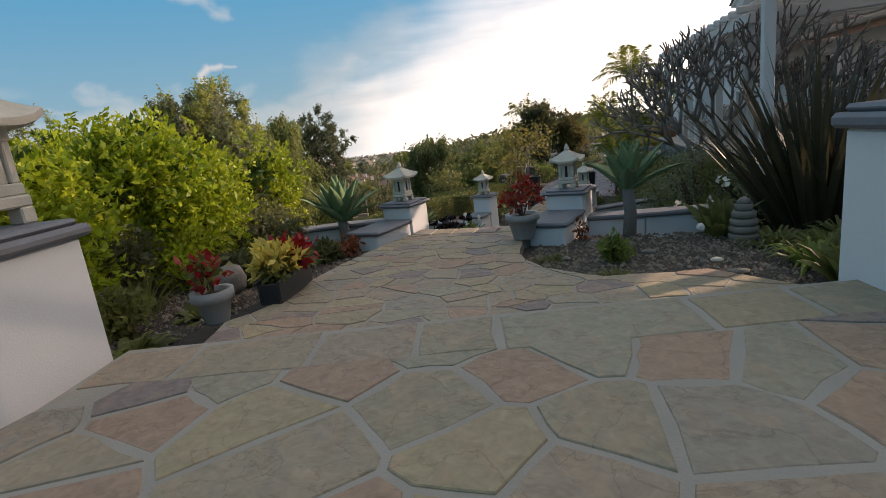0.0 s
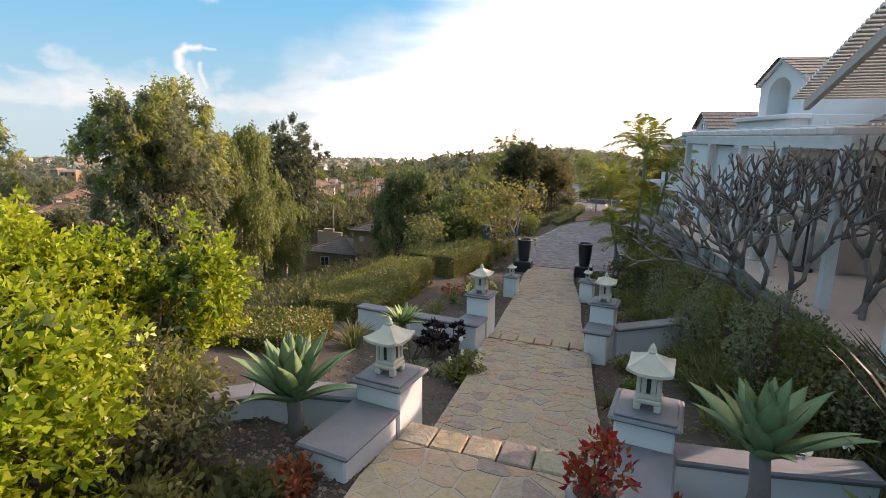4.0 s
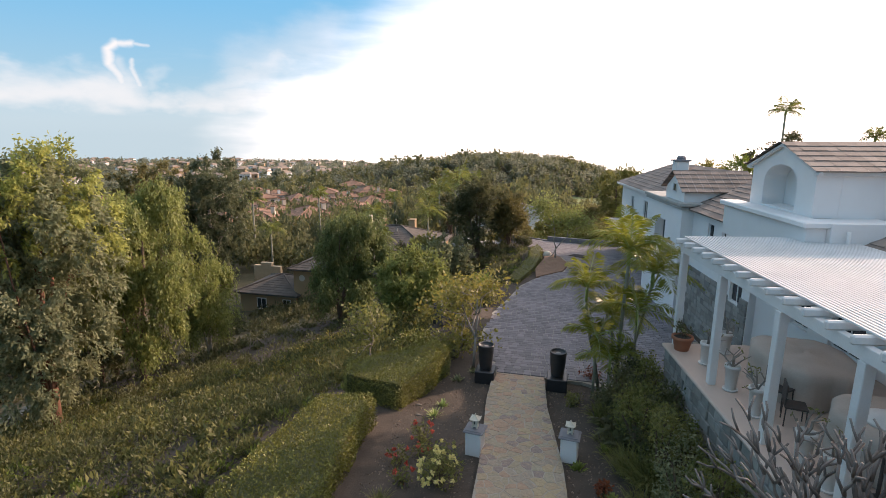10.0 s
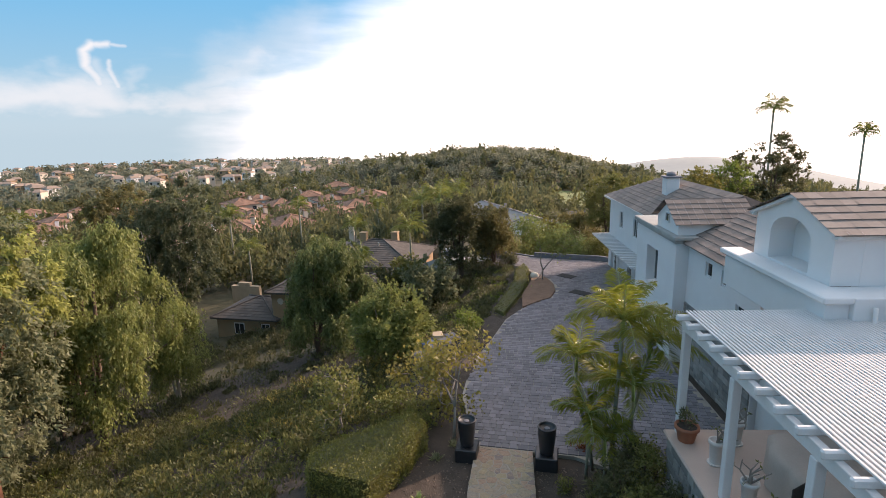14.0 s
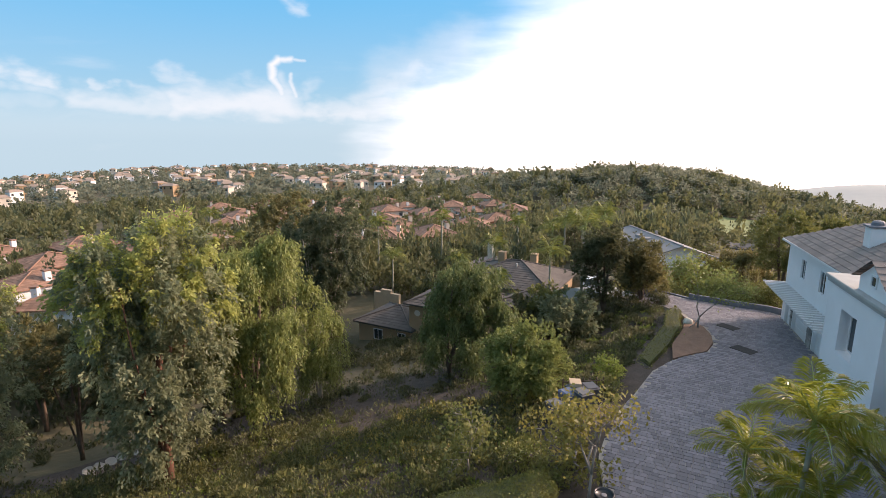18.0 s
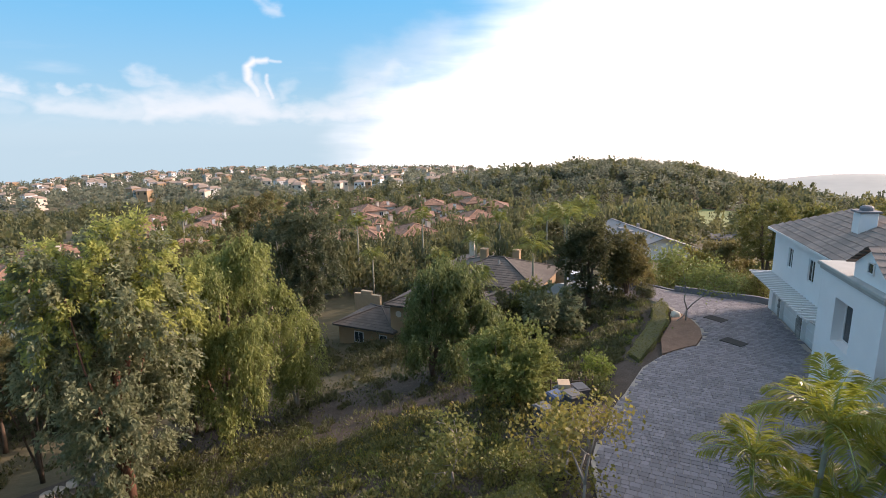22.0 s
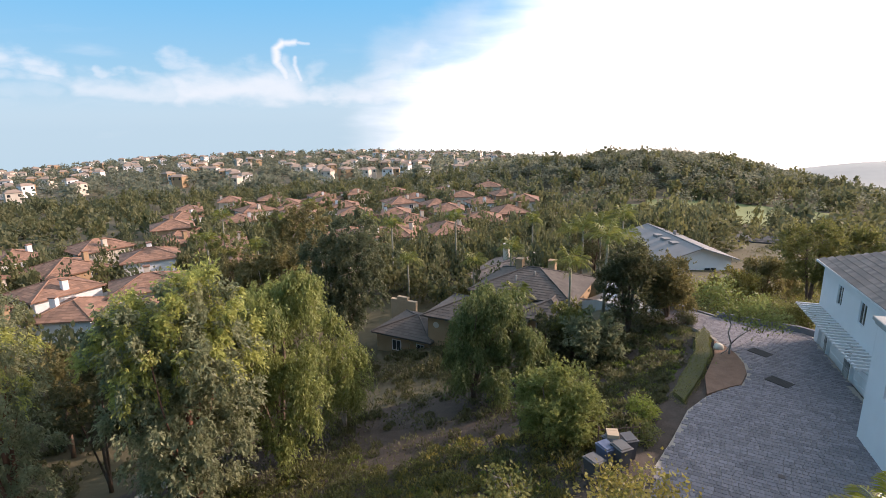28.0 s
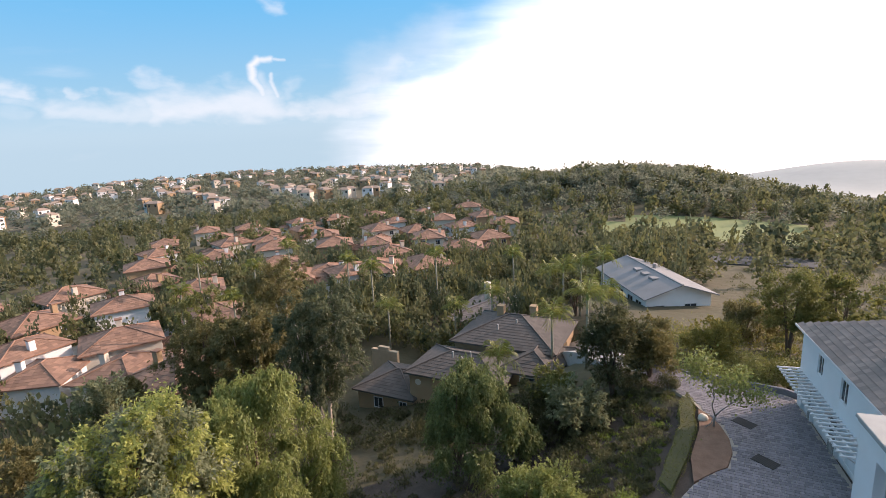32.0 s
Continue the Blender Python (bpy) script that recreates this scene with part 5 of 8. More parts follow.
big_tree("dark tree beyond the garage", 6.6, 40.0, 5.0, 3.0, -3.0, "mid_leaf", "bark", 30000, 44, "round", 0.18, 0.2)
big_tree("yellow-green tree beyond the road", 0.5, 37.0, 0.9, 2.6, -3.4, "gold_leaf", "bark", 11000, 46, "round", 0.22, 0.15)
big_tree("green tree beyond the road", 10.5, 41.5, 4.6, 3.2, -3.2, "mid_leaf", "bark", 9000, 47, "round", 0.28, 0.2)
big_tree("grey-green eucalyptus among the slope trees", -28.6, -5.0, 7.2, 2.8, -4.0, "eucalypt", "red_bark", 14000, 48, "gum", 0.19, 0.2, extra="eucalypt_sunlit")
big_tree("grey-green eucalyptus with a forked trunk", -25.6, 1.9, 6.0, 2.8, -4.4, "eucalypt", "red_bark", 22000, 49, "gum", 0.19, 0.2, extra="eucalypt_sunlit")

def lemon_tree(base, s, h, seed):
    rng = np.random.default_rng(seed)
    t = thing("lemon_tree", "dense lemon tree with glossy yellow-green leaves", "tree", pose(*base), "lemon trees")
    part("trunk", Shape().tube([(0, 0, -0.1), (0.05, 0, 0.5), (0.02, 0.05, 1.2)], (0.1, 0.08, 0.05), 9), M["bark"], t, smooth=True)
    lobes, wood = [], Shape()
    for i in range(30):
        d = unit(rng.normal(size=3) + np.array([0, 0, 0.12]))
        k = s * rng.uniform(0.18, 0.31)
        c = np.array([d[0] * s * 0.72, d[1] * s * 0.72, h * 0.45 + d[2] * h * 0.34])
        lobes.append((*c, k, k, k * 1.15))
        wood.tube([(0.02, 0.04, 0.9), c * (0.5, 0.5, 0.7) + (0, 0, 0.2), c], (0.035, 0.022, 0.008), 5)
    tagged(part("branchwork", wood, M["bark"], t), kind="stuff")
    # second row: a core of leaves coloured as shaded
    for n, m, some, size in ((20000, "citrus", lobes, 0.095), (3500, "citrus_shade", [(0, 0, h * 0.48, s * 0.55, s * 0.55, h * 0.34)], 0.12)):
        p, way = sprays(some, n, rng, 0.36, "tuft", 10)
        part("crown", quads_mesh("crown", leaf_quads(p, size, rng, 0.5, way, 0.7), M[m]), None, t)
    for i in range(5):
        b = np.array(lobes[rng.integers(0, len(lobes))])
        q = b[:3] + unit(rng.normal(size=3)) * b[3:] * 1.02
        part("lemon", Shape().lathe([(0.004, -0.045), (0.024, -0.03), (0.034, 0.0), (0.026, 0.03), (0.006, 0.046)], 9, pose(*q, 30, 20)), M["rose_yellow"], t, "ripe yellow lemon", True)
    return t


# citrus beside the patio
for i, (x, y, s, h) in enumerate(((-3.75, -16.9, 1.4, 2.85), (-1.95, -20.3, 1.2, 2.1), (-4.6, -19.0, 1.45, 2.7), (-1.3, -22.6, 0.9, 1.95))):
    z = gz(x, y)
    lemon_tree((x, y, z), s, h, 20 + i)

big_tree("dark round tree on the rise behind the house", 21.9, 42.3, 8.2, 3.9, 1.0, "dark_leaf", "bark", 16000, 52, "round", 0.26, 0.2)
big_tree("yellow-green shrubby tree behind the house", 13.6, 33.4, 6.2, 1.6, 2.6, "gold_leaf", "bark", 5000, 53, "round", 0.2, 0.12)
big_tree("yellow-green shrubby tree behind the house", 16.4, 35.4, 6.4, 1.8, 2.6, "fresh_leaf", "bark", 5000, 54, "round", 0.2, 0.12)

# the tree belt behind the slope
belt = ((-12.0, 22.5, -0.9), (-10.2, 24.5, 0.0), (-8.4, 22.6, 0.0), (3.5, 44.0, 0.5), (-14.5, 51, 0.5), (-52.5, 26.5, 2.2), (-47, 12, -1.0), (-42, 3, -1.5), (-46, -6, 1.0), (-52, 3, -2.0), (-40, -20, 6.5), (-50, -14, 5.0), (-35.5, 25, 0.0), (-30, 10.5, -2.0), (-29, -13, 5.5), (-51, 16, -4.0), (-28.5, 8, -2.0))
for i, (x, y, top) in enumerate(belt):
    big_tree("leafy tree in the belt behind the slope", x, y, top, 3.1 if top > 0 else 2.2, -5.5 if top > 0 else -7.0, ("dark_leaf", "mid_leaf", "eucalypt", "olive_leaf")[i % 4], "bark", 9000, 460 + i, ("round", "gum", "gum", "weeping")[i % 4] if top > 0 else "round", 0.26, 0.18)

# ---- woods of the valley, joined ----
def woods(name, label, places, heights, widths, material, quads, rough, seed):
    rng = np.random.default_rng(seed)
    kinds = []
    for wide, tall, r in ((0.34, 0.3, 0.17), (0.3, 0.34, 0.15), (0.42, 0.24, 0.16), (0.16, 0.42, 0.13), (0.24, 0.36, 0.14), (0.36, 0.3, 0.13)):
        bl = scatter_blobs(rng, 16, (0, 0, 0.55), (wide, wide, tall), r, 1.0)
        p, d = in_blobs(bl, quads, rng, 0.55)
        kinds.append(leaf_quads(p, rough, rng, 0.8, d * 0.7 + np.array([0, 0, 0.1])))
    pick = rng.integers(0, 6, len(places))
    out = []
    for (x, y), h, w, k in zip(places, heights, widths, pick):
        a = rng.uniform(0, 6.28)
        v = kinds[k].copy()
        c, s = math.cos(a), math.sin(a)
        v = np.stack([(v[..., 0] * c - v[..., 1] * s) * w, (v[..., 0] * s + v[..., 1] * c) * w, v[..., 2] * h], -1)
        out.append(v + np.array([x, y, gz(x, y) - 0.1 * h]))
    return tagged(new(name, quads_mesh(name, np.concatenate(out), M[material])), label, "woodland", kind="stuff")


# ---- plants of the garden ----
def blade_quads(p, way, length, width, rng, droop=0.5, segments=3):
    """Arching strap leaves from the places p in the directions way."""
    n = len(p)
    way = unit(way)
    side = unit(np.cross(way, np.array([0, 0, 1.0]) + rng.normal(size=(n, 3)) * 0.2))
    l = length * rng.uniform(0.65, 1.15, (n, 1))
    out, a, wa = [], p, width * np.ones((n, 1))
    for i in range(segments):
        q = (i + 1) / segments
        b = p + way * l * q + np.array([0, 0, -1.0]) * l * droop * q ** 2.2
        wb = width * (1 - q ** 2.5) * np.ones((n, 1)) + 0.002
        out.append(np.stack([a - side * wa / 2, a + side * wa / 2, b + side * wb / 2, b - side * wb / 2], 1))
        a, wa = b, wb
    return np.concatenate(out)


def tuft(label, base, n, length, width, leaf, seed, up=0.9, droop=0.5, spread=0.12, category="plant", name="strap_leaf_plant", group="", blooms=None):
    rng = np.random.default_rng(seed)
    t = thing(name, label, category, pose(*base), group)
    a = rng.uniform(0, 6.283, n)
    e = rng.uniform(0.15, 1.0, n)
    way = np.stack([np.cos(a) * e, np.sin(a) * e, np.full(n, up) * rng.uniform(0.8, 1.2, n)], 1)
    p = np.stack([np.cos(a) * spread * e, np.sin(a) * spread * e, np.zeros(n) - 0.03], 1)
    blades = blade_quads(p, way, length, width, rng, droop)
    if name == "flax":
        for i in range(n):
            part("blade", quads_mesh("blade", blades[i::n], M[leaf]), None, t)
    else:
        part("leaves", quads_mesh("leaves", blades, M[leaf]), None, t)
    if blooms:
        m, k, size = blooms
        q = rng.normal(size=(k, 3)) * np.array([spread * 1.6, spread * 1.6, 0.1]) + np.array([0, 0, length * 0.85])
        for one in q:
            part("flower", quads_mesh("flower", leaf_quads(np.repeat(one[None], 6, 0), size, rng, 0.8), M[m]), None, t)
    return t


def agave(label, base, radius, n, leaf, seed, trunk=0.0, width=0.13, lift=0.55, name="agave"):
    """A rosette of thick, tapered leaves, each a part; with a trunk where it stands on one."""
    rng = np.random.default_rng(seed)
    t = thing(name, label, "agave", pose(*base))
    if trunk:
        part("trunk", Shape().tube([(0, 0, -0.1), (0.03, 0, trunk * 0.5), (0, 0.02, trunk)], (0.10, 0.085, 0.08), 10), M["dark_bark"], t, smooth=True)
    golden = 2.39996
    for i in range(n):
        q = i / (n - 1)
        a = i * golden
        elev = min(1.5, 0.2 * lift + lift * (0.12 + 1.1 * q ** 0.85))
        l = radius * rng.uniform(0.88, 1.08) * (1 - 0.25 * q)
        d = np.array([math.cos(a) * math.cos(elev), math.sin(a) * math.cos(elev), math.sin(elev)])
        s = np.array([-math.sin(a), math.cos(a), 0])
        u = np.cross(d, s)
        if u[2] < 0:
            u = -u
        rows, v = 7, []
        for k in range(rows):
            r = k / (rows - 1)
            w = width * (0.55 + 1.5 * r * (1 - r) * 1.6) * (1 - r ** 4) + 0.003
            c = np.array([0, 0, trunk]) + d * l * r + u * (0.22 * l * r * r - 0.30 * l * r ** 3 * (1 - q)) * 0.6
            v += [c - s * w + u * w * 0.35, c - u * 0.035 * (1 - r), c + s * w + u * w * 0.35, c + u * 0.02 * (1 - r)]
        f = [(k * 4 + j, k * 4 + (j + 1) % 4, (k + 1) * 4 + (j + 1) % 4, (k + 1) * 4 + j) for k in range(rows - 1) for j in range(4)]
        part("leaf", Shape().add(v, f + [(0, 1, 2, 3)]), M[leaf], t, smooth=True)
    return t


def pot_shape(r0, r1, h, rim=0.03):
    return Shape().lathe([(r0 * 0.96, 0), (r0, 0.02), (r1 * 0.98, h - 0.09), (r1 + rim, h - 0.08), (r1 + rim, h), (r1 - 0.02, h), (r1 - 0.03, h - 0.05), (0.0, h - 0.06)], 24)


def potted(name, label, base, pot, h, r0, r1, leaf, n, size, seed, sx=0.3, sz=0.45, petals=None, category="potted plant"):
    rng = np.random.default_rng(seed)
    t = thing(name, label, category, pose(*base))
    part("pot", pot_shape(r0, r1, h), M[pot], t, smooth=True)
    part("soil", Shape().lathe([(r1 - 0.03, h - 0.07), (r1 - 0.03, h - 0.045), (0, h - 0.03)], 16), M["soil"], t)
    bl = scatter_blobs(rng, 14, (0, 0, h + sz * 0.5), (sx * 0.8, sx * 0.8, sz * 0.42), sx * 0.4)
    stems = Shape()
    for b in bl[::2]:
        stems.tube([(0.03 * b[0], 0.03 * b[1], h - 0.06), (b[0] * 0.5, b[1] * 0.5, (h + b[2]) / 2), tuple(b[:3])], (0.012, 0.009, 0.004), 5)
    tagged(part("branchwork", stems, M["bark"], t), kind="stuff")
    p, d = in_blobs(bl, n, rng, 0.3)
    part("leaves", quads_mesh("leaves", leaf_quads(p, size, rng, 0.5, d + np.array([0, 0, 0.4])), M[leaf]), None, t)
    if petals:
        m, k, s = petals
        p, d = in_blobs(bl, k, rng, 0.8)
        tagged(part("bract_head", quads_mesh("bract_head", leaf_quads(p, s, rng, 0.55, d + np.array([0, 0, 0.5])), M[m]), None, t), kind="stuff")
    return t


PZ = 2.36
potted("poinsettia_pot", "grey plastic pot with a sparse red poinsettia", (0.88, -22.15, PZ + 0.03), "grey_pot", 0.29, 0.105, 0.15, "mid_leaf", 80, 0.10, 61, 0.17, 0.3, ("red_leaf", 60, 0.10))
potted("croton_pot", "grey pot with a rust-red bushy croton on the patio", (2.72, -18.55, 2.2), "grey_pot", 0.34, 0.14, 0.2, "rust_leaf", 200, 0.09, 62, 0.28, 0.48, ("red_leaf", 90, 0.09))
# long planter with yellow and red poinsettias
trough = thing("planter_box", "long black planter with yellow and red poinsettias", "planter", pose(1.0, -21.35, PZ + 0.02, 0, 0, 104))
part("trough", Shape().box((-0.37, -0.11, 0), (0.37, -0.09, 0.2), 0.008).box((-0.37, 0.09, 0), (0.37, 0.11, 0.2), 0.008).box((-0.37, -0.09, 0), (-0.35, 0.09, 0.2), 0.006).box((0.35, -0.09, 0), (0.37, 0.09, 0.2), 0.006).box((-0.35, -0.09, 0.0), (0.35, 0.09, 0.16), 0.006), M["black_plastic"], trough)
part("rim", Shape().box((-0.39, -0.13, 0.195), (0.39, -0.095, 0.225), 0.006).box((-0.39, 0.095, 0.195), (0.39, 0.13, 0.225), 0.006), M["black_plastic"], trough)
for i, (x, m, k) in enumerate(((-0.24, "yellow_leaf", 150), (-0.02, "yellow_leaf", 140), (0.2, "red_leaf", 170), (0.31, "red_leaf", 90))):
    r = np.random.default_rng(70 + i)
    p, d = in_blobs(scatter_blobs(r, 9, (x, 0, 0.36), (0.12, 0.15, 0.11), 0.07), k, r, 0.5)
    part("poinsettia", quads_mesh("poinsettia", leaf_quads(p, 0.12, r, 0.5, d * 0.7 + np.array([0, 0, 0.4]), 0.7), M[m]), None, trough, "yellow poinsettia" if "yellow" in m else "red poinsettia")
    p, d = in_blobs([(x, 0, 0.27, 0.11, 0.15, 0.09)], 80, r, 0.4)
    part("foliage", quads_mesh("foliage", leaf_quads(p, 0.10, r, 0.5, d), M["mid_leaf"]), None, trough)
def rock(name, label, base, size, seed, material="rock"):
    bm = bmesh.new()
    bmesh.ops.create_icosphere(bm, subdivisions=3, radius=1)
    for v in bm.verts:
        k = 1 + 0.16 * noise.noise(v.co * 1.6 + Vector((seed, 0, 0))) + 0.05 * noise.noise(v.co * 5 + Vector((0, seed, 0)))
        v.co = Vector((v.co.x * size[0] * k, v.co.y * size[1] * k, v.co.z * size[2] * k))
    me = bpy.data.meshes.new(name)
    bm.to_mesh(me)
    bm.free()
    me.materials.append(M[material])
    me.polygons.foreach_set("use_smooth", [True] * len(me.polygons))
    ob = new(name, me)
    ob.matrix_basis = pose(*base)
    return tagged(ob, label, "rock")


rock("boulder", "rounded grey boulder beside the patio", (0.25, -21.35, 2.5), (0.19, 0.17, 0.17), 3)
rock("garden_stone", "small pale stone on the bare bed", (4.95, -19.7, 2.2), (0.06, 0.045, 0.025), 5, "lantern_stone")
rock("white_ball", "small white garden ball on a stake", (4.85, -18.95, 2.36), (0.042, 0.042, 0.05), 7, "white_pot")
rock("drive_boulder", "pale round boulder at the drive's mulch bed", (-0.1, 22.3, -0.62), (0.32, 0.3, 0.3), 9, "lantern_stone")
for i, (x, y) in enumerate(((3.4, -19.35), (4.3, -19.0), (5.1, -20.0), (3.6, -18.3), (-2.9, -3.4), (-3.1, -2.7), (3.1, -14.3), (-1.9, -6.6))):
    rock("garden_stone", "small rough stone lying on the bed", (x, y, gz(x, y) + 0.02), (0.06 + 0.02 * (i % 3), 0.05, 0.03), 20 + i, "rock")

agave("large blue-green agave on a short trunk", (-0.52, -18.0, gz(-0.52, -18.0)), 0.92, 36, "agave", 81, 0.42, 0.1, 1.2)
agave("blue-green foxtail agave on a stout trunk", (4.02, -17.8, gz(4.02, -17.8)), 0.8, 34, "agave", 82, 0.66, 0.095, 1.32)
agave("pale yellow-green aloe with pointed leaves", (-1.75, -12.3, gz(-1.75, -12.3) + 0.3), 0.62, 26, "aloe", 83, 0.2, 0.05, 0.6, "aloe")
agave("small yellow-green aloe at the foot of the wall", (-1.7, -12.75, gz(-1.7, -12.75)), 0.36, 18, "aloe", 84, 0.0, 0.04, 0.55, "aloe")
agave("young aloe behind the low wall", (-2.75, -9.6, gz(-2.75, -9.6)), 0.55, 22, "aloe", 85, 0.15, 0.05, 0.6, "aloe")
for i, (x, y, n) in enumerate(((-0.75, -12.95, 8), (-0.35, -12.7, 7), (-0.95, -12.55, 7), (-1.0, -13.55, 4))):
    r = np.random.default_rng(90 + i)
    t = thing("dark_aeonium", "nearly black aeonium rosettes on stems", "succulent", pose(x, y, gz(x, y)))
    stems = Shape()
    heads = []
    for k in range(n):
        e = np.array([r.uniform(-0.3, 0.3), r.uniform(-0.3, 0.3), r.uniform(0.25, 0.62)])
        stems.tube([(0, 0, 0), e * np.array([0.5, 0.5, 0.4]), e], (0.025, 0.02, 0.015), 5)
        a = r.uniform(0, 6.28, 40)
        el = r.uniform(0.05, 1.1, 40)
        way = np.stack([np.cos(a) * np.cos(el), np.sin(a) * np.cos(el), np.sin(el)], 1)
        heads.append(quads_mesh("rosette", leaf_quads(np.repeat(e[None], 40, 0), 0.13, r, 0.45, way * 4, 0.5), M["dark_rosette"]))
    tagged(part("branchwork", stems, M["bark"], t), kind="stuff")
    for head in heads:
        part("rosette", head, None, t)

for i, (x, y, n, l, w, m, u, d, lab) in enumerate((
        (-0.05, -20.1, 60, 0.62, 0.05, "fresh_leaf", 1.0, 0.45, "bright green strap-leaved lily clump"), (-1.05, -19.7, 70, 0.6, 0.02, "grass_blade", 1.1, 0.4, "tufted grass in the bed"),
        (-1.2, -20.2, 60, 0.6, 0.02, "grass_blade", 1.1, 0.4, "tufted grass in the bed"), (0.5, -22.7, 40, 0.4, 0.09, "mid_leaf", 0.7, 0.5, "broad-leaved seedling beside the pot"),
        (0.25, -21.75, 30, 0.34, 0.12, "mid_leaf", 0.6, 0.5, "broad grey-green leaves beside the boulder"), (-0.55, -21.8, 80, 0.75, 0.022, "mid_leaf", 1.2, 0.35, "tall rushy leaves below the lemon tree"),
        (0.75, -22.95, 30, 0.36, 0.09, "fresh_leaf", 0.8, 0.5, "broad green leaves at the patio edge"),
        (3.25, -19.45, 120, 0.24, 0.012, "grass_blade", 1.0, 0.5, "small round grass tuft on bare soil"), (4.05, -20.35, 150, 0.3, 0.014, "grass_blade", 1.1, 0.5, "fresh green grass tuft by the slab"),
        (5.6, -18.75, 70, 0.6, 0.045, "mid_leaf", 0.9, 0.6, "arching agapanthus leaves in the bed"), (6.0, -19.2, 80, 0.66, 0.045, "mid_leaf", 0.9, 0.6, "arching agapanthus leaves in the bed"),
        (5.75, -19.7, 80, 0.6, 0.05, "fresh_leaf", 0.9, 0.55, "arching agapanthus leaves in the bed"), (6.3, -18.5, 80, 0.7, 0.045, "mid_leaf", 0.9, 0.6, "arching agapanthus leaves in the bed"),
        (-2.5, -13.2, 90, 0.75, 0.025, "grass_blade", 1.3, 0.35, "upright sword-leaved clump by the wall"), (-2.85, -12.5, 90, 0.75, 0.025, "grass_blade", 1.3, 0.35, "upright sword-leaved clump by the wall"),
        (-0.7, -13.9, 50, 0.32, 0.05, "eucalypt", 1.0, 0.3, "grey-green succulent clump beside the walk"), (-0.35, -13.95, 50, 0.3, 0.05, "eucalypt", 1.0, 0.3, "grey-green succulent clump beside the walk"),
        (2.75, -14.1, 60, 0.4, 0.02, "grass_blade", 1.2, 0.4, "green grass tuft beside the walk"), (3.15, -13.3, 70, 0.28, 0.03, "eucalypt", 0.9, 0.4, "variegated low plant on bare soil"),
        (-2.5, -8.0, 90, 0.6, 0.018, "grass_blade", 1.2, 0.4, "fine grass behind the low wall"), (-2.25, -9.0, 90, 0.65, 0.018, "grass_blade", 1.2, 0.4, "fine grass behind the low wall"),
        (-2.4, -3.3, 50, 0.4, 0.035, "aloe", 1.0, 0.35, "pale spiky plant in the rose bed"), (-2.3, -0.3, 50, 0.36, 0.035, "eucalypt", 1.0, 0.35, "grey spiky plant near the urn"),
        (-2.35, -2.5, 50, 0.32, 0.035, "aloe", 1.0, 0.35, "pale spiky plant in the rose bed"), (-1.9, 0.6, 50, 0.3, 0.03, "eucalypt", 1.0, 0.35, "grey spiky plant near the urn"),
        (2.75, -4.1, 60, 0.36, 0.05, "fresh_leaf", 1.0, 0.4, "yellow-green leafy clump beside the walk"), (2.0, -5.2, 50, 0.3, 0.05, "fresh_leaf", 1.0, 0.4, "yellow-green leafy clump at the pillar"),
        (2.75, -6.4, 60, 0.3, 0.05, "fresh_leaf", 1.0, 0.4, "yellow-green leafy clump beside the walk"))):
    tuft(lab, (x, y, gz(x, y)), n, l, w, m, 100 + i, u, d)
for i, (x, y, k) in enumerate(((0.25, -14.15, 9), (5.15, -17.95, 7), (5.3, -17.0, 6), (5.9, -20.4, 4), (-0.9, -22.0, 2))):
    tuft("calla lilies with broad leaves and white flowers", (x, y, gz(x, y)), 46, 0.82 if 5 < x < 5.4 else 0.6, 0.12, "mid_leaf", 140 + i, 1.3, 0.35, 0.14, name="calla_lily", blooms=("white_petal", max(2, k // 2), 0.085))
for i, (x, y) in enumerate(((3.15, -11.35), (3.6, -11.2), (4.05, -11.0), (3.35, -11.8))):
    tuft("low broad-leaved acanthus at the wall", (x, y, gz(x, y)), 40, 0.5, 0.11, "mid_leaf", 150 + i, 0.9, 0.5, 0.12, name="acanthus")
# flax: a tall fan of dark blades
tuft("tall bronze flax with stiff dark blades", (6.35, -17.2, gz(6.35, -17.2)), 210, 3.3, 0.09, "flax", 160, 1.5, 0.22, 0.2, name="flax")
tuft("tall bronze flax with stiff dark blades", (6.9, -16.6, gz(6.9, -16.6)), 130, 2.9, 0.085, "flax", 161, 1.5, 0.22, 0.2, name="flax")
# dark strappy ground cover between walk and deck
rg = np.random.default_rng(170)
for i in range(120):
    y = rg.uniform(-16.2, -0.8)
    lo = np.interp(y, (-16, -11, -5, 0), (4.2, 3.7, 2.6, 2.4))
    hi = np.interp(y, (-16.5, -11, -2), (6.9, 6.0, 4.5))
    x = rg.uniform(lo, max(hi, lo + 0.3))
    tuft("dark green grassy clump below the deck", (x, y, gz(x, y)), 60, rg.uniform(0.55, 0.95), 0.022, ("mid_leaf", "grass_blade", "dark_leaf")[i % 3], 171 + i, 1.2, 0.5, 0.2, group="grassy clumps below the deck")
for i in range(10):
    y = rg.uniform(-4.5, -0.4)
    x = rg.uniform(3.0, 4.3)
    tuft("dark split-leaf philodendron below the palms", (x, y, gz(x, y)), 34, rg.uniform(0.9, 1.3), 0.2, "dark_leaf", 260 + i, 1.0, 0.55, 0.2, name="philodendron", group="philodendrons")
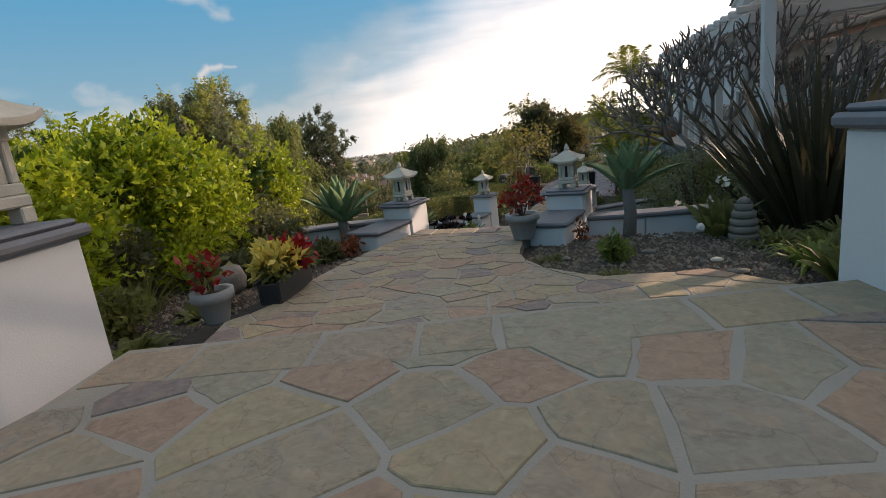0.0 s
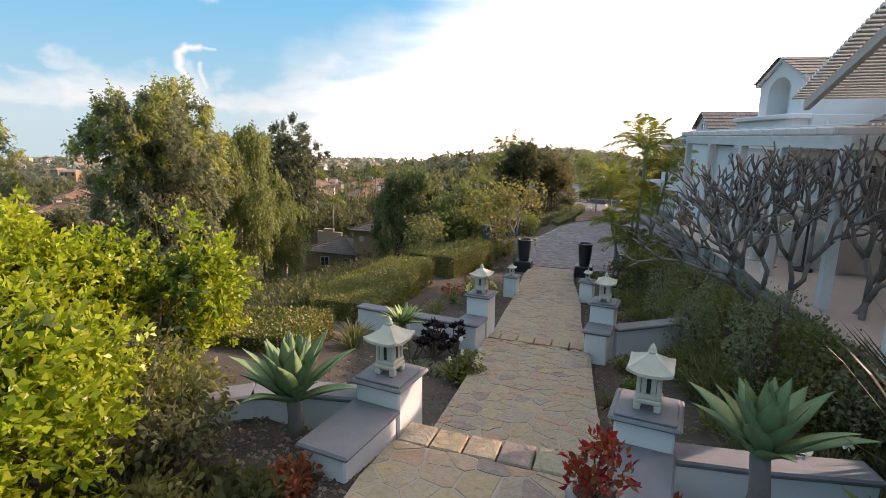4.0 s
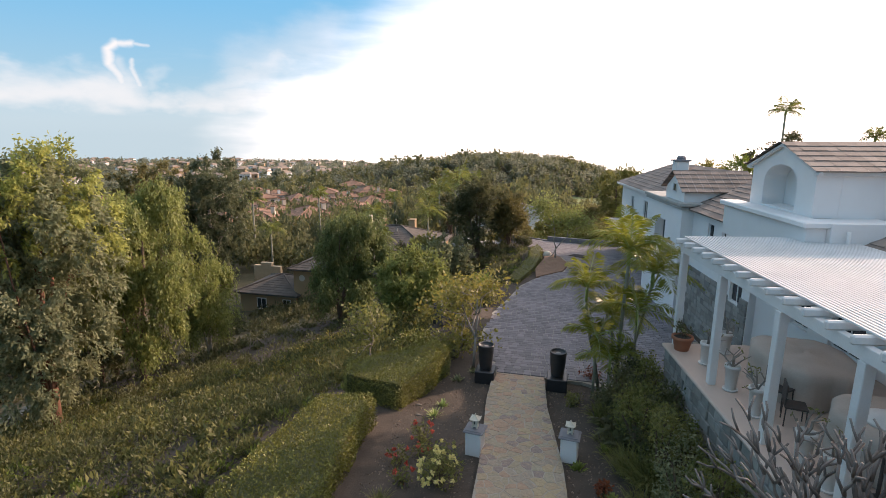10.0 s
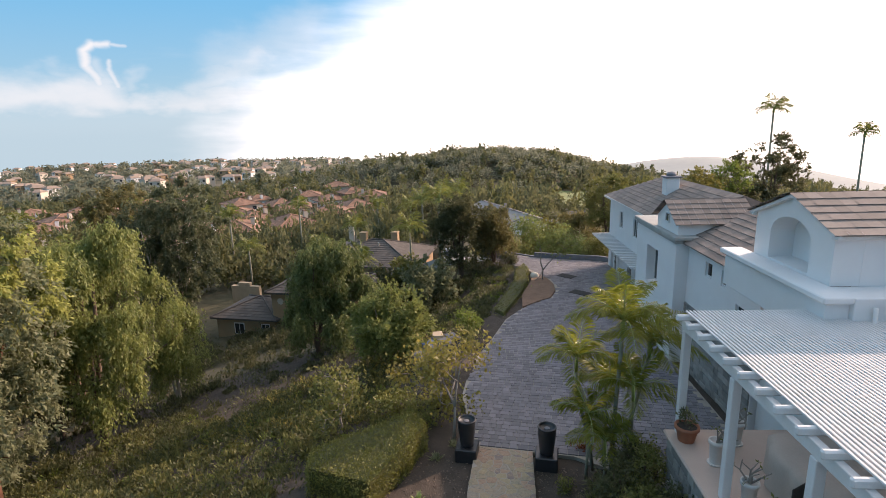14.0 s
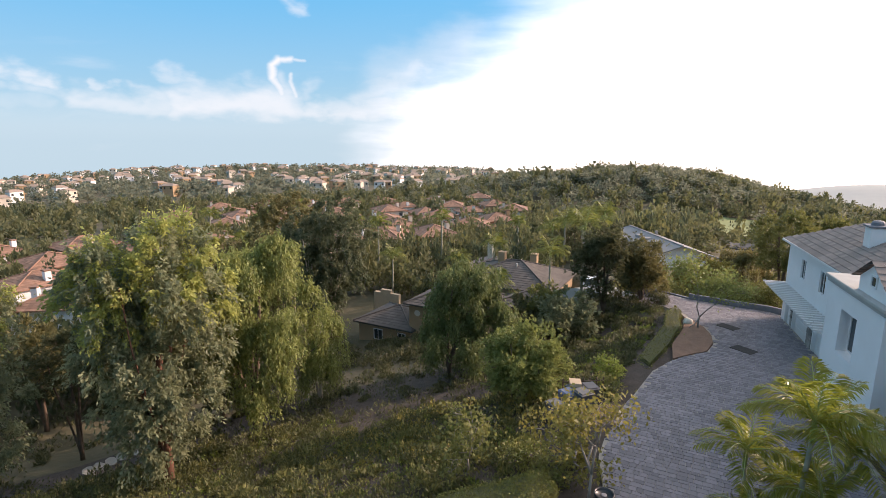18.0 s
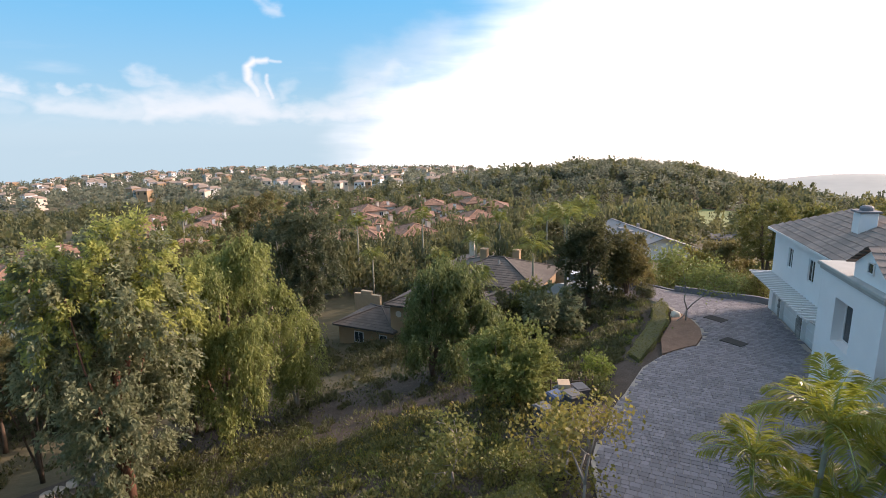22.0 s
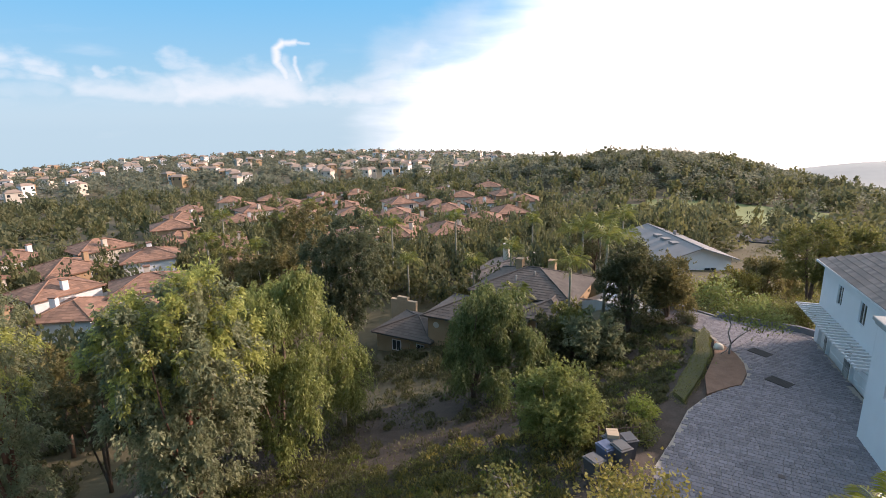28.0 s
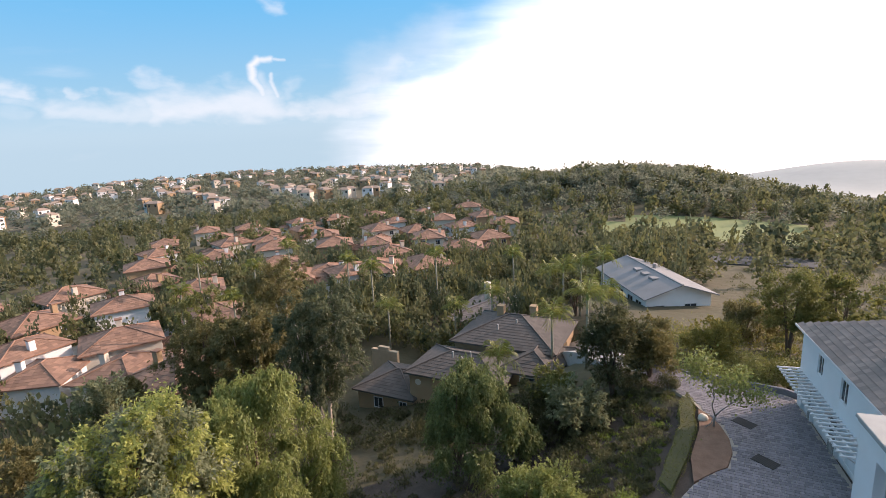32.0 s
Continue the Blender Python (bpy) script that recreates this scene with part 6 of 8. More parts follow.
for i in range(26):
    y = -1.4 - i * 0.52
    x = float(np.interp(y, (-15, -2), (6.35, 4.15))) - 0.5 + 0.4 * math.sin(i * 2.1)
    if y > -5.5:
        bush("deck_shrub", "dark leafy shrub against the deck wall", (x, y, gz(x, y)), (0.8, 0.8, 1.9 + 0.3 * math.sin(i * 1.7)), 2200, ("dark_leaf", "mid_leaf")[i % 2], 0.1, 420 + i, 0.4, group="shrubs along the deck wall")
    else:
        bush("deck_shrub", "grey-green shrub against the deck wall", (x, y, gz(x, y)), (0.8, 0.8, 1.75 + 0.3 * math.sin(i * 1.7)), 2000, ("mid_leaf", "eucalypt")[i % 2], 0.085, 420 + i, 0.4, group="shrubs along the deck wall")
        for k in range(3):
            tuft("tall grassy clump against the deck wall", (x - 0.35 * k, y + 0.25 * k, gz(x, y)), 150, 1.5 + 0.3 * math.sin(i * 1.7) - 0.3 * k, 0.02, ("grass_blade", "mid_leaf", "grass_blade")[(i + k) % 3], 440 + 3 * i + k, 1.5, 0.5, 0.3, group="grassy clumps along the deck wall")
# low creeping cover and shrubs
for i, (x, y, sx, sy, sz, m, n, lab) in enumerate(((-0.3, -19.3, 0.75, 0.4, 0.22, "scrub", 900, "low grey-purple ground cover at the wall"), (0.1, -18.9, 0.3, 0.4, 0.2, "rust_leaf", 350, "low reddish ground cover at the wall"),
                                                  (3.98, -19.5, 0.18, 0.18, 0.32, "fresh_leaf", 260, "small lime-green shrub on bare soil"), (3.05, -11.9, 0.25, 0.25, 0.3, "mid_leaf", 300, "small green shrub at the wall"),
                                                  (0.28, -14.0, 0.3, 0.3, 0.5, "mid_leaf", 420, "leafy green shrub beside the walk"), (3.15, -13.35, 0.22, 0.22, 0.25, "fresh_leaf", 300, "variegated small shrub on bare soil"),
                                                  (2.55, -6.2, 0.2, 0.2, 0.35, "rust_leaf", 220, "small reddish shrub beside the walk"), (0.9, -17.2, 0.08, 0.1, 0.32, "red_leaf", 40, "spindly red-leaved seedling beside the step"), (3.4, -18.05, 0.1, 0.1, 0.3, "rust_leaf", 50, "spindly reddish seedling in the bed"),
                                                  (-3.4, 1.6, 0.9, 0.9, 0.8, "mid_leaf", 900, "leafy shrub at the drive's edge"), (-4.6, 2.6, 1.1, 1.0, 0.9, "hedge", 1100, "rounded shrub at the drive's edge"), (-2.9, 3.2, 0.6, 0.7, 0.7, "gold_leaf", 600, "golden shrub beside the drive"),
                                                  (-3.3, 11.6, 0.9, 0.8, 1.3, "fresh_leaf", 1400, "bright green shrub at the drive"), (-2.9, 9.6, 0.8, 0.8, 0.9, "mid_leaf", 900, "shrub at the drive"), (2.5, 1.0, 0.45, 0.3, 0.45, "rust_leaf", 260, "rose bush by the urn"),
                                                  (1.9, -1.2, 0.3, 0.5, 0.35, "mid_leaf", 300, "low shrub by the urn"), (4.2, 0.0, 0.8, 0.6, 1.0, "dark_leaf", 900, "dark shrub at the deck corner"))):
    bush("shrub", lab, (x, y, gz(x, y)), (sx, sy, sz), n, m, 0.09 if sx < 0.5 else 0.13, 300 + i, 0.4)
for i, (x, y, m, k, s, leaf_n) in enumerate(((-2.35, -4.9, "rose_red", 8, 0.42, 260), (-2.6, -6.2, "rose_red", 5, 0.34, 180), (-2.25, -7.0, "rose_red", 4, 0.34, 160), (-1.35, -6.9, "rose_yellow", 26, 0.6, 700), (-1.5, -6.1, "rose_yellow", 9, 0.5, 380), (-2.1, -5.7, "rose_red", 3, 0.3, 150))):
    r = np.random.default_rng(330 + i)
    b = bush("rose_bush", "leafy rose bush with yellow flowers" if "yellow" in m else "thin red-flowered rose bush", (x, y, gz(x, y)), (s, s, s * 1.25), leaf_n, "mid_leaf", 0.085, 340 + i, 0.35, "rose")
    for j in range(k):
        d = unit(r.normal(size=3) + np.array([0, -0.3, 0.5]))
        q = np.array([0, 0, s * 0.7]) + d * np.array([s * 0.9, s * 0.9, s * 0.7])
        part("bloom", quads_mesh("bloom", leaf_quads(np.repeat(q[None], 14, 0), 0.075, r, 0.9), M[m]), None, b)

for i, (x, y, sx, sz, m) in enumerate(((-1.25, -19.1, 0.6, 0.75, "dark_leaf"), (-0.95, -20.75, 0.5, 0.7, "citrus"), (-1.65, -18.5, 0.6, 0.8, "mid_leaf"), (-0.6, -19.75, 0.4, 0.4, "mid_leaf"), (-1.0, -21.6, 0.5, 0.8, "dark_leaf"), (-0.15, -22.4, 0.35, 0.4, "mid_leaf"), (-2.6, -18.2, 0.7, 1.0, "dark_leaf"), (-0.35, -20.7, 0.3, 0.35, "dark_leaf"))):
    bush("bed_shrub", "low leafy shrub under the lemon trees", (x, y, gz(x, y)), (sx, sx, sz), 1100, m, 0.09, 380 + i, 0.4, group="shrubs under the lemon trees")

for i, (x, y, k, h) in enumerate(((2.4, 30.0, 1.1, 1.6), (4.0, 29.8, 1.2, 2.3), (5.6, 30.2, 1.2, 2.5), (3.2, 31.4, 1.3, 2.2), (0.6, 30.8, 1.0, 1.4))):
    bush("rounded_shrub", "rounded dense green shrub behind the drive wall", (x, y, gz(x, y)), (k, k, h), 3600, ("hedge", "mid_leaf")[i % 2], 0.13, 520 + i, 0.42, group="shrubs behind the drive wall")
rw = np.random.default_rng(530)
for i in range(9):
    x, y = -29.1 - 0.16 * i + rw.uniform(-0.15, 0.15), -0.6 + 0.72 * i
    z = max(gz(x + a, y + b) for a in (-0.5, 0.5) for b in (-0.3, 0.3))
    slab = thing("stepping_slab", "pale stepping slab on the path under the trees", "slab", pose(x, y, z, 0, 0, rw.uniform(-20, 20)), "stepping slabs")
    o = [(0.55 * math.cos(a) * rw.uniform(0.85, 1.1), 0.32 * math.sin(a) * rw.uniform(0.85, 1.1)) for a in np.linspace(0, 6.283, 9)[:-1]]
    part("slab", Shape().prism(o, -0.4, 0.06), M["mortar"], slab)
# plumeria: bare forking grey branches
def plumeria(base, seed):
    rng = np.random.default_rng(seed)
    t = thing("plumeria", "leafless plumeria tree with forking grey branches", "tree", pose(*base))
    twigs, limbs = Shape(), []

    def grow(p, d, l, r, depth):
        q = p + d * l
        mid = (p + q) / 2 + rng.normal(size=3) * l * 0.07
        if depth < 3:
            limbs.append(Shape())
        (limbs[-1] if depth < 3 else twigs).tube([p, mid, q], (r, r * 0.9, r * 0.78), 7 if depth < 3 else 5)
        if depth == 8:
            return
        k = 3 if depth in (1, 3) else 2
        x = unit(np.cross(d, rng.normal(size=3)))
        y = np.cross(d, x)
        for i in range(k):
            a = 6.283 * i / k + rng.uniform(-0.3, 0.3)
            open_ = (0.7, 0.55, 0.55)[depth] if depth < 3 else 0.46
            n = unit(d + (x * math.cos(a) + y * math.sin(a)) * open_ + np.array([0.04, 0, 0.17]))
            grow(q, n, (1.04 if depth == 0 else l) * rng.uniform(0.74, 0.92), r * 0.82, depth + 1)

    grow(np.array([0, 0, -0.1]), unit(np.array([0.05, 0.05, 1.0])), 0.55, 0.09, 0)
    for limb in limbs:
        part("limb", limb, M["dark_bark"], t, smooth=True)
    tagged(part("branchwork", twigs, M["dark_bark"], t, smooth=True), kind="stuff")
    return t


plumeria((6.0, -12.1, gz(6.0, -12.1)), 402)

# stone pagoda basket beside the callas
basket = thing("stone_pagoda", "small grey ribbed stone pagoda among the lilies", "ornament", pose(5.36, -18.25, gz(5.36, -18.25)))
for i, (r, h) in enumerate(((0.17, 0.0), (0.165, 0.09), (0.155, 0.18), (0.135, 0.27), (0.10, 0.36))):
    part("tier", Shape().lathe([(r * 0.85, h), (r, h + 0.02), (r, h + 0.07), (r * 0.85, h + 0.09)], 20), M["rock"], basket, smooth=True)
part("tip", Shape().lathe([(0.09, 0.45), (0.06, 0.5), (0.01, 0.53)], 16), M["rock"], basket, smooth=True)

# ---- clipped hedges ----
def hedge(label, outline, top, base, n, seed, leaf="hedge", size=0.058):
    """A clipped hedge: a dark inner body under a skin of small leaves on top and sides."""
    rng = np.random.default_rng(seed)
    t = thing("hedge", label, "hedge")
    o = np.array(outline, float)
    c = o.mean(0)
    inner = [tuple(c + (p - c) * 0.93) for p in o]
    if sum(a[0] * b[1] - b[0] * a[1] for a, b in zip(inner, inner[1:] + inner[:1])) < 0:
        inner, o = inner[::-1], o[::-1]
    part("body", Shape().prism(inner, base - 0.3, top - 0.09), M["dark_leaf"], t, "dark solid inside of the hedge")
    area = 0.5 * abs(sum(a[0] * b[1] - b[0] * a[1] for a, b in zip(o, np.roll(o, -1, 0))))
    per = np.linalg.norm(np.roll(o, -1, 0) - o, axis=1)
    side = per.sum() * (top - base)
    k = int(n * area / (area + side))
    pts, ways = [], []
    lo, hi = o.min(0), o.max(0)
    poly = [tuple(p) for p in o]
    while len(pts) < k:
        x, y = rng.uniform(lo, hi)
        if inside(x, y, poly):
            pts.append((x, y, top - 0.03 + 0.05 * math.sin(3 * x + seed) * math.cos(2.3 * y) + rng.normal() * 0.025))
            ways.append((0, 0, 1))
    for i in range(len(o)):
        a, b = o[i], o[(i + 1) % len(o)]
        m = int((n - k) * per[i] / per.sum())
        s = rng.uniform(0, 1, m)
        out = np.array([b[1] - a[1], a[0] - b[0]]) / per[i]
        z = rng.uniform(base, top, m)
        bulge = 0.06 * np.sin(s * per[i] * 2.4 + i) + rng.normal(size=m) * 0.03 - 0.10 * smooth(z, top - 0.18, top)
        q = a + (b - a) * s[:, None] + out * bulge[:, None]
        pts += [(x, y, h) for (x, y), h in zip(q, z)]
        ways += [(out[0], out[1], 0.3)] * m
    part("leaves", quads_mesh("leaves", leaf_quads(np.array(pts), size, rng, 0.6, np.array(ways, float) * 0.9), M[leaf]), None, t)
    return t


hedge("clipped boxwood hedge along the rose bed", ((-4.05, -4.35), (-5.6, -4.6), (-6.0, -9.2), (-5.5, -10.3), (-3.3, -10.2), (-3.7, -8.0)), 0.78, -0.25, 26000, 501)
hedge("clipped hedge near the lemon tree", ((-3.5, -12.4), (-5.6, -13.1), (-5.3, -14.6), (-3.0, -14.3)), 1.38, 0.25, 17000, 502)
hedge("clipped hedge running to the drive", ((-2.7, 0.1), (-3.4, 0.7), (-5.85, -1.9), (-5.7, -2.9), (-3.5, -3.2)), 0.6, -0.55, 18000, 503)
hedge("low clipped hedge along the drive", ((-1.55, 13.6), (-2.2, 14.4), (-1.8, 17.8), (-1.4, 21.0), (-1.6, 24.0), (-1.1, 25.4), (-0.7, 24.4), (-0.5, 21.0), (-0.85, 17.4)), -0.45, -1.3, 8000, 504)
bush("road_bush", "low dark bush at the road's mouth", (-2.3, 26.5, gz(-2.3, 26.5)), (0.9, 0.8, 1.0), 2600, "dark_leaf", 0.1, 505, 0.4)

# scrub on the slope, joined
rs = np.random.default_rng(600)
def scrub(name, label, n, box, leaf, h, seed, free=None, per=60, size=0.2):
    rng = np.random.default_rng(seed)
    out = []
    while len(out) < n:
        x, y = rng.uniform(box[0], box[1]), rng.uniform(box[2], box[3])
        if free and not free(x, y):
            continue
        k = h * (0.4 + 1.3 * rng.uniform() ** 2)
        a = rng.uniform(0, 6.283, per)
        r = np.sqrt(rng.uniform(0, 1, per)) * k * 0.85
        p = np.stack([x + np.cos(a) * r, y + np.sin(a) * r, np.full(per, gz(x, y)) + rng.uniform(0, 1, per) * k * 0.75 * (1 - (r / (k * 0.9)) ** 2)], 1)
        out.append(leaf_quads(p, size, rng, 0.35, np.stack([np.cos(a) * 0.5, np.sin(a) * 0.5, np.full(per, 0.9)], 1), 0.5))
    return tagged(new(name, quads_mesh(name, np.concatenate(out), M[leaf])), label, "scrub", kind="stuff")


def on_slope(x, y):
    e = np.interp(y, (-40, -22, -15, -12, -9, -4, -1, 1, 6, 12, 17, 22), (-5.5, -4.0, -6.1, -6.4, -6.8, -6.5, -6.4, -4.6, -4.4, -2.9, -2.3, -2.0))
    return x < e and not (-5.0 < x < -2.4 and 5.0 < y < 8.3)


def bare(x, y):
    """Trodden brown earth under the tall trees and before the tan house."""
    return -27 < x < -9.5 and 9.0 + 0.25 * (x + 10) + 1.6 * math.sin(0.9 * x) + 0.9 * math.sin(2.3 * x + 1) < y < 26 + 0.2 * (x + 10)


def mid_slope(x, y):
    return on_slope(x, y) and not bare(x, y) and x > -28 + 0.4 * (y + 5)


scrub("slope_scrub", "rough green scrub covering the slope", 950, (-29, -3, -16, 9), "scrub", 1.0, 601, mid_slope, 110, 0.15)
scrub("slope_grass", "tall weedy grass on the slope", 420, (-29, -3, -16, 12), "grass_blade", 0.65, 602, mid_slope, 80, 0.24)
scrub("slope_herbs", "fresh green herbs on the slope", 170, (-27, -3, -14, 10), "fresh_leaf", 0.45, 610, mid_slope, 60, 0.18)
# a sunlit strip of grass, its light put into golden leaves
scrub("golden_scrub", "yellow scrub for a sunlit strip of the slope", 70, (-14, -4, 2, 11), "gold_leaf", 0.55, 603, on_slope, 60, 0.24)
# those on the bare earth are added to darken it like tree shade
scrub("dark_scrub", "dark low bushes below the drive, some standing in for shade", 300, (-25, -3, 8, 30), "dark_leaf", 0.75, 604, lambda x, y: on_slope(x, y) and (not bare(x, y) or rs.uniform() < 0.65), 80, 0.22)
scrub("belt_scrub", "dark undergrowth among the tall trees", 320, (-48, -20, -18, 20), "dark_leaf", 0.9, 607, lambda x, y: x < -22 + 0.3 * (y + 5) and not (-36 < x < -29 and -2 < y < 6), 70, 0.3)
scrub("bank_ivy", "dark green ivy bank beside the drive", 380, (-9, -1.8, 10, 27), "dark_leaf", 0.45, 605, on_slope, 70, 0.2)
scrub("bank_herbs", "fresh green herbs on the bank beside the drive", 110, (-9, -1.8, 10, 27), "fresh_leaf", 0.4, 612, on_slope, 60, 0.16)
scrub("house_planting", "dark planting round the tan house", 150, (-36, -8, 21, 31), "dark_leaf", 1.1, 606, lambda x, y: y < 28.4, 80, 0.3)
scrub("far_bank", "rough yellow-green planting beyond the drive", 130, (-7, 26, 30.8, 60), "gold_leaf", 1.1, 608, lambda x, y: not inside(x, y, DRIVE) and y > 29.5 + 0.2 * abs(x - 2) and not (-16 < x < 5 and 47 < y < 72), 90, 0.24)
scrub("far_bank", "green shrubs beyond the drive", 400, (-7, 26, 30.8, 60), "mid_leaf", 1.5, 609, lambda x, y: not inside(x, y, DRIVE) and y > 29.5 + 0.2 * abs(x - 2) and not (-16 < x < 5 and 47 < y < 72), 90, 0.24)
scrub("valley_scrub", "hazy green scrub below the drive", 260, (4, 60, 60, 130), "far_leaf", 2.2, 611, None, 110, 0.3)
# mulch and gravel
mulch = sheet("mulch_bed", ((-0.5, 15.3), (0.55, 16.75), (1.12, 17.35), (1.42, 19.0), (1.32, 20.4), (0.88, 21.8), (0.2, 23.0), (-0.4, 23.6), (-0.3, 21.0), (-0.7, 17.6)), lambda x, y: drive_z(x, y) + 0.05, 0.35, M["mulch"], "bark mulch bed beside the drive", "bed")
rock_bits = []
for i in range(17000):
    if i % 3 == 2:
        x, y = rg.uniform(-2.6, 0.6), rg.uniform(-22.6, -17.8)
    elif i % 2:
        x, y = rg.uniform(2.9, 6.6), rg.uniform(-20.6, -17.3)
        if inside(x, y, PATIO):
            continue
    else:
        y = rg.uniform(-16.8, 0.0)
        l, r_ = np.interp(y, [e[0] for e in WALK_EDGE[:-1]][::-1], [e[1] for e in WALK_EDGE[:-1]][::-1]), np.interp(y, [e[0] for e in WALK_EDGE[:-1]][::-1], [e[2] for e in WALK_EDGE[:-1]][::-1])
        x = l - rg.uniform(0.1, 2.8) if rg.uniform() < 0.6 else r_ + rg.uniform(0.1, 1.4)
    k = 0.01 + 0.034 * rg.uniform() ** 2
    rock_bits.append((x, y, gz(x, y) + 0.004, k))
pebbles = Shape()
for x, y, z, k in rock_bits:
    a = rg.uniform(0, 6.28)
    c, s = math.cos(a) * k, math.sin(a) * k
    pebbles.add([(x + c, y + s, z), (x - s * 0.7, y + c * 0.7, z), (x - c, y - s, z), (x + s * 0.7, y - c * 0.7, z), (x + 0.2 * c, y + 0.2 * s, z + k * 0.8)], [(0, 1, 4), (1, 2, 4), (2, 3, 4), (3, 0, 4)])
tagged(part("bed_gravel", pebbles, M["gravel"]), "scattered gravel and bark on the beds", "gravel", kind="stuff")

# ---- palms ----
def frond_quads(origin, way, length, rng, leaf=0.5, pairs=26, droop=0.7, broad=0.022, lift=-0.45):
    """A feather frond: a row of narrow leaflets on either side of an arching rib; also gives the rib."""
    way = unit(np.asarray(way, float))
    side = unit(np.cross(way, (0, 0, 1.0)))
    q = np.linspace(0, 1, pairs)
    rib = origin + way * length * q[:, None] + np.array([0, 0, -1.0]) * length * droop * (q ** 2.2)[:, None]
    along = unit(np.gradient(rib, axis=0))
    out = []
    for s in (-1, 1):
        l = leaf * (0.35 + 0.9 * np.sin(np.pi * np.clip(q * 0.9 + 0.08, 0, 1)))
        d = unit(side * s + along * 0.8 + np.array([0, 0, lift]) + rng.normal(size=(pairs, 3)) * 0.12)
        w = along * broad
        mid = rib + d * l[:, None] * 0.5
        tip = rib + d * l[:, None] + np.array([0, 0, -0.22]) * l[:, None]
        out.append(np.stack([rib, mid - w, tip, mid + w], 1))
    return np.concatenate(out[:2])[pairs // 8:], rib


def palm(label, base, stem, n, length, seed, leaf=0.5, trunk_r=0.09, pairs=26, group="", broad=0.03, green="palm_leaf"):
    rng = np.random.default_rng(seed)
    t = thing("palm_tree", label, "palm", pose(*base), group)
    stem = [np.array(p, float) for p in stem]
    part("trunk", Shape().tube(stem, np.linspace(trunk_r, trunk_r * 0.75, len(stem)), 10), M["palm_bark"], t, smooth=True)
    top = stem[-1]
    part("crownshaft", Shape().tube([top - (0, 0, 0.1), top + (0, 0, 0.25), top + (0, 0, 0.6)], (trunk_r * 0.9, trunk_r * 1.0, trunk_r * 0.4), 10), M["aloe"], t, smooth=True)
    for i in range(n):
        a = i * 2.39996 + rng.uniform(-0.2, 0.2)
        e = 0.3 + 1.05 * (i / n) + rng.uniform(-0.12, 0.12)
        way = (math.cos(a) * math.cos(e), math.sin(a) * math.cos(e), math.sin(e))
        v, rib = frond_quads(top + np.array([0, 0, 0.4]), way, length * rng.uniform(0.85, 1.1), rng, leaf, pairs, 0.74 - 0.34 * e, broad, -0.45 if length > 2 else -0.15)
        f = part("frond", quads_mesh("frond", v, M[green]), None, t)
        part("rib", Shape().tube(rib[:: max(1, pairs // 7)], np.linspace(0.02, 0.005, len(rib[:: max(1, pairs // 7)])), 5), M["aloe"], f)
    return t


for x, y, h, l, k in ((2.5, -0.55, 1.9, 1.5, 705), (3.75, -0.5, 2.9, 1.7, 706), (3.0, -0.75, 1.2, 1.4, 707)):
    palm("low clump palm with golden-green arching fronds", (x, y, -0.5), [(0, 0, 0), (0.03, 0, 0.5 * h), (0.0, -0.05, h)], 10, l, k, 0.42, 0.05, 36, broad=0.021)
palm("clump palm with golden-green arching fronds", (2.75, 0.0, -0.5), [(0, 0, 0), (-0.2, 0.0, 1.2), (-0.45, 0.05, 2.2), (-0.6, 0.1, 3.4)], 13, 1.65, 701, 0.44, 0.06, 40, broad=0.021)
palm("clump palm with golden-green arching fronds", (3.25, -0.3, -0.5), [(0, 0, 0), (0.02, -0.1, 1.8), (0.05, -0.25, 3.2), (0.1, -0.4, 4.95)], 16, 1.85, 702, 0.48, 0.07, 44, broad=0.021)
palm("clump palm with golden-green arching fronds", (3.6, 0.1, -0.5), [(0, 0, 0), (0.12, 0, 1.4), (0.35, -0.1, 2.6), (0.6, -0.2, 4.1)], 14, 1.75, 703, 0.46, 0.06, 42, broad=0.021)
palm("clump palm with golden-green arching fronds", (3.1, 0.35, -0.5), [(0, 0, 0), (0.0, 0.1, 0.8), (0.05, 0.2, 1.5), (0.0, 0.3, 2.3)], 12, 1.55, 704, 0.42, 0.055, 38, broad=0.021)
for i, (x, y, h, l) in enumerate(((-9.3, 31.5, 6.6, 2.8), (-16.5, 28.6, 4.6, 2.2), (-13.6, 36.0, 6.0, 2.6), (-13.8, 50.5, 6.5, 2.6), (-15.5, 48.5, 7.0, 2.6), (-8.5, 34.5, 5.5, 2.6), (-18.0, 52.0, 6.5, 2.6), (-24.0, 46.5, 6.5, 2.4), (-29.5, 47.0, 6.0, 2.4), (-38.0, 44.0, 6.5, 2.4), (25.0, 52.0, 17.0, 2.2), (35.3, 54.0, 14.0, 1.6), (-11.5, 52.0, 6.5, 2.2))):
    b = gz(x, y) if x < 20 else -6.0
    palm("tall queen palm with drooping feathery fronds", (x, y, b - 0.2), [(0, 0, 0), (0.1, 0, h * 0.5), (0.05, 0.1, h)], 14, l, 720 + i, 0.85, 0.14, 20, "queen palms", 0.04, "palm_deep")

rq = np.random.default_rng(745)
for i, (x, y) in enumerate(((-58, 36), (-54, 42), (-62, 44), (-50, 33), (-66, 34), (-70, 60), (-55, 58), (-46, 52), (-80, 48), (-40, 62), (-30, 72))):
    palm("tall slender palm between the valley houses", (x, y, gz(x, y) - 0.2), [(0, 0, 0), (0.2, 0, 5.0), (0.1, 0.2, 8.5 + 2.5 * rq.uniform())], 12, 2.3, 750 + i, 0.9, 0.16, 12, "valley palms", 0.09, "palm_deep")

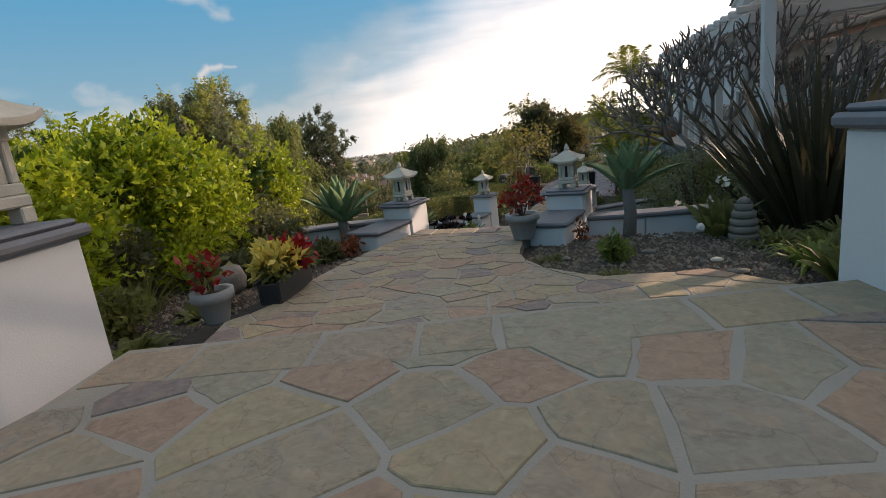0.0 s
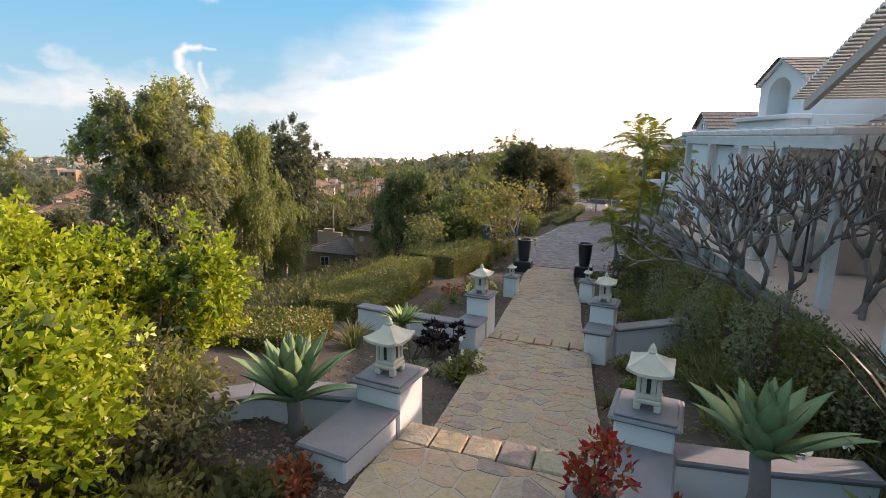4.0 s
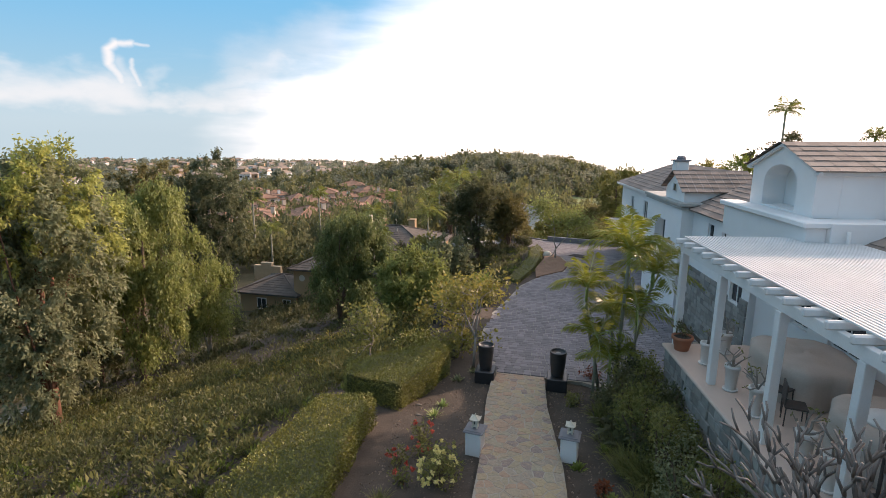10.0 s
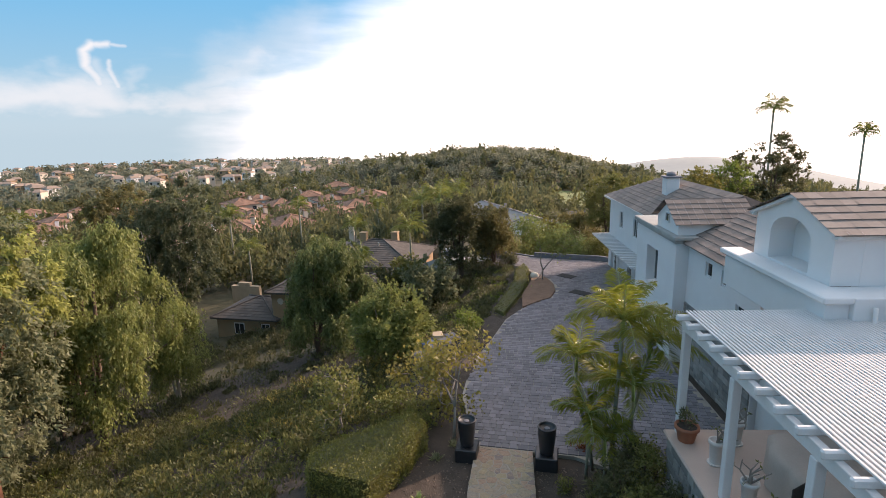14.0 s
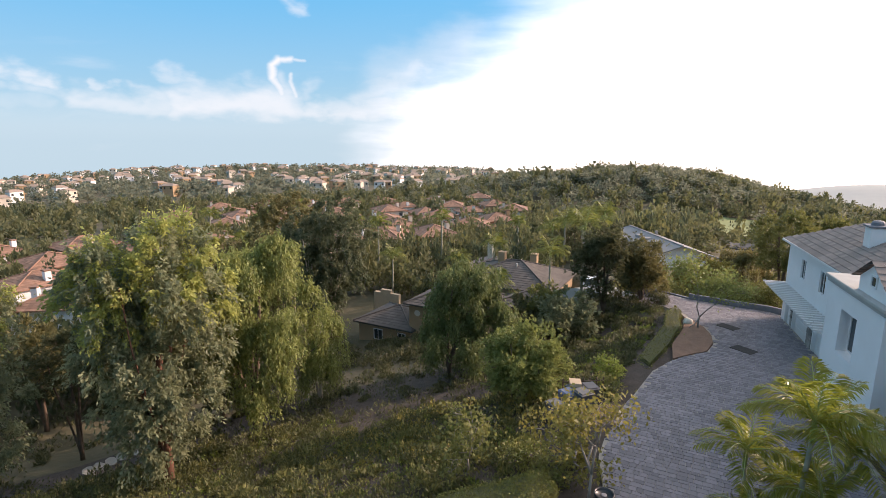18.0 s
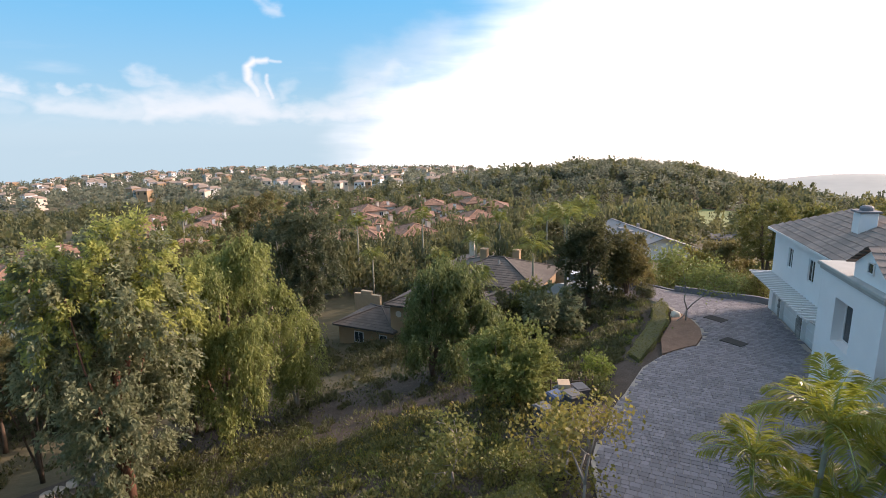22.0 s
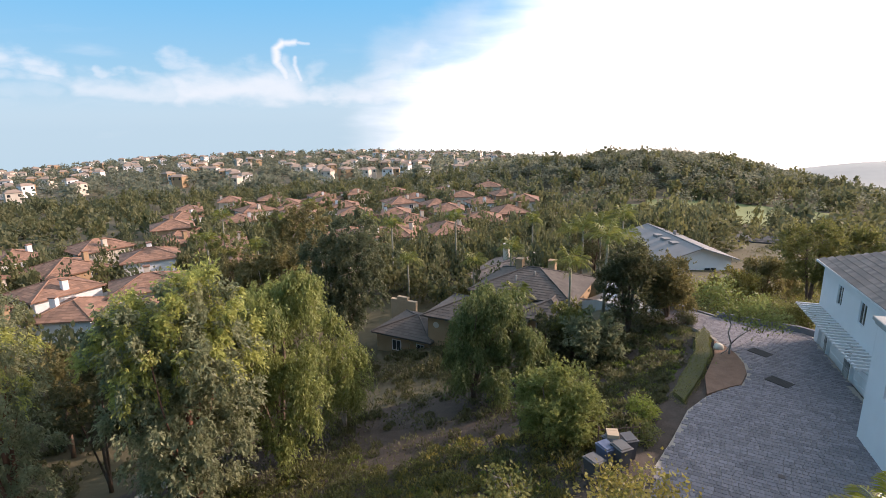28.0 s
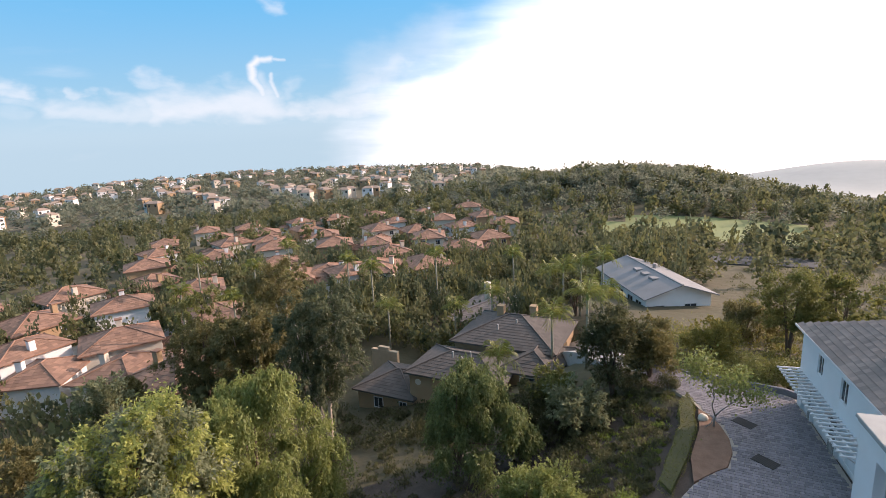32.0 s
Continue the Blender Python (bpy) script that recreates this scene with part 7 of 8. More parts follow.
# ---- sparse golden trees by the drive ----
def sparse_tree(label, base, height, spread, n, leaf, seed, leafs=0.16, fork=0.33):
    rng = np.random.default_rng(seed)
    t = thing("sparse_tree", label, "tree", pose(*base))
    wood, tips = Shape(), []

    def grow(p, d, l, r, depth):
        q = p + d * l
        wood.tube([p, (p + q) / 2 + rng.normal(size=3) * l * 0.06, q], (r, r * 0.8, r * 0.6), 6)
        if depth >= (3 if fork > 0.3 else 2):
            tips.append((q, d))
        if depth == 5:
            return
        for _ in range(2 if depth else 3):
            grow(q, unit(d + rng.normal(size=3) * spread + np.array([0, 0, 0.15])), (l if depth else height * 0.33) * rng.uniform(0.66, 0.85), r * 0.65, depth + 1)

    grow(np.zeros(3), np.array([0.05, 0, 1.0]), height * fork, 0.07, 0)
    part("trunk", wood, M["grey_bark"], t, smooth=True)
    at = np.array([tips[i][0] for i in rng.integers(0, len(tips), n)]) + rng.normal(size=(n, 3)) * (0.26 if fork > 0.3 else 0.36)
    part("crown", quads_mesh("crown", leaf_quads(at, leafs, rng, 0.65, np.array([0, 0, -0.3])), M[leaf]), None, t)
    return t


sparse_tree("thin magnolia with yellowing leaves beside the drive", (-1.95, 1.0, gz(-1.95, 1.0)), 3.9, 0.6, 1300, "gold_leaf", 751)
sparse_tree("thin magnolia with yellowing leaves beside the bins", (-2.85, 2.9, gz(-2.85, 2.9)), 2.3, 0.65, 1000, "gold_leaf", 752)
sparse_tree("airy yellow-green young tree in the mulch bed", (0.5, 21.6, -0.75), 4.7, 0.75, 4600, "pepper", 753, 0.17, 0.17)
sparse_tree("thin green tree below the drive", (-6.6, 1.6, gz(-6.6, 1.6)), 2.6, 0.6, 900, "mid_leaf", 754)

# ---- deck furniture ----
def deck_pot(x, y, h, r, seed, bare=True):
    m = HOUSE @ pose(x, y, 2.3)
    t = thing("tall_planter", "tall white planter with a stubby succulent on the deck", "planter", m, "white planters on the deck")
    part("pot", pot_shape(r * 0.75, r, h, 0.02), M["white_pot"], t, smooth=True)
    part("saucer", Shape().lathe([(r * 0.95, 0), (r * 1.1, 0.02), (r * 1.1, 0.04), (0, 0.041)], 20), M["white_pot"], t)
    rng = np.random.default_rng(seed)
    twig = Shape()
    tips = []
    for _ in range(5):
        d = unit(rng.normal(size=3) * 0.6 + np.array([0, 0, 1.0]))
        a = np.array([0, 0, h - 0.06])
        b = a + d * 0.3
        twig.tube([a, (a + b) / 2 + rng.normal(size=3) * 0.02, b], (0.025, 0.02, 0.016), 6)
        for _ in range(2):
            c = b + unit(d + rng.normal(size=3) * 0.7) * 0.22
            twig.tube([b, c], (0.016, 0.011), 5)
            tips.append(c)
    tagged(part("branchwork", twig, M["grey_bark"], t), kind="stuff")
    at = np.repeat(np.array(tips[::2]), 3, 0)
    part("leaves", quads_mesh("leaves", leaf_quads(at, 0.10, rng, 0.4, np.array([0, 0, 0.4])), M["mid_leaf"]), None, t)
    return t


for i, (x, y, h, r) in enumerate(((-4.95, -29.7, 0.62, 0.19), (-4.1, -28.0 - 0.9, 0.62, 0.18), (-4.95, -31.2, 0.66, 0.19), (-4.95, -32.4, 0.68, 0.19), (-4.95, -34.2, 0.7, 0.2), (-4.9, -34.9, 0.7, 0.2))):
    deck_pot(x, y, h, r * 0.85, 800 + i)
potted("terracotta_pot", "round terracotta pot with a small shrub on the deck", tuple(HOUSE @ Vector((-5.25, -28.75, 2.3))), "terracotta", 0.42, 0.2, 0.27, "dark_leaf", 120, 0.1, 810, 0.25, 0.4)


def covered_table(x, y, sx, sy, h, seed):
    """A patio table and chairs under a draped cloth cover."""
    rng = np.random.default_rng(seed)
    t = thing("furniture_cover", "tan cloth cover draped over patio furniture", "cover", HOUSE @ pose(x, y, 2.3))
    n, rows, v = 48, 9, []
    for i in range(rows):
        q = i / (rows - 1)
        for j in range(n):
            a = 6.283 * j / n
            e = (abs(math.cos(a)) ** 3 + abs(math.sin(a)) ** 3) ** (-1 / 3)
            fold = 1 + 0.07 * q * math.sin(9 * a + seed) + 0.04 * q * math.sin(17 * a)
            top = min(1, q * 2.2)
            v.append((sx * e * fold * (0.08 + 0.92 * top ** 0.6) * math.cos(a), sy * e * fold * (0.08 + 0.92 * top ** 0.6) * math.sin(a), h * (1.05 - 0.08 * top - 0.95 * max(0, (q - 0.45) / 0.55) + 0.05 * math.sin(3 * a + seed) * (1 - q))))
    f = [(i * n + j, (i + 1) * n + j, (i + 1) * n + (j + 1) % n, i * n + (j + 1) % n) for i in range(rows - 1) for j in range(n)] + [tuple(range(n))]
    part("cloth", Shape().add(v, f), M["cover"], t, smooth=True)
    return t


covered_table(-3.2, -31.0, 1.0, 1.25, 0.95, 1)
covered_table(-3.1, -34.2, 1.05, 1.3, 0.9, 2)
heater = thing("patio_lamp", "patio heater with a round pale shade on a thin pole", "heater", HOUSE @ pose(-4.3, -35.2, 2.3))
part("pole", Shape().tube([(0, 0, 0), (0, 0, 1.5)], 0.03, 10), M["iron"], heater)
part("shade", Shape().lathe([(0.42, 1.5), (0.4, 1.55), (0.12, 1.66), (0.03, 1.68)], 24), M["white_pot"], heater, smooth=True)
part("base", Shape().lathe([(0.22, 0), (0.22, 0.05), (0.05, 0.1)], 20), M["iron"], heater)


def garden_chair(x, y, turn):
    t = thing("patio_chair", "dark metal patio chair on the deck", "chair", HOUSE @ pose(x, y, 2.3, 0, 0, turn), "patio chairs")
    part("seat", Shape().box((-0.22, -0.22, 0.42), (0.22, 0.22, 0.46), 0.012), M["iron"], t)
    part("backrest", Shape().box((-0.22, 0.2, 0.5), (0.22, 0.23, 0.95), 0.012), M["iron"], t)
    for a in (-0.2, 0.2):
        for b in (-0.2, 0.2):
            part("leg", Shape().tube([(a, b, 0), (a * 0.95, b * 0.95, 0.42)], 0.014, 6), M["iron"], t)
    return t


garden_chair(-4.2, -31.9, 30)
garden_chair(-4.3, -32.7, 70)

# ---- drive things ----
for i, (x, y) in enumerate(((2.24, 22.8), (3.03, 18.75))):
    d = thing("drain_grate", "dark rectangular drain grate in the pavers", "drain", pose(x, y, drive_z(x, y), 0, 0, -33))
    part("frame", Shape().box((-0.62, -0.4, -0.01), (0.62, 0.4, 0.028), 0.004), M["dark_void"], d)
    for k in range(12):
        part("bar", Shape().box((-0.55 + k * 0.095, -0.36, 0.028), (-0.51 + k * 0.095, 0.36, 0.036), 0.003), M["rubber"], d)
d = thing("drain_cover", "small round drain cover in the pavers", "drain", pose(2.5, 9.2, drive_z(2.5, 9.2)))
part("lid", Shape().lathe([(0.14, 0), (0.14, 0.012), (0, 0.013)], 16), M["iron"], d)


def bin_(x, y, turn, lid, body, tip=0):
    t = thing("wheelie_bin", "wheeled refuse bin with a pale lid" if lid == "bin_lid" else "wheeled refuse bin with a blue lid" if lid == "bin_blue" else "dark wheeled refuse bin", "bin", pose(x, y, gz(x, y) + 0.02, tip, 0, turn), "refuse bins")
    v = [(-0.24, -0.26, 0.06), (0.24, -0.26, 0.06), (0.24, 0.24, 0.06), (-0.24, 0.24, 0.06), (-0.3, -0.36, 1.0), (0.3, -0.36, 1.0), (0.3, 0.32, 1.0), (-0.3, 0.32, 1.0)]
    part("body", Shape().add(v, [(3, 2, 1, 0), (4, 5, 6, 7), (0, 1, 5, 4), (1, 2, 6, 5), (2, 3, 7, 6), (3, 0, 4, 7)]), M[body], t)
    part("lid", Shape().box((-0.33, -0.4, 1.0), (0.33, 0.36, 1.05), 0.02).box((-0.27, -0.33, 1.05), (0.27, 0.28, 1.09), 0.03), M[lid], t)
    part("handle", Shape().tube([(-0.26, 0.4, 0.98), (0.26, 0.4, 0.98)], 0.018, 6), M[body], t)
    for a in (-0.27, 0.27):
        part("wheel", Shape().lathe([(0.1, -0.03), (0.12, -0.02), (0.12, 0.02), (0.1, 0.03)], 14, pose(a, 0.28, 0.12, 0, 90, 0)), M["rubber"], t)
    return t


bin_(-4.35, 5.6, 60, "bin_lid", "bin_dark")
bin_(-4.05, 6.45, 55, "bin_blue", "bin_blue")
bin_(-3.45, 6.5, 50, "bin_lid", "bin_dark")
bin_(-3.35, 7.5, 40, "bin_dark", "bin_dark")
bin_(-3.95, 7.3, 65, "bin_lid", "bin_dark")
box = thing("cardboard_box", "open cardboard box on the bins", "box", pose(-3.95, 7.3, gz(-3.95, 7.3) + 1.11, 0, 0, 20))
part("carton", Shape().box((-0.25, -0.2, 0), (0.25, 0.2, 0.16), 0.006), M["card"], box)
part("flap", Shape().box((-0.25, 0.2, 0.14), (0.25, 0.36, 0.16), 0.004), M["card"], box)
fence = thing("bin_fence", "low dark timber fence behind the bins", "fence")
for i in range(7):
    x, y = -4.7 + i * 0.27, 8.1 + i * 0.18
    part("post", Shape().box((x - 0.03, y - 0.03, -1.4), (x + 0.03, y + 0.03, 0.35), 0.006), M["bark"], fence)
for z in (-0.1, 0.2):
    part("rail", Shape().tube([(-4.7, 8.07, z), (-3.08, 9.15, z)], 0.03, 6), M["bark"], fence)
kerb = thing("drive_wall", "low grey concrete wall along the far side of the drive", "wall", kind="structure")
for (x0, y0), (x1, y1) in zip(((-5.2, 31.3), (-2.8, 30.15), (-0.4, 28.85), (2.4, 28.35), (4.9, 28.05)), ((-2.8, 30.15), (-0.4, 28.85), (2.4, 28.35), (4.9, 28.05), (5.7, 27.6))):
    m = pose(x0, y0, 0, 0, 0, math.degrees(math.atan2(y1 - y0, x1 - x0)))
    part("segment", Shape().box((0, -0.1, -2.4), (math.hypot(x1 - x0, y1 - y0), 0.12, -0.42 if x0 > -1 else -0.75), 0.02, m), M["cap"], kerb)

# ---- neighbours ----
def hip_roof(parent, x0, x1, y0, y1, z, rise, material, m, over=0.45, tile=0.42, course=0.42, seed=1):
    """A hipped roof over a rectangle: its deck, the courses of tiles on each slope, and the ridge tiles."""
    a, b, c, d = x0 - over, x1 + over, y0 - over, y1 + over
    w, l = b - a, d - c
    half = min(w, l) / 2
    if w >= l:
        r0, r1 = (a + half, (c + d) / 2), (b - half, (c + d) / 2)
    else:
        r0, r1 = ((a + b) / 2, c + half), ((a + b) / 2, d - half)
    v = [(a, c, z), (b, c, z), (b, d, z), (a, d, z), (*r0, z + rise), (*r1, z + rise), (a, c, z - 0.15), (b, c, z - 0.15), (b, d, z - 0.15), (a, d, z - 0.15)]
    if w >= l:
        f = [(0, 1, 5, 4), (1, 2, 5), (2, 3, 4, 5), (3, 0, 4)]
    else:
        f = [(0, 1, 4), (1, 2, 5, 4), (2, 3, 5), (3, 0, 4, 5)]
    roof = part("roof", Shape().add(moved(v, m), f + [(6, 7, 1, 0), (7, 8, 2, 1), (8, 9, 3, 2), (9, 6, 0, 3), (9, 8, 7, 6)]), M[material], parent)
    k = math.hypot(half, rise)
    rows = max(2, int(k / course))
    s, u = half / k, rise / k
    for n, (corner, along, up, length) in enumerate((((a, c, z), (1, 0, 0), (0, s, u), w), ((b, c, z), (0, 1, 0), (-s, 0, u), l), ((b, d, z), (-1, 0, 0), (0, -s, u), w), ((a, d, z), (0, -1, 0), (s, 0, u), l))):
        tile_slope(roof, corner, along, up, rows, length, m, material, tile, k / rows, lambda q, L=length: (half * q, L - half * q), seed + n)
    ridge = Shape()
    for p, q in ((v[0], v[4]), (v[3], v[4]), (v[1], v[5]), (v[2], v[5]), (v[4], v[5])) if w >= l else ((v[0], v[4]), (v[1], v[4]), (v[2], v[5]), (v[3], v[5]), (v[4], v[5])):
        ridge.tube(moved([np.array(p) + (0, 0, 0.05), np.array(q) + (0, 0, 0.05)], m), 0.09, 6)
    part("ridge", ridge, M[material], roof)
    return roof


def flat_window(parent, m, x, z, w, h, face=0.0):
    """A window on a wall that faces local -y."""
    win = part("window", Shape().box((x - w / 2, face - 0.03, z), (x + w / 2, face + 0.02, z + h), 0.004, m), M["dark_glass"], parent)
    f = Shape()
    for a, b in (((x - w / 2 - 0.08, z - 0.08), (x + w / 2 + 0.08, z)), ((x - w / 2 - 0.08, z + h), (x + w / 2 + 0.08, z + h + 0.08)), ((x - w / 2 - 0.08, z), (x - w / 2, z + h)), ((x + w / 2, z), (x + w / 2 + 0.08, z + h)), ((x - 0.025, z), (x + 0.025, z + h))):
        f.box((a[0], face - 0.06, a[1]), (b[0], face + 0.0, b[1]), 0.006, m)
    part("frame", f, M["white_paint"], win)
    return win


tan = thing("tan_house", "tan stucco house with grey tiled hip roofs below the slope", "house")
N = pose(0, 0, 0, 0, 0, 0)
for k, (x0, x1, y0, y1, z0, z, rise, mat) in enumerate(((-33.0, -26.3, 29.6, 36.0, -13, -8.15, 1.25, "grey_roof"), (-26.6, -17.0, 29.9, 36.5, -13, -5.3, 1.35, "grey_roof"),
                                                       (-24.5, -13.6, 36.5, 46.0, -13, -4.2, 1.9, "grey_roof"), (-18.0, -12.6, 33.0, 40.0, -13, -5.0, 1.1, "grey_roof"))):
    part("wall", Shape().box((x0, y0, z0), (x1, y1, z), 0.02), M["tan_wall"], tan)
    hip_roof(tan, x0, x1, y0, y1, z, rise, mat, N, seed=820 + 5 * k)
flat_window(tan, N, -30.4, -9.9, 1.0, 1.1, 29.6)
flat_window(tan, N, -27.4, -9.9, 0.8, 1.1, 29.6)
flat_window(tan, N, -24.0, -9.9, 0.9, 1.2, 29.9)
flat_window(tan, N, -20.5, -7.2, 1.4, 1.2, 29.9)
flat_window(tan, N, -15.2, -6.6, 1.4, 1.1, 33.0)
part("porthole", Shape().lathe([(0.32, 0), (0.34, 0.05), (0.24, 0.07), (0, 0.06)], 18, pose(-25.6, 29.9, -6.3, 90, 0, 0)), M["cream_wall"], tan, "round attic window")
for x, y, z in ((-21.0, 42.0, -1.7), (-17.6, 43.5, -1.9)):
    c = part("chimney", Shape().box((x - 0.4, y - 0.4, -4), (x + 0.4, y + 0.4, z), 0.03), M["tan_wall"], tan)
    part("chimney_cap", Shape().box((x - 0.45, y - 0.45, z), (x + 0.45, y + 0.45, z + 0.12), 0.03), M["tan_wall"], c)
for x, y, z in ((-21.5, 31.8, -4.0), (-22.6, 32.1, -3.75), (-20.9, 32.6, -3.7), (-18.5, 40.0, -2.6), (-20.2, 38.6, -2.9)):
    part("roof_vent", Shape().tube([(x, y, z - 0.4), (x, y, z + 0.25)], 0.09, 8), M["concrete"], tan)
garden_block = thing("courtyard_wall", "sand-coloured courtyard wall with stepped top", "wall")
part("wall_body", Shape().box((-36.5, 37.5, -12), (-32.8, 38.0, -7.4), 0.03).box((-35.5, 37.5, -7.4), (-34.0, 38.0, -7.0), 0.03), M["card"], garden_block)

brown = thing("brown_roof_house", "house with a brown tiled hip roof behind the tan house", "house")
part("wall", Shape().box((-32, 50, -14), (-20, 62, -7.4), 0.02), M["tan_wall"], brown)
hip_roof(brown, -32, -20, 50, 62, -7.4, 2.2, "roof_tile", N, seed=860)
for x, y in ((-28.5, 56.5), (-23.0, 53.0)):
    part("chimney", Shape().box((x - 0.4, y - 0.4, -7), (x + 0.4, y + 0.4, -3.6), 0.03), M["cream_wall"], brown)

grey = thing("grey_roof_house", "cream house with a broad grey low-pitched roof", "house")
G = pose(-6.76, 54.68, 0, 0, 0, 31)
g = [(0.5, 0.5), (9.1, 0.5), (9.1, 15.5), (0.5, 15.5)]
part("wall", Shape().prism(g, -10.0, -3.35, G), M["stucco"], grey, "white stucco wall")
for y in (0.5, 15.3):
    part("gable", Shape().add(moved([(0.5, y, -3.36), (9.1, y, -3.36), (4.8, y, -2.0), (0.5, y + 0.2, -3.36), (9.1, y + 0.2, -3.36), (4.8, y + 0.2, -2.0)], G), [(0, 1, 2), (5, 4, 3), (0, 3, 4, 1), (1, 4, 5, 2), (2, 5, 3, 0)]), M["stucco"], grey)
for x0, x1 in ((-0.1, 4.8), (9.7, 4.8)):
    rf = [(x0, -0.3, -3.5), (x1, -0.3, -1.88), (x1, 16.3, -1.88), (x0, 16.3, -3.5)]
    part("roof", Shape().add(moved(rf + [(x, y, z - 0.14) for x, y, z in rf], G), [(0, 1, 2, 3), (7, 6, 5, 4), (0, 4, 5, 1), (1, 5, 6, 2), (2, 6, 7, 3), (3, 7, 4, 0)]), M["pale_roof"], grey, "grey low-pitched roof")
part("ridge_cap", Shape().box((4.65, -0.3, -1.9), (4.95, 16.3, -1.8), 0.03, G), M["pale_roof"], grey)
for y in (4.0, 6.4, 8.8):
    part("skylight", Shape().box((3.0, y, -2.6), (4.1, y + 1.2, -2.12), 0.03, G), M["pale_roof"], grey, "low pale roof skylight")
part("vent", Shape().box((5.6, 9.0, -3.0), (5.95, 9.35, -1.55), 0.03, G), M["pale_roof"], grey)
for x in (2.2, 6.4):
    flat_window(grey, G, x, -6.0, 1.5, 1.3, 0.5)
for y in (2.5, 5.0, 8.0, 11.0):
    flat_window(grey, G @ pose(0.5, y, 0, 0, 0, -90), 0.0, -5.8, 1.5, 1.3, 0.0)

# tile-roofed houses of the valley
def tract_house(name, label, wall, w, d, h, seed, two=True):
    t = thing(name, label, "house", group="terracotta-roofed houses in the valley")
    part("wall", Shape().box((-w / 2, -d / 2, -1.5), (w / 2, d / 2, h), 0.03), M[wall], t)
    hip_roof(t, -w / 2, w / 2, -d / 2, d / 2, h, w * 0.2, "terracotta_roof", Matrix(), 0.5, 0.6, 0.55, seed)
    part("wing", Shape().box((-w / 2 + 0.3, -d / 2 - 3.0, -1.5), (0.2, -d / 2 + 0.5, h * 0.62), 0.03), M[wall], t)
    hip_roof(t, -w / 2 + 0.3, 0.2, -d / 2 - 3.0, -d / 2 + 0.5, h * 0.62, 0.9, "terracotta_roof", Matrix(), 0.35, 0.6, 0.5, seed + 9)
    part("garage_door", Shape().box((-w / 2 + 0.7, -d / 2 - 3.04, -0.4), (-0.3, -d / 2 - 2.98, h * 0.4), 0.01), M["white_paint"], t)
    for x in (0.28 * w, -0.2 * w):
        flat_window(t, Matrix(), x, h * 0.62, 1.2, 1.1, -d / 2)
    flat_window(t, Matrix(), 0.3 * w, h * 0.15, 1.4, 1.1, -d / 2)
    c = part("chimney", Shape().box((w * 0.32, -0.4, h * 0.7), (w * 0.32 + 0.8, 0.4, h + w * 0.24), 0.03), M[wall], t)
    part("chimney_cap", Shape().box((w * 0.32 - 0.1, -0.5, h + w * 0.24), (w * 0.32 + 0.9, 0.5, h + w * 0.24 + 0.2), 0.03), M["terracotta_roof"], c)
    return t


kinds = [tract_house("tract_house", "cream house with an orange clay tile roof", "cream_wall", 8.2, 9.5, 4.6, 880), tract_house("tract_house", "pale stucco house with a faded clay tile roof", "stucco", 7.4, 8.6, 4.4, 881),
         tract_house("tract_house", "tan house with a rust-coloured tile roof", "tan_wall", 8.8, 9.0, 4.2, 882)]
spots = [(-66.5, 25.5, 200), (-75.5, 20.5, 215), (-57.0, 26.0, 185), (-59.0, 73.0, 20), (-69.0, 70.0, 25)]
rh = np.random.default_rng(890)
for r, a0, a1, step in ((88, 52, 80, 8.5), (104, 29, 84, 7.2), (122, 25, 70, 6.3), (142, 22, 66, 5.6), (164, 20, 60, 5.0), (188, 22, 56, 4.6), (215, 24, 52, 4.4)):
    a = a0
    while a < a1:
        x, y = -math.sin(radians(a)) * r, math.cos(radians(a)) * r - 12
        if rh.uniform() < 0.86:
            spots.append((x + rh.uniform(-2, 2), y + rh.uniform(-2.5, 2.5), a + rh.choice((0, 90, 180, 20, -70))))
        a += step * rh.uniform(0.85, 1.2)
HOUSE_SPOTS = [(x, y) for x, y, a in spots]
for i, (x, y, a) in enumerate(spots):
    m = pose(x, y, gz(x, y) + 0.2, 0, 0, a)
    if i < 3:
        kinds[i].matrix_basis = m
    else:
        copy_thing(kinds[i % 3], m)

# small pale houses on the far ridge
def far_house(wall, roof, label):
    t = thing("far_house", label, "house", group="houses on the far ridge")
    part("wall", Shape().box((-3.9, -3.5, -3), (3.9, 3.5, 4.6), 0.05), M[wall], t)
    v = [(-4.3, -3.9, 4.5), (4.3, -3.9, 4.5), (4.3, 3.9, 4.5), (-4.3, 3.9, 4.5), (-2, 0, 6.0), (2, 0, 6.0)]
    part("roof", Shape().add(v, [(0, 1, 5, 4), (1, 2, 5), (2, 3, 4, 5), (3, 0, 4), (3, 2, 1, 0)]), M[roof], t)
    for x in (-2.4, 2.4):
        part("window", Shape().box((x - 0.7, -3.55, 2.2), (x + 0.7, -3.48, 3.6), 0.02), M["dark_glass"], t)
    return t


fars = [far_house("stucco", "faded_roof", "distant white house on the hillside"), far_house("cream_wall", "faded_roof", "distant cream house on the hillside"), far_house("tan_wall", "faded_roof", "distant tan house on the hillside")]
for i in range(250):
    a, r = rh.uniform(22, 78), 360 + 560 * rh.uniform(0, 1) ** 0.9
    x, y = -math.sin(radians(a)) * r, math.cos(radians(a)) * r - 12
    m = pose(x, y, gz(x, y) + 3.2, 0, 0, a + rh.uniform(-40, 40))
    if i < 3:
        fars[i].matrix_basis = m
    else:
        copy_thing(fars[i % 3], m)

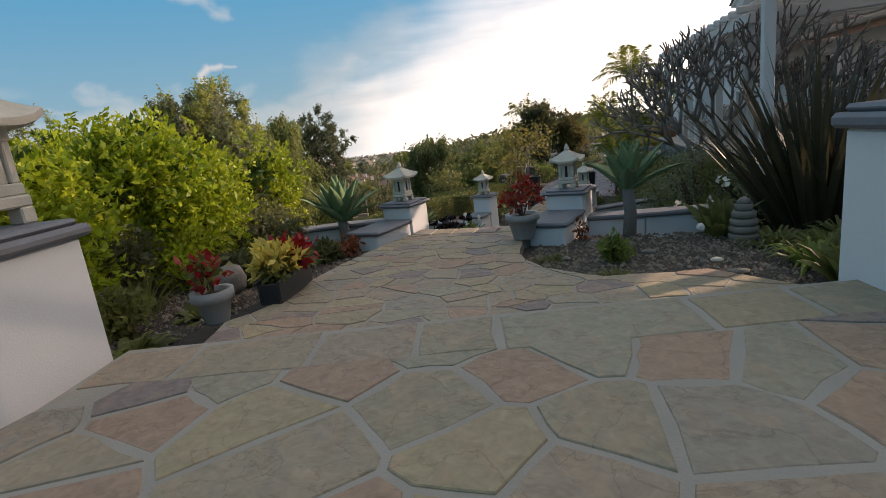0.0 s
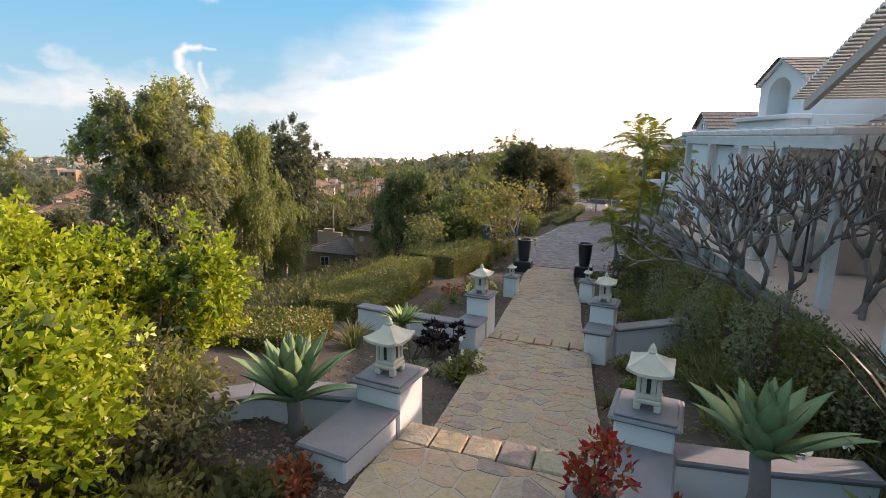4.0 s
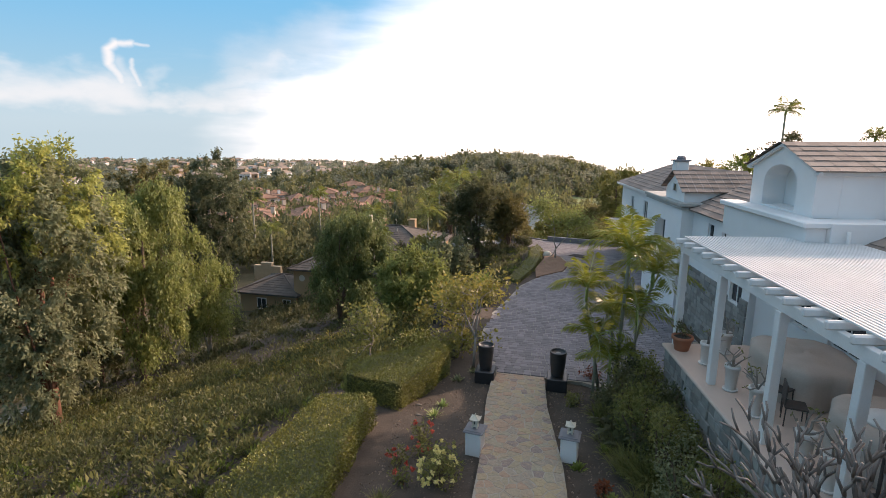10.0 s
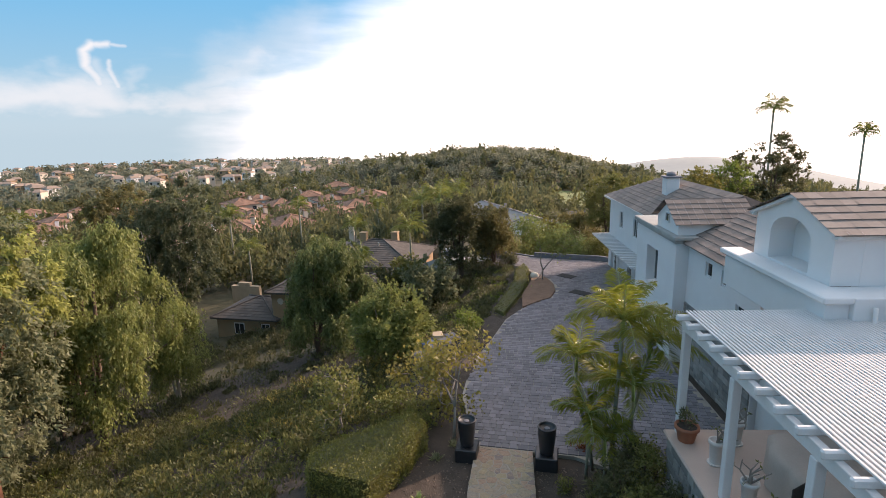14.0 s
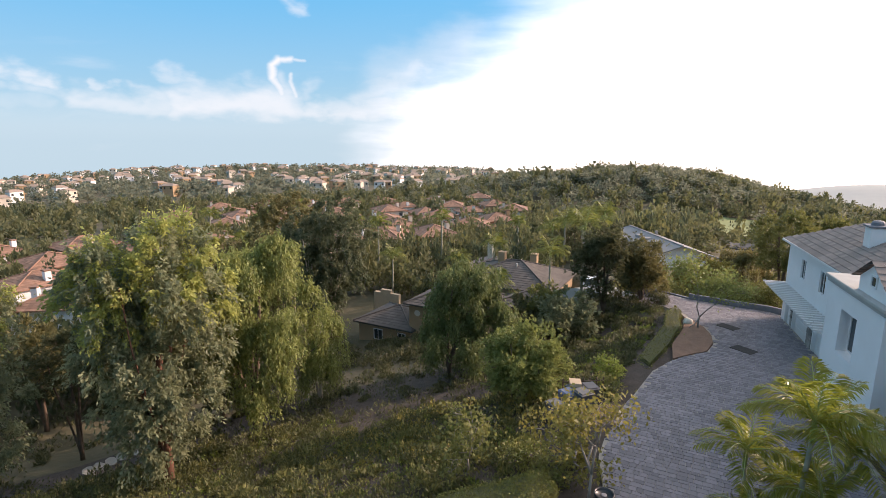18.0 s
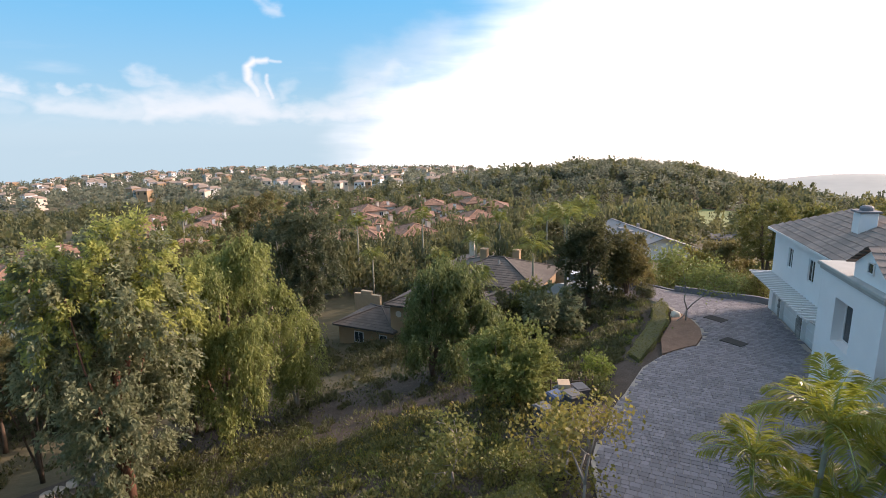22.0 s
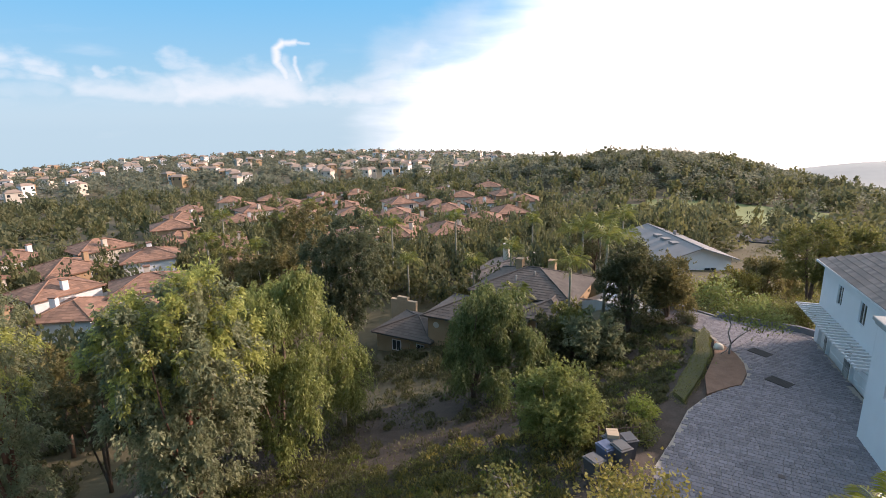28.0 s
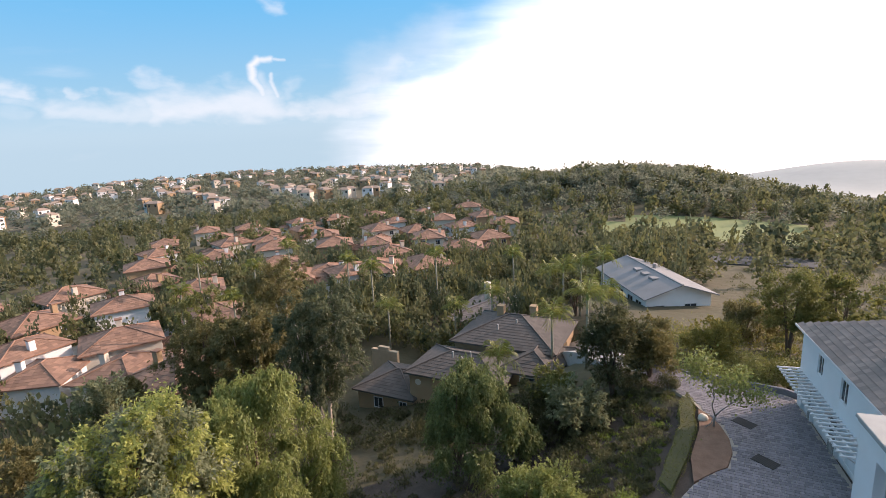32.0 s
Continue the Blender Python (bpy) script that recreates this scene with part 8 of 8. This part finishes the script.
# roads
def road(name, points, width, label, lift=0.25, material="asphalt"):
    pts = []
    for p, q in zip(points, points[1:]):
        k = max(2, int(math.hypot(q[0] - p[0], q[1] - p[1]) / 3))
        pts += [(p[0] + (q[0] - p[0]) * i / k, p[1] + (q[1] - p[1]) * i / k) for i in range(k)]
    pts = np.array(pts + [points[-1]])
    d = unit(np.gradient(pts, axis=0))
    s = np.stack([-d[:, 1], d[:, 0]], 1) * width / 2
    v = []
    for p, q in zip(pts - s, pts + s):
        h = max(gz(*p), gz(*q), gz(*((p + q) / 2))) + lift
        v += [(*p, h), (*q, h), (*p, h - 1.5), (*q, h - 1.5)]
    f = []
    for i in range(len(pts) - 1):
        a, b = 4 * i, 4 * i + 4
        f += [(a, b, b + 1, a + 1), (a + 2, a, a + 1, a + 3)[:0] or (a, a + 2, b + 2, b), (a + 1, b + 1, b + 3, a + 3)]
    return tagged(part(name, Shape().add(v, f), M[material]), label, "road", kind="structure")


road("road_valley", [(-40, 66), (-28, 84), (-16, 91), (-9, 100), (1, 104), (20, 106)], 7, "asphalt road through the valley")
road("road_hill", [(-18.7, 110), (-9, 107)], 6, "asphalt side road", 0.3)
road("road_far", [(-62, 172), (-81, 190), (-107, 222), (-137, 268), (-150, 300)], 8, "curving road on the far hillside", 0.5)
road("road_tract", [(-88, 20), (-86, 33), (-78, 43), (-72, 52), (-60, 60)], 6, "street between the tile-roofed houses", 0.3, "concrete")
road("road_lower", [(-4.6, 30.2), (-7.8, 33.2), (-10.6, 37.0), (-12.0, 39.5)], 3.2, "concrete lane down to the neighbours", 0.1, "concrete")


def car(label, m, paint):
    t = thing("car", label, "car", m, "parked cars")
    rows = [(-2.2, 0.35, 0.75, 0.78), (-2.1, 0.3, 0.92, 0.84), (-1.3, 0.28, 0.95, 0.88), (0.9, 0.28, 0.9, 0.88), (1.9, 0.3, 0.78, 0.84), (2.2, 0.38, 0.62, 0.72)]
    v, f = [], []
    for y, lo, hi, w in rows:
        v += [(-w, y, lo), (-w, y, hi - 0.08), (-w + 0.1, y, hi), (w - 0.1, y, hi), (w, y, hi - 0.08), (w, y, lo)]
    for i in range(len(rows) - 1):
        for j in range(6):
            f.append((i * 6 + j, i * 6 + (j + 1) % 6, (i + 1) * 6 + (j + 1) % 6, (i + 1) * 6 + j))
    f += [tuple(range(6)), tuple(range(30, 36))[::-1]]
    part("body", Shape().add(v, f), M[paint], t)
    g = [(-0.8, -1.9, 0.92), (0.8, -1.9, 0.92), (0.82, 1.0, 0.9), (-0.82, 1.0, 0.9), (-0.6, -1.3, 1.4), (0.6, -1.3, 1.4), (0.6, 0.2, 1.42), (-0.6, 0.2, 1.42)]
    part("windows", Shape().add(g, [(0, 1, 5, 4), (1, 2, 6, 5), (2, 3, 7, 6), (3, 0, 4, 7)]), M["dark_glass"], t)
    part("roof", Shape().box((-0.62, -1.32, 1.40), (0.62, 0.22, 1.46), 0.03), M[paint], t)
    for x in (-0.82, 0.82):
        for y in (-1.35, 1.35):
            part("wheel", Shape().lathe([(0.2, -0.1), (0.32, -0.1), (0.32, 0.1), (0.2, 0.1)], 16, pose(x, y, 0.32, 0, 90, 0)), M["rubber"], t)
    return t


car("white saloon car parked beside the tan house", pose(-12.9, 40.0, gz(-12.9, 40.0) + 0.22, 0, 0, 10), "car_white")
car("white hatchback parked beside the tan house", pose(-10.6, 42.5, gz(-10.6, 42.5) + 0.22, 0, 0, 14), "car_white")
car("white car parked on the tract street", pose(-86, 31.0, gz(-86, 31.0) + 0.4, 0, 0, 60), "car_white")
car("dark car parked on the tract street", pose(-90, 29.0, gz(-90, 29) + 0.4, 0, 0, 60), "car_grey")
car_pad = sheet("parking_court", ((-15.5, 38), (-9.5, 38), (-9.5, 44.5), (-15.5, 44.5)), lambda x, y: gz(x, y) + 0.15, 0.8, M["concrete"], "concrete parking court of the tan house", "pavement")

def valley_places(n, r0, r1, a0, a1, seed, free=None):
    rng = np.random.default_rng(seed)
    r = np.sqrt(rng.uniform(r0 ** 2, r1 ** 2, n))
    a = np.radians(rng.uniform(a0, a1, n))
    p = np.stack([-np.sin(a) * r, np.cos(a) * r - 12], 1)
    if free is not None:
        p = p[[free(x, y) for x, y in p]]
    return p


def clear_ground(x, y):
    if inside(x, y, DRIVE) or (-45 < x < -8 and 22 < y < 44) or (-16 < x < 9 and 30 < y < 70):
        return False
    if ((x - 2) / 30) ** 2 + ((y - 160) / 22) ** 2 < 1:
        return False
    if any(abs(x - a) < 4.9 and abs(y - b) < 4.9 for a, b in HOUSE_SPOTS):
        return False
    if -86 < x < -50 and 2 < y < 36 and int(abs(x * 7 + y * 13)) % 4:
        return False
    return not (x > -27 and y < 30)


rng1 = np.random.default_rng(8)
for k, (m, n, lab) in enumerate((("far_leaf", 780, "mixed green garden trees between the houses in the valley"), ("far_gold", 330, "golden-olive garden trees in the valley"), ("far_dark", 600, "dark conifers and oaks in the valley"))):
    p = valley_places(n, 44, 125, 2, 100, 50 + 7 * k, clear_ground)
    woods("valley_trees", lab, p, rng1.uniform(4.2, 9.4, len(p)), rng1.uniform(3.0, 6.2, len(p)) * (0.7 if k == 2 else 1), m, 170, 0.105, 51 + k)
for k, (m, n, lab) in enumerate((("far_leaf", 1000, "wooded valley floor and hillside"), ("far_gold", 450, "olive-gold trees on the valley side"), ("far_dark", 550, "dark trees on the valley side"))):
    p = valley_places(n, 120, 330, -25, 95, 80 + k, clear_ground)
    woods("valley_woods", lab, p, rng1.uniform(3.5, 9, len(p)), rng1.uniform(3.5, 7.5, len(p)), m, 80, 0.18, 90 + k)
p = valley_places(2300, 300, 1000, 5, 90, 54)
woods("far_woods", "distant tree-covered hillside", p, rng1.uniform(6, 12, len(p)), rng1.uniform(7, 16, len(p)), "hazed_leaf", 60, 0.19, 55)
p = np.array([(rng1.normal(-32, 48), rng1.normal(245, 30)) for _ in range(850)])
woods("hill_woods", "dark tree-covered hill above the valley", p, rng1.uniform(4, 7.5, len(p)), rng1.uniform(6, 11, len(p)), "hazed_leaf", 120, 0.105, 56)
p = valley_places(900, 56, 300, -40, 5, 57, clear_ground)
woods("right_woods", "hazy trees below the drive", p, rng1.uniform(3, 7, len(p)), rng1.uniform(3, 7, len(p)), "far_leaf", 115, 0.125, 58)
# ---- flagstones and pavers ----
def clip_poly(poly, p, n):
    """The part of a convex polygon on the side of p against n."""
    out = []
    for a, b in zip(poly, poly[1:] + poly[:1]):
        da, db = (a[0] - p[0]) * n[0] + (a[1] - p[1]) * n[1], (b[0] - p[0]) * n[0] + (b[1] - p[1]) * n[1]
        if da <= 0:
            out.append(a)
        if (da < 0 < db) or (db < 0 < da):
            t = da / (da - db)
            out.append((a[0] + (b[0] - a[0]) * t, a[1] + (b[1] - a[1]) * t))
    return out


def hull(points):
    """The convex outline round some places, counter-clockwise."""
    pts, out = sorted(points), []
    for run in (pts, pts[::-1]):
        side = []
        for p in run:
            while len(side) > 1 and (side[-1][0] - side[-2][0]) * (p[1] - side[-2][1]) - (side[-1][1] - side[-2][1]) * (p[0] - side[-2][0]) <= 1e-6:
                side.pop()
            side.append(p)
        out += side[:-1]
    return out


def to_edge(p, o):
    """The place on the outline o nearest to p."""
    a, b = o, np.roll(o, -1, 0)
    d = b - a
    t = np.clip(((np.array(p) - a) * d).sum(1) / ((d * d).sum(1) + 1e-9), 0, 1)
    q = a + d * t[:, None]
    return tuple(q[np.argmin(((q - p) ** 2).sum(1))])


def stones(outline, cell, seed, gap=0.022):
    """Crazy paving over an outline: shrunken cells of a jittered lattice."""
    rng = np.random.default_rng(seed)
    o = np.array(outline)
    lo, hi = o.min(0) - cell, o.max(0) + cell
    pts = []
    j = 0
    y = lo[1]
    while y < hi[1]:
        x = lo[0] + (0.5 * cell if j % 2 else 0)
        while x < hi[0]:
            pts.append((x + rng.uniform(-0.45, 0.45) * cell, y + rng.uniform(-0.45, 0.45) * cell))
            x += cell
        y += cell * 0.85
        j += 1
    pts = np.array(pts)[rng.uniform(size=len(pts)) > 0.2]
    poly_in = [tuple(p) for p in outline]
    for p in pts:
        near = pts[(np.abs(pts - p).max(1) < 2.6 * cell) & (np.abs(pts - p).max(1) > 1e-6)]
        cellp = [(p[0] - 2 * cell, p[1] - 2 * cell), (p[0] + 2 * cell, p[1] - 2 * cell), (p[0] + 2 * cell, p[1] + 2 * cell), (p[0] - 2 * cell, p[1] + 2 * cell)]
        for q in near:
            d = q - p
            l = math.hypot(*d)
            n = d / l
            cellp = clip_poly(cellp, p + d / 2 - n * gap / 2, n)
            if len(cellp) < 3:
                break
        if len(cellp) < 3:
            continue
        c = np.mean(cellp, 0)
        if not inside(c[0], c[1], poly_in) and sum(inside(q[0], q[1], poly_in) for q in cellp) < 2:
            continue
        fit = []
        for a, b in zip(cellp, cellp[1:] + cellp[:1]):
            for q in (a, ((a[0] + b[0]) / 2, (a[1] + b[1]) / 2)):
                q = q if inside(q[0], q[1], poly_in) else to_edge(q, o)
                if not fit or math.hypot(q[0] - fit[-1][0], q[1] - fit[-1][1]) > 0.015:
                    fit.append(q)
        fit = hull(fit)
        x_, y_ = np.array(fit).T
        if len(fit) > 3 and 0.5 * np.sum(x_ * np.roll(y_, -1) - np.roll(x_, -1) * y_) > 0.012:
            yield fit


def stone_shape(poly, z_of, lift, rng):
    """One flagstone: a chamfered slab with slightly wavy edges."""
    ring = []
    for a, b in zip(poly, poly[1:] + poly[:1]):
        l = math.hypot(b[0] - a[0], b[1] - a[1])
        k = 1 if l < 0.2 else 2
        for i in range(k):
            t = i / k
            w = 0.02 if i else 0.0
            ring.append((a[0] + (b[0] - a[0]) * t + rng.uniform(-w, w), a[1] + (b[1] - a[1]) * t + rng.uniform(-w, w)))
    c = np.mean(ring, 0)
    n = len(ring)
    v = [(x, y, z_of(x, y) - 0.03) for x, y in ring]
    v += [(x, y, z_of(x, y) + lift - 0.006) for x, y in ring]
    v += [(c[0] + (x - c[0]) * 0.98, c[1] + (y - c[1]) * 0.98, z_of(x, y) + lift) for x, y in ring]
    f = [(i, (i + 1) % n, n + (i + 1) % n, n + i) for i in range(n)] + [(n + i, n + (i + 1) % n, 2 * n + (i + 1) % n, 2 * n + i) for i in range(n)] + [tuple(range(2 * n, 3 * n))]
    return v, f


def lay(outline, parent, z_of, cell, seed, most, gap=0.022):
    rng = np.random.default_rng(seed + 1)
    done, rest = 0, Shape()
    polys = sorted(stones(outline, cell, seed, gap), key=lambda p: np.mean(p, 0)[1])
    for poly in polys:
        v, f = stone_shape(poly, z_of, rng.uniform(0.0, 0.009), rng)
        if done < most:
            part("flagstone", Shape().add(v, f), M["flag"], parent)
            done += 1
        else:
            rest.add(v, f)
    if rest.n:
        tagged(part("flagstones", rest, M["flag"], parent), kind="stuff")


lay(WALK, walkway, lambda x, y: walk_z(y) - 0.018, 0.265, 901, 300)
lay(PATIO[::-1], patio, lambda x, y: float(np.interp(y, (-23.2, -17.9), (2.50, 2.16))) - 0.018, 0.31, 902, 300)
edge_a, edge_b = np.array((1.18, -23.2)), np.array((5.5, -21.62))
edge_d = (edge_b - edge_a) / np.linalg.norm(edge_b - edge_a)
edge_n = np.array((edge_d[1], -edge_d[0]))
re_, s0 = np.random.default_rng(904), 0.0
for w in (0.55, 0.8, 0.62, 0.48, 1.15, 0.6, 0.5):
    p0, p1 = edge_a + edge_d * (s0 + 0.025), edge_a + edge_d * (s0 + w - 0.025)
    depth = 0.5 + re_.uniform(-0.03, 0.0)
    ring = [p0 + edge_n * depth, p0 + edge_n * 0.02, p1 - edge_n * re_.uniform(0, 0.03), p1 + edge_n * depth]
    v, f = stone_shape([tuple(p) for p in ring[::-1]][::-1], lambda x, y: 2.62 - 0.018, 0.006, re_)
    part("edge_stone", Shape().add(v, f), M["flag"], terrace)
    s0 += w
INNER = tuple((x + 0.52 * edge_n[0], y + 0.52 * edge_n[1]) if i in (0, 5) else (x, y) for i, (x, y) in enumerate(TERRACE))
lay(INNER, terrace, lambda x, y: 2.62 - 0.018, 0.56, 903, 200, 0.042)
# riser stones of the steps
for y, z0, z1, xl, xr, k in ((-17.66, 1.6, 2.14, 0.68, 2.84, 6), (-11.2, 0.35, 0.78, -0.1, 2.24, 6)):
    for i in range(k):
        a, b = xl + (xr - xl) * i / k, xl + (xr - xl) * (i + 1) / k - 0.02
        part("step_stone", Shape().box((a, y - 0.22, z0), (b, y + 0.16 + 0.02 * math.sin(5 * i), z1 + 0.012), 0.015), M["flag"], walkway)

# pavers: courses of three widths across the drive
rp = np.random.default_rng(910)
rest, first = [], 0
y = 0.55
row = 0
xs = [p[0] for p in DRIVE]
while y < 31.0:
    h = (0.26, 0.19, 0.26)[row % 3]
    x = min(xs) + rp.uniform(0, 0.2)
    while x < max(xs):
        w = rp.choice((0.2, 0.27, 0.36))
        c = (x + w / 2, y + h / 2)
        if inside(*c, DRIVE) and inside(x, y, DRIVE) and inside(x + w, y + h, DRIVE):
            l = rp.uniform(-0.003, 0.003)
            if first < 300 and c[1] < 6.0 and -2.3 < c[0] < 2.6:
                g = 0.007
                z = drive_z(*c) + l
                part("paver", Shape().box((x + g, y + g, z - 0.06), (x + w - g, y + h - g, z), 0.006), M["paver"], driveway)
                first += 1
            else:
                rest.append((x, y, w, h, l))
        x += w
    y += h
    row += 1
quad = []
for x, y, w, h, l in rest:
    g, e = 0.006, 0.014
    lo = [(x + g, y + g), (x + w - g, y + g), (x + w - g, y + h - g), (x + g, y + h - g)]
    hi = [(x + e, y + e), (x + w - e, y + e), (x + w - e, y + h - e), (x + e, y + h - e)]
    lo = [(a, b, drive_z(a, b) + l - 0.02) for a, b in lo]
    hi = [(a, b, drive_z(a, b) + l) for a, b in hi]
    quad.append(hi)
    for i in range(4):
        j = (i + 1) % 4
        quad.append([lo[i], lo[j], hi[j], hi[i]])
shape = Shape()
v = np.array(quad).reshape(-1, 20, 3)
for q in v:
    shape.add([*q[0:4], q[4], q[8], q[12], q[16]], [(0, 1, 2, 3), (4, 5, 1, 0), (5, 6, 2, 1), (6, 7, 3, 2), (7, 4, 0, 3)])
tagged(part("pavers", shape, M["paver_rest"], driveway), kind="stuff")
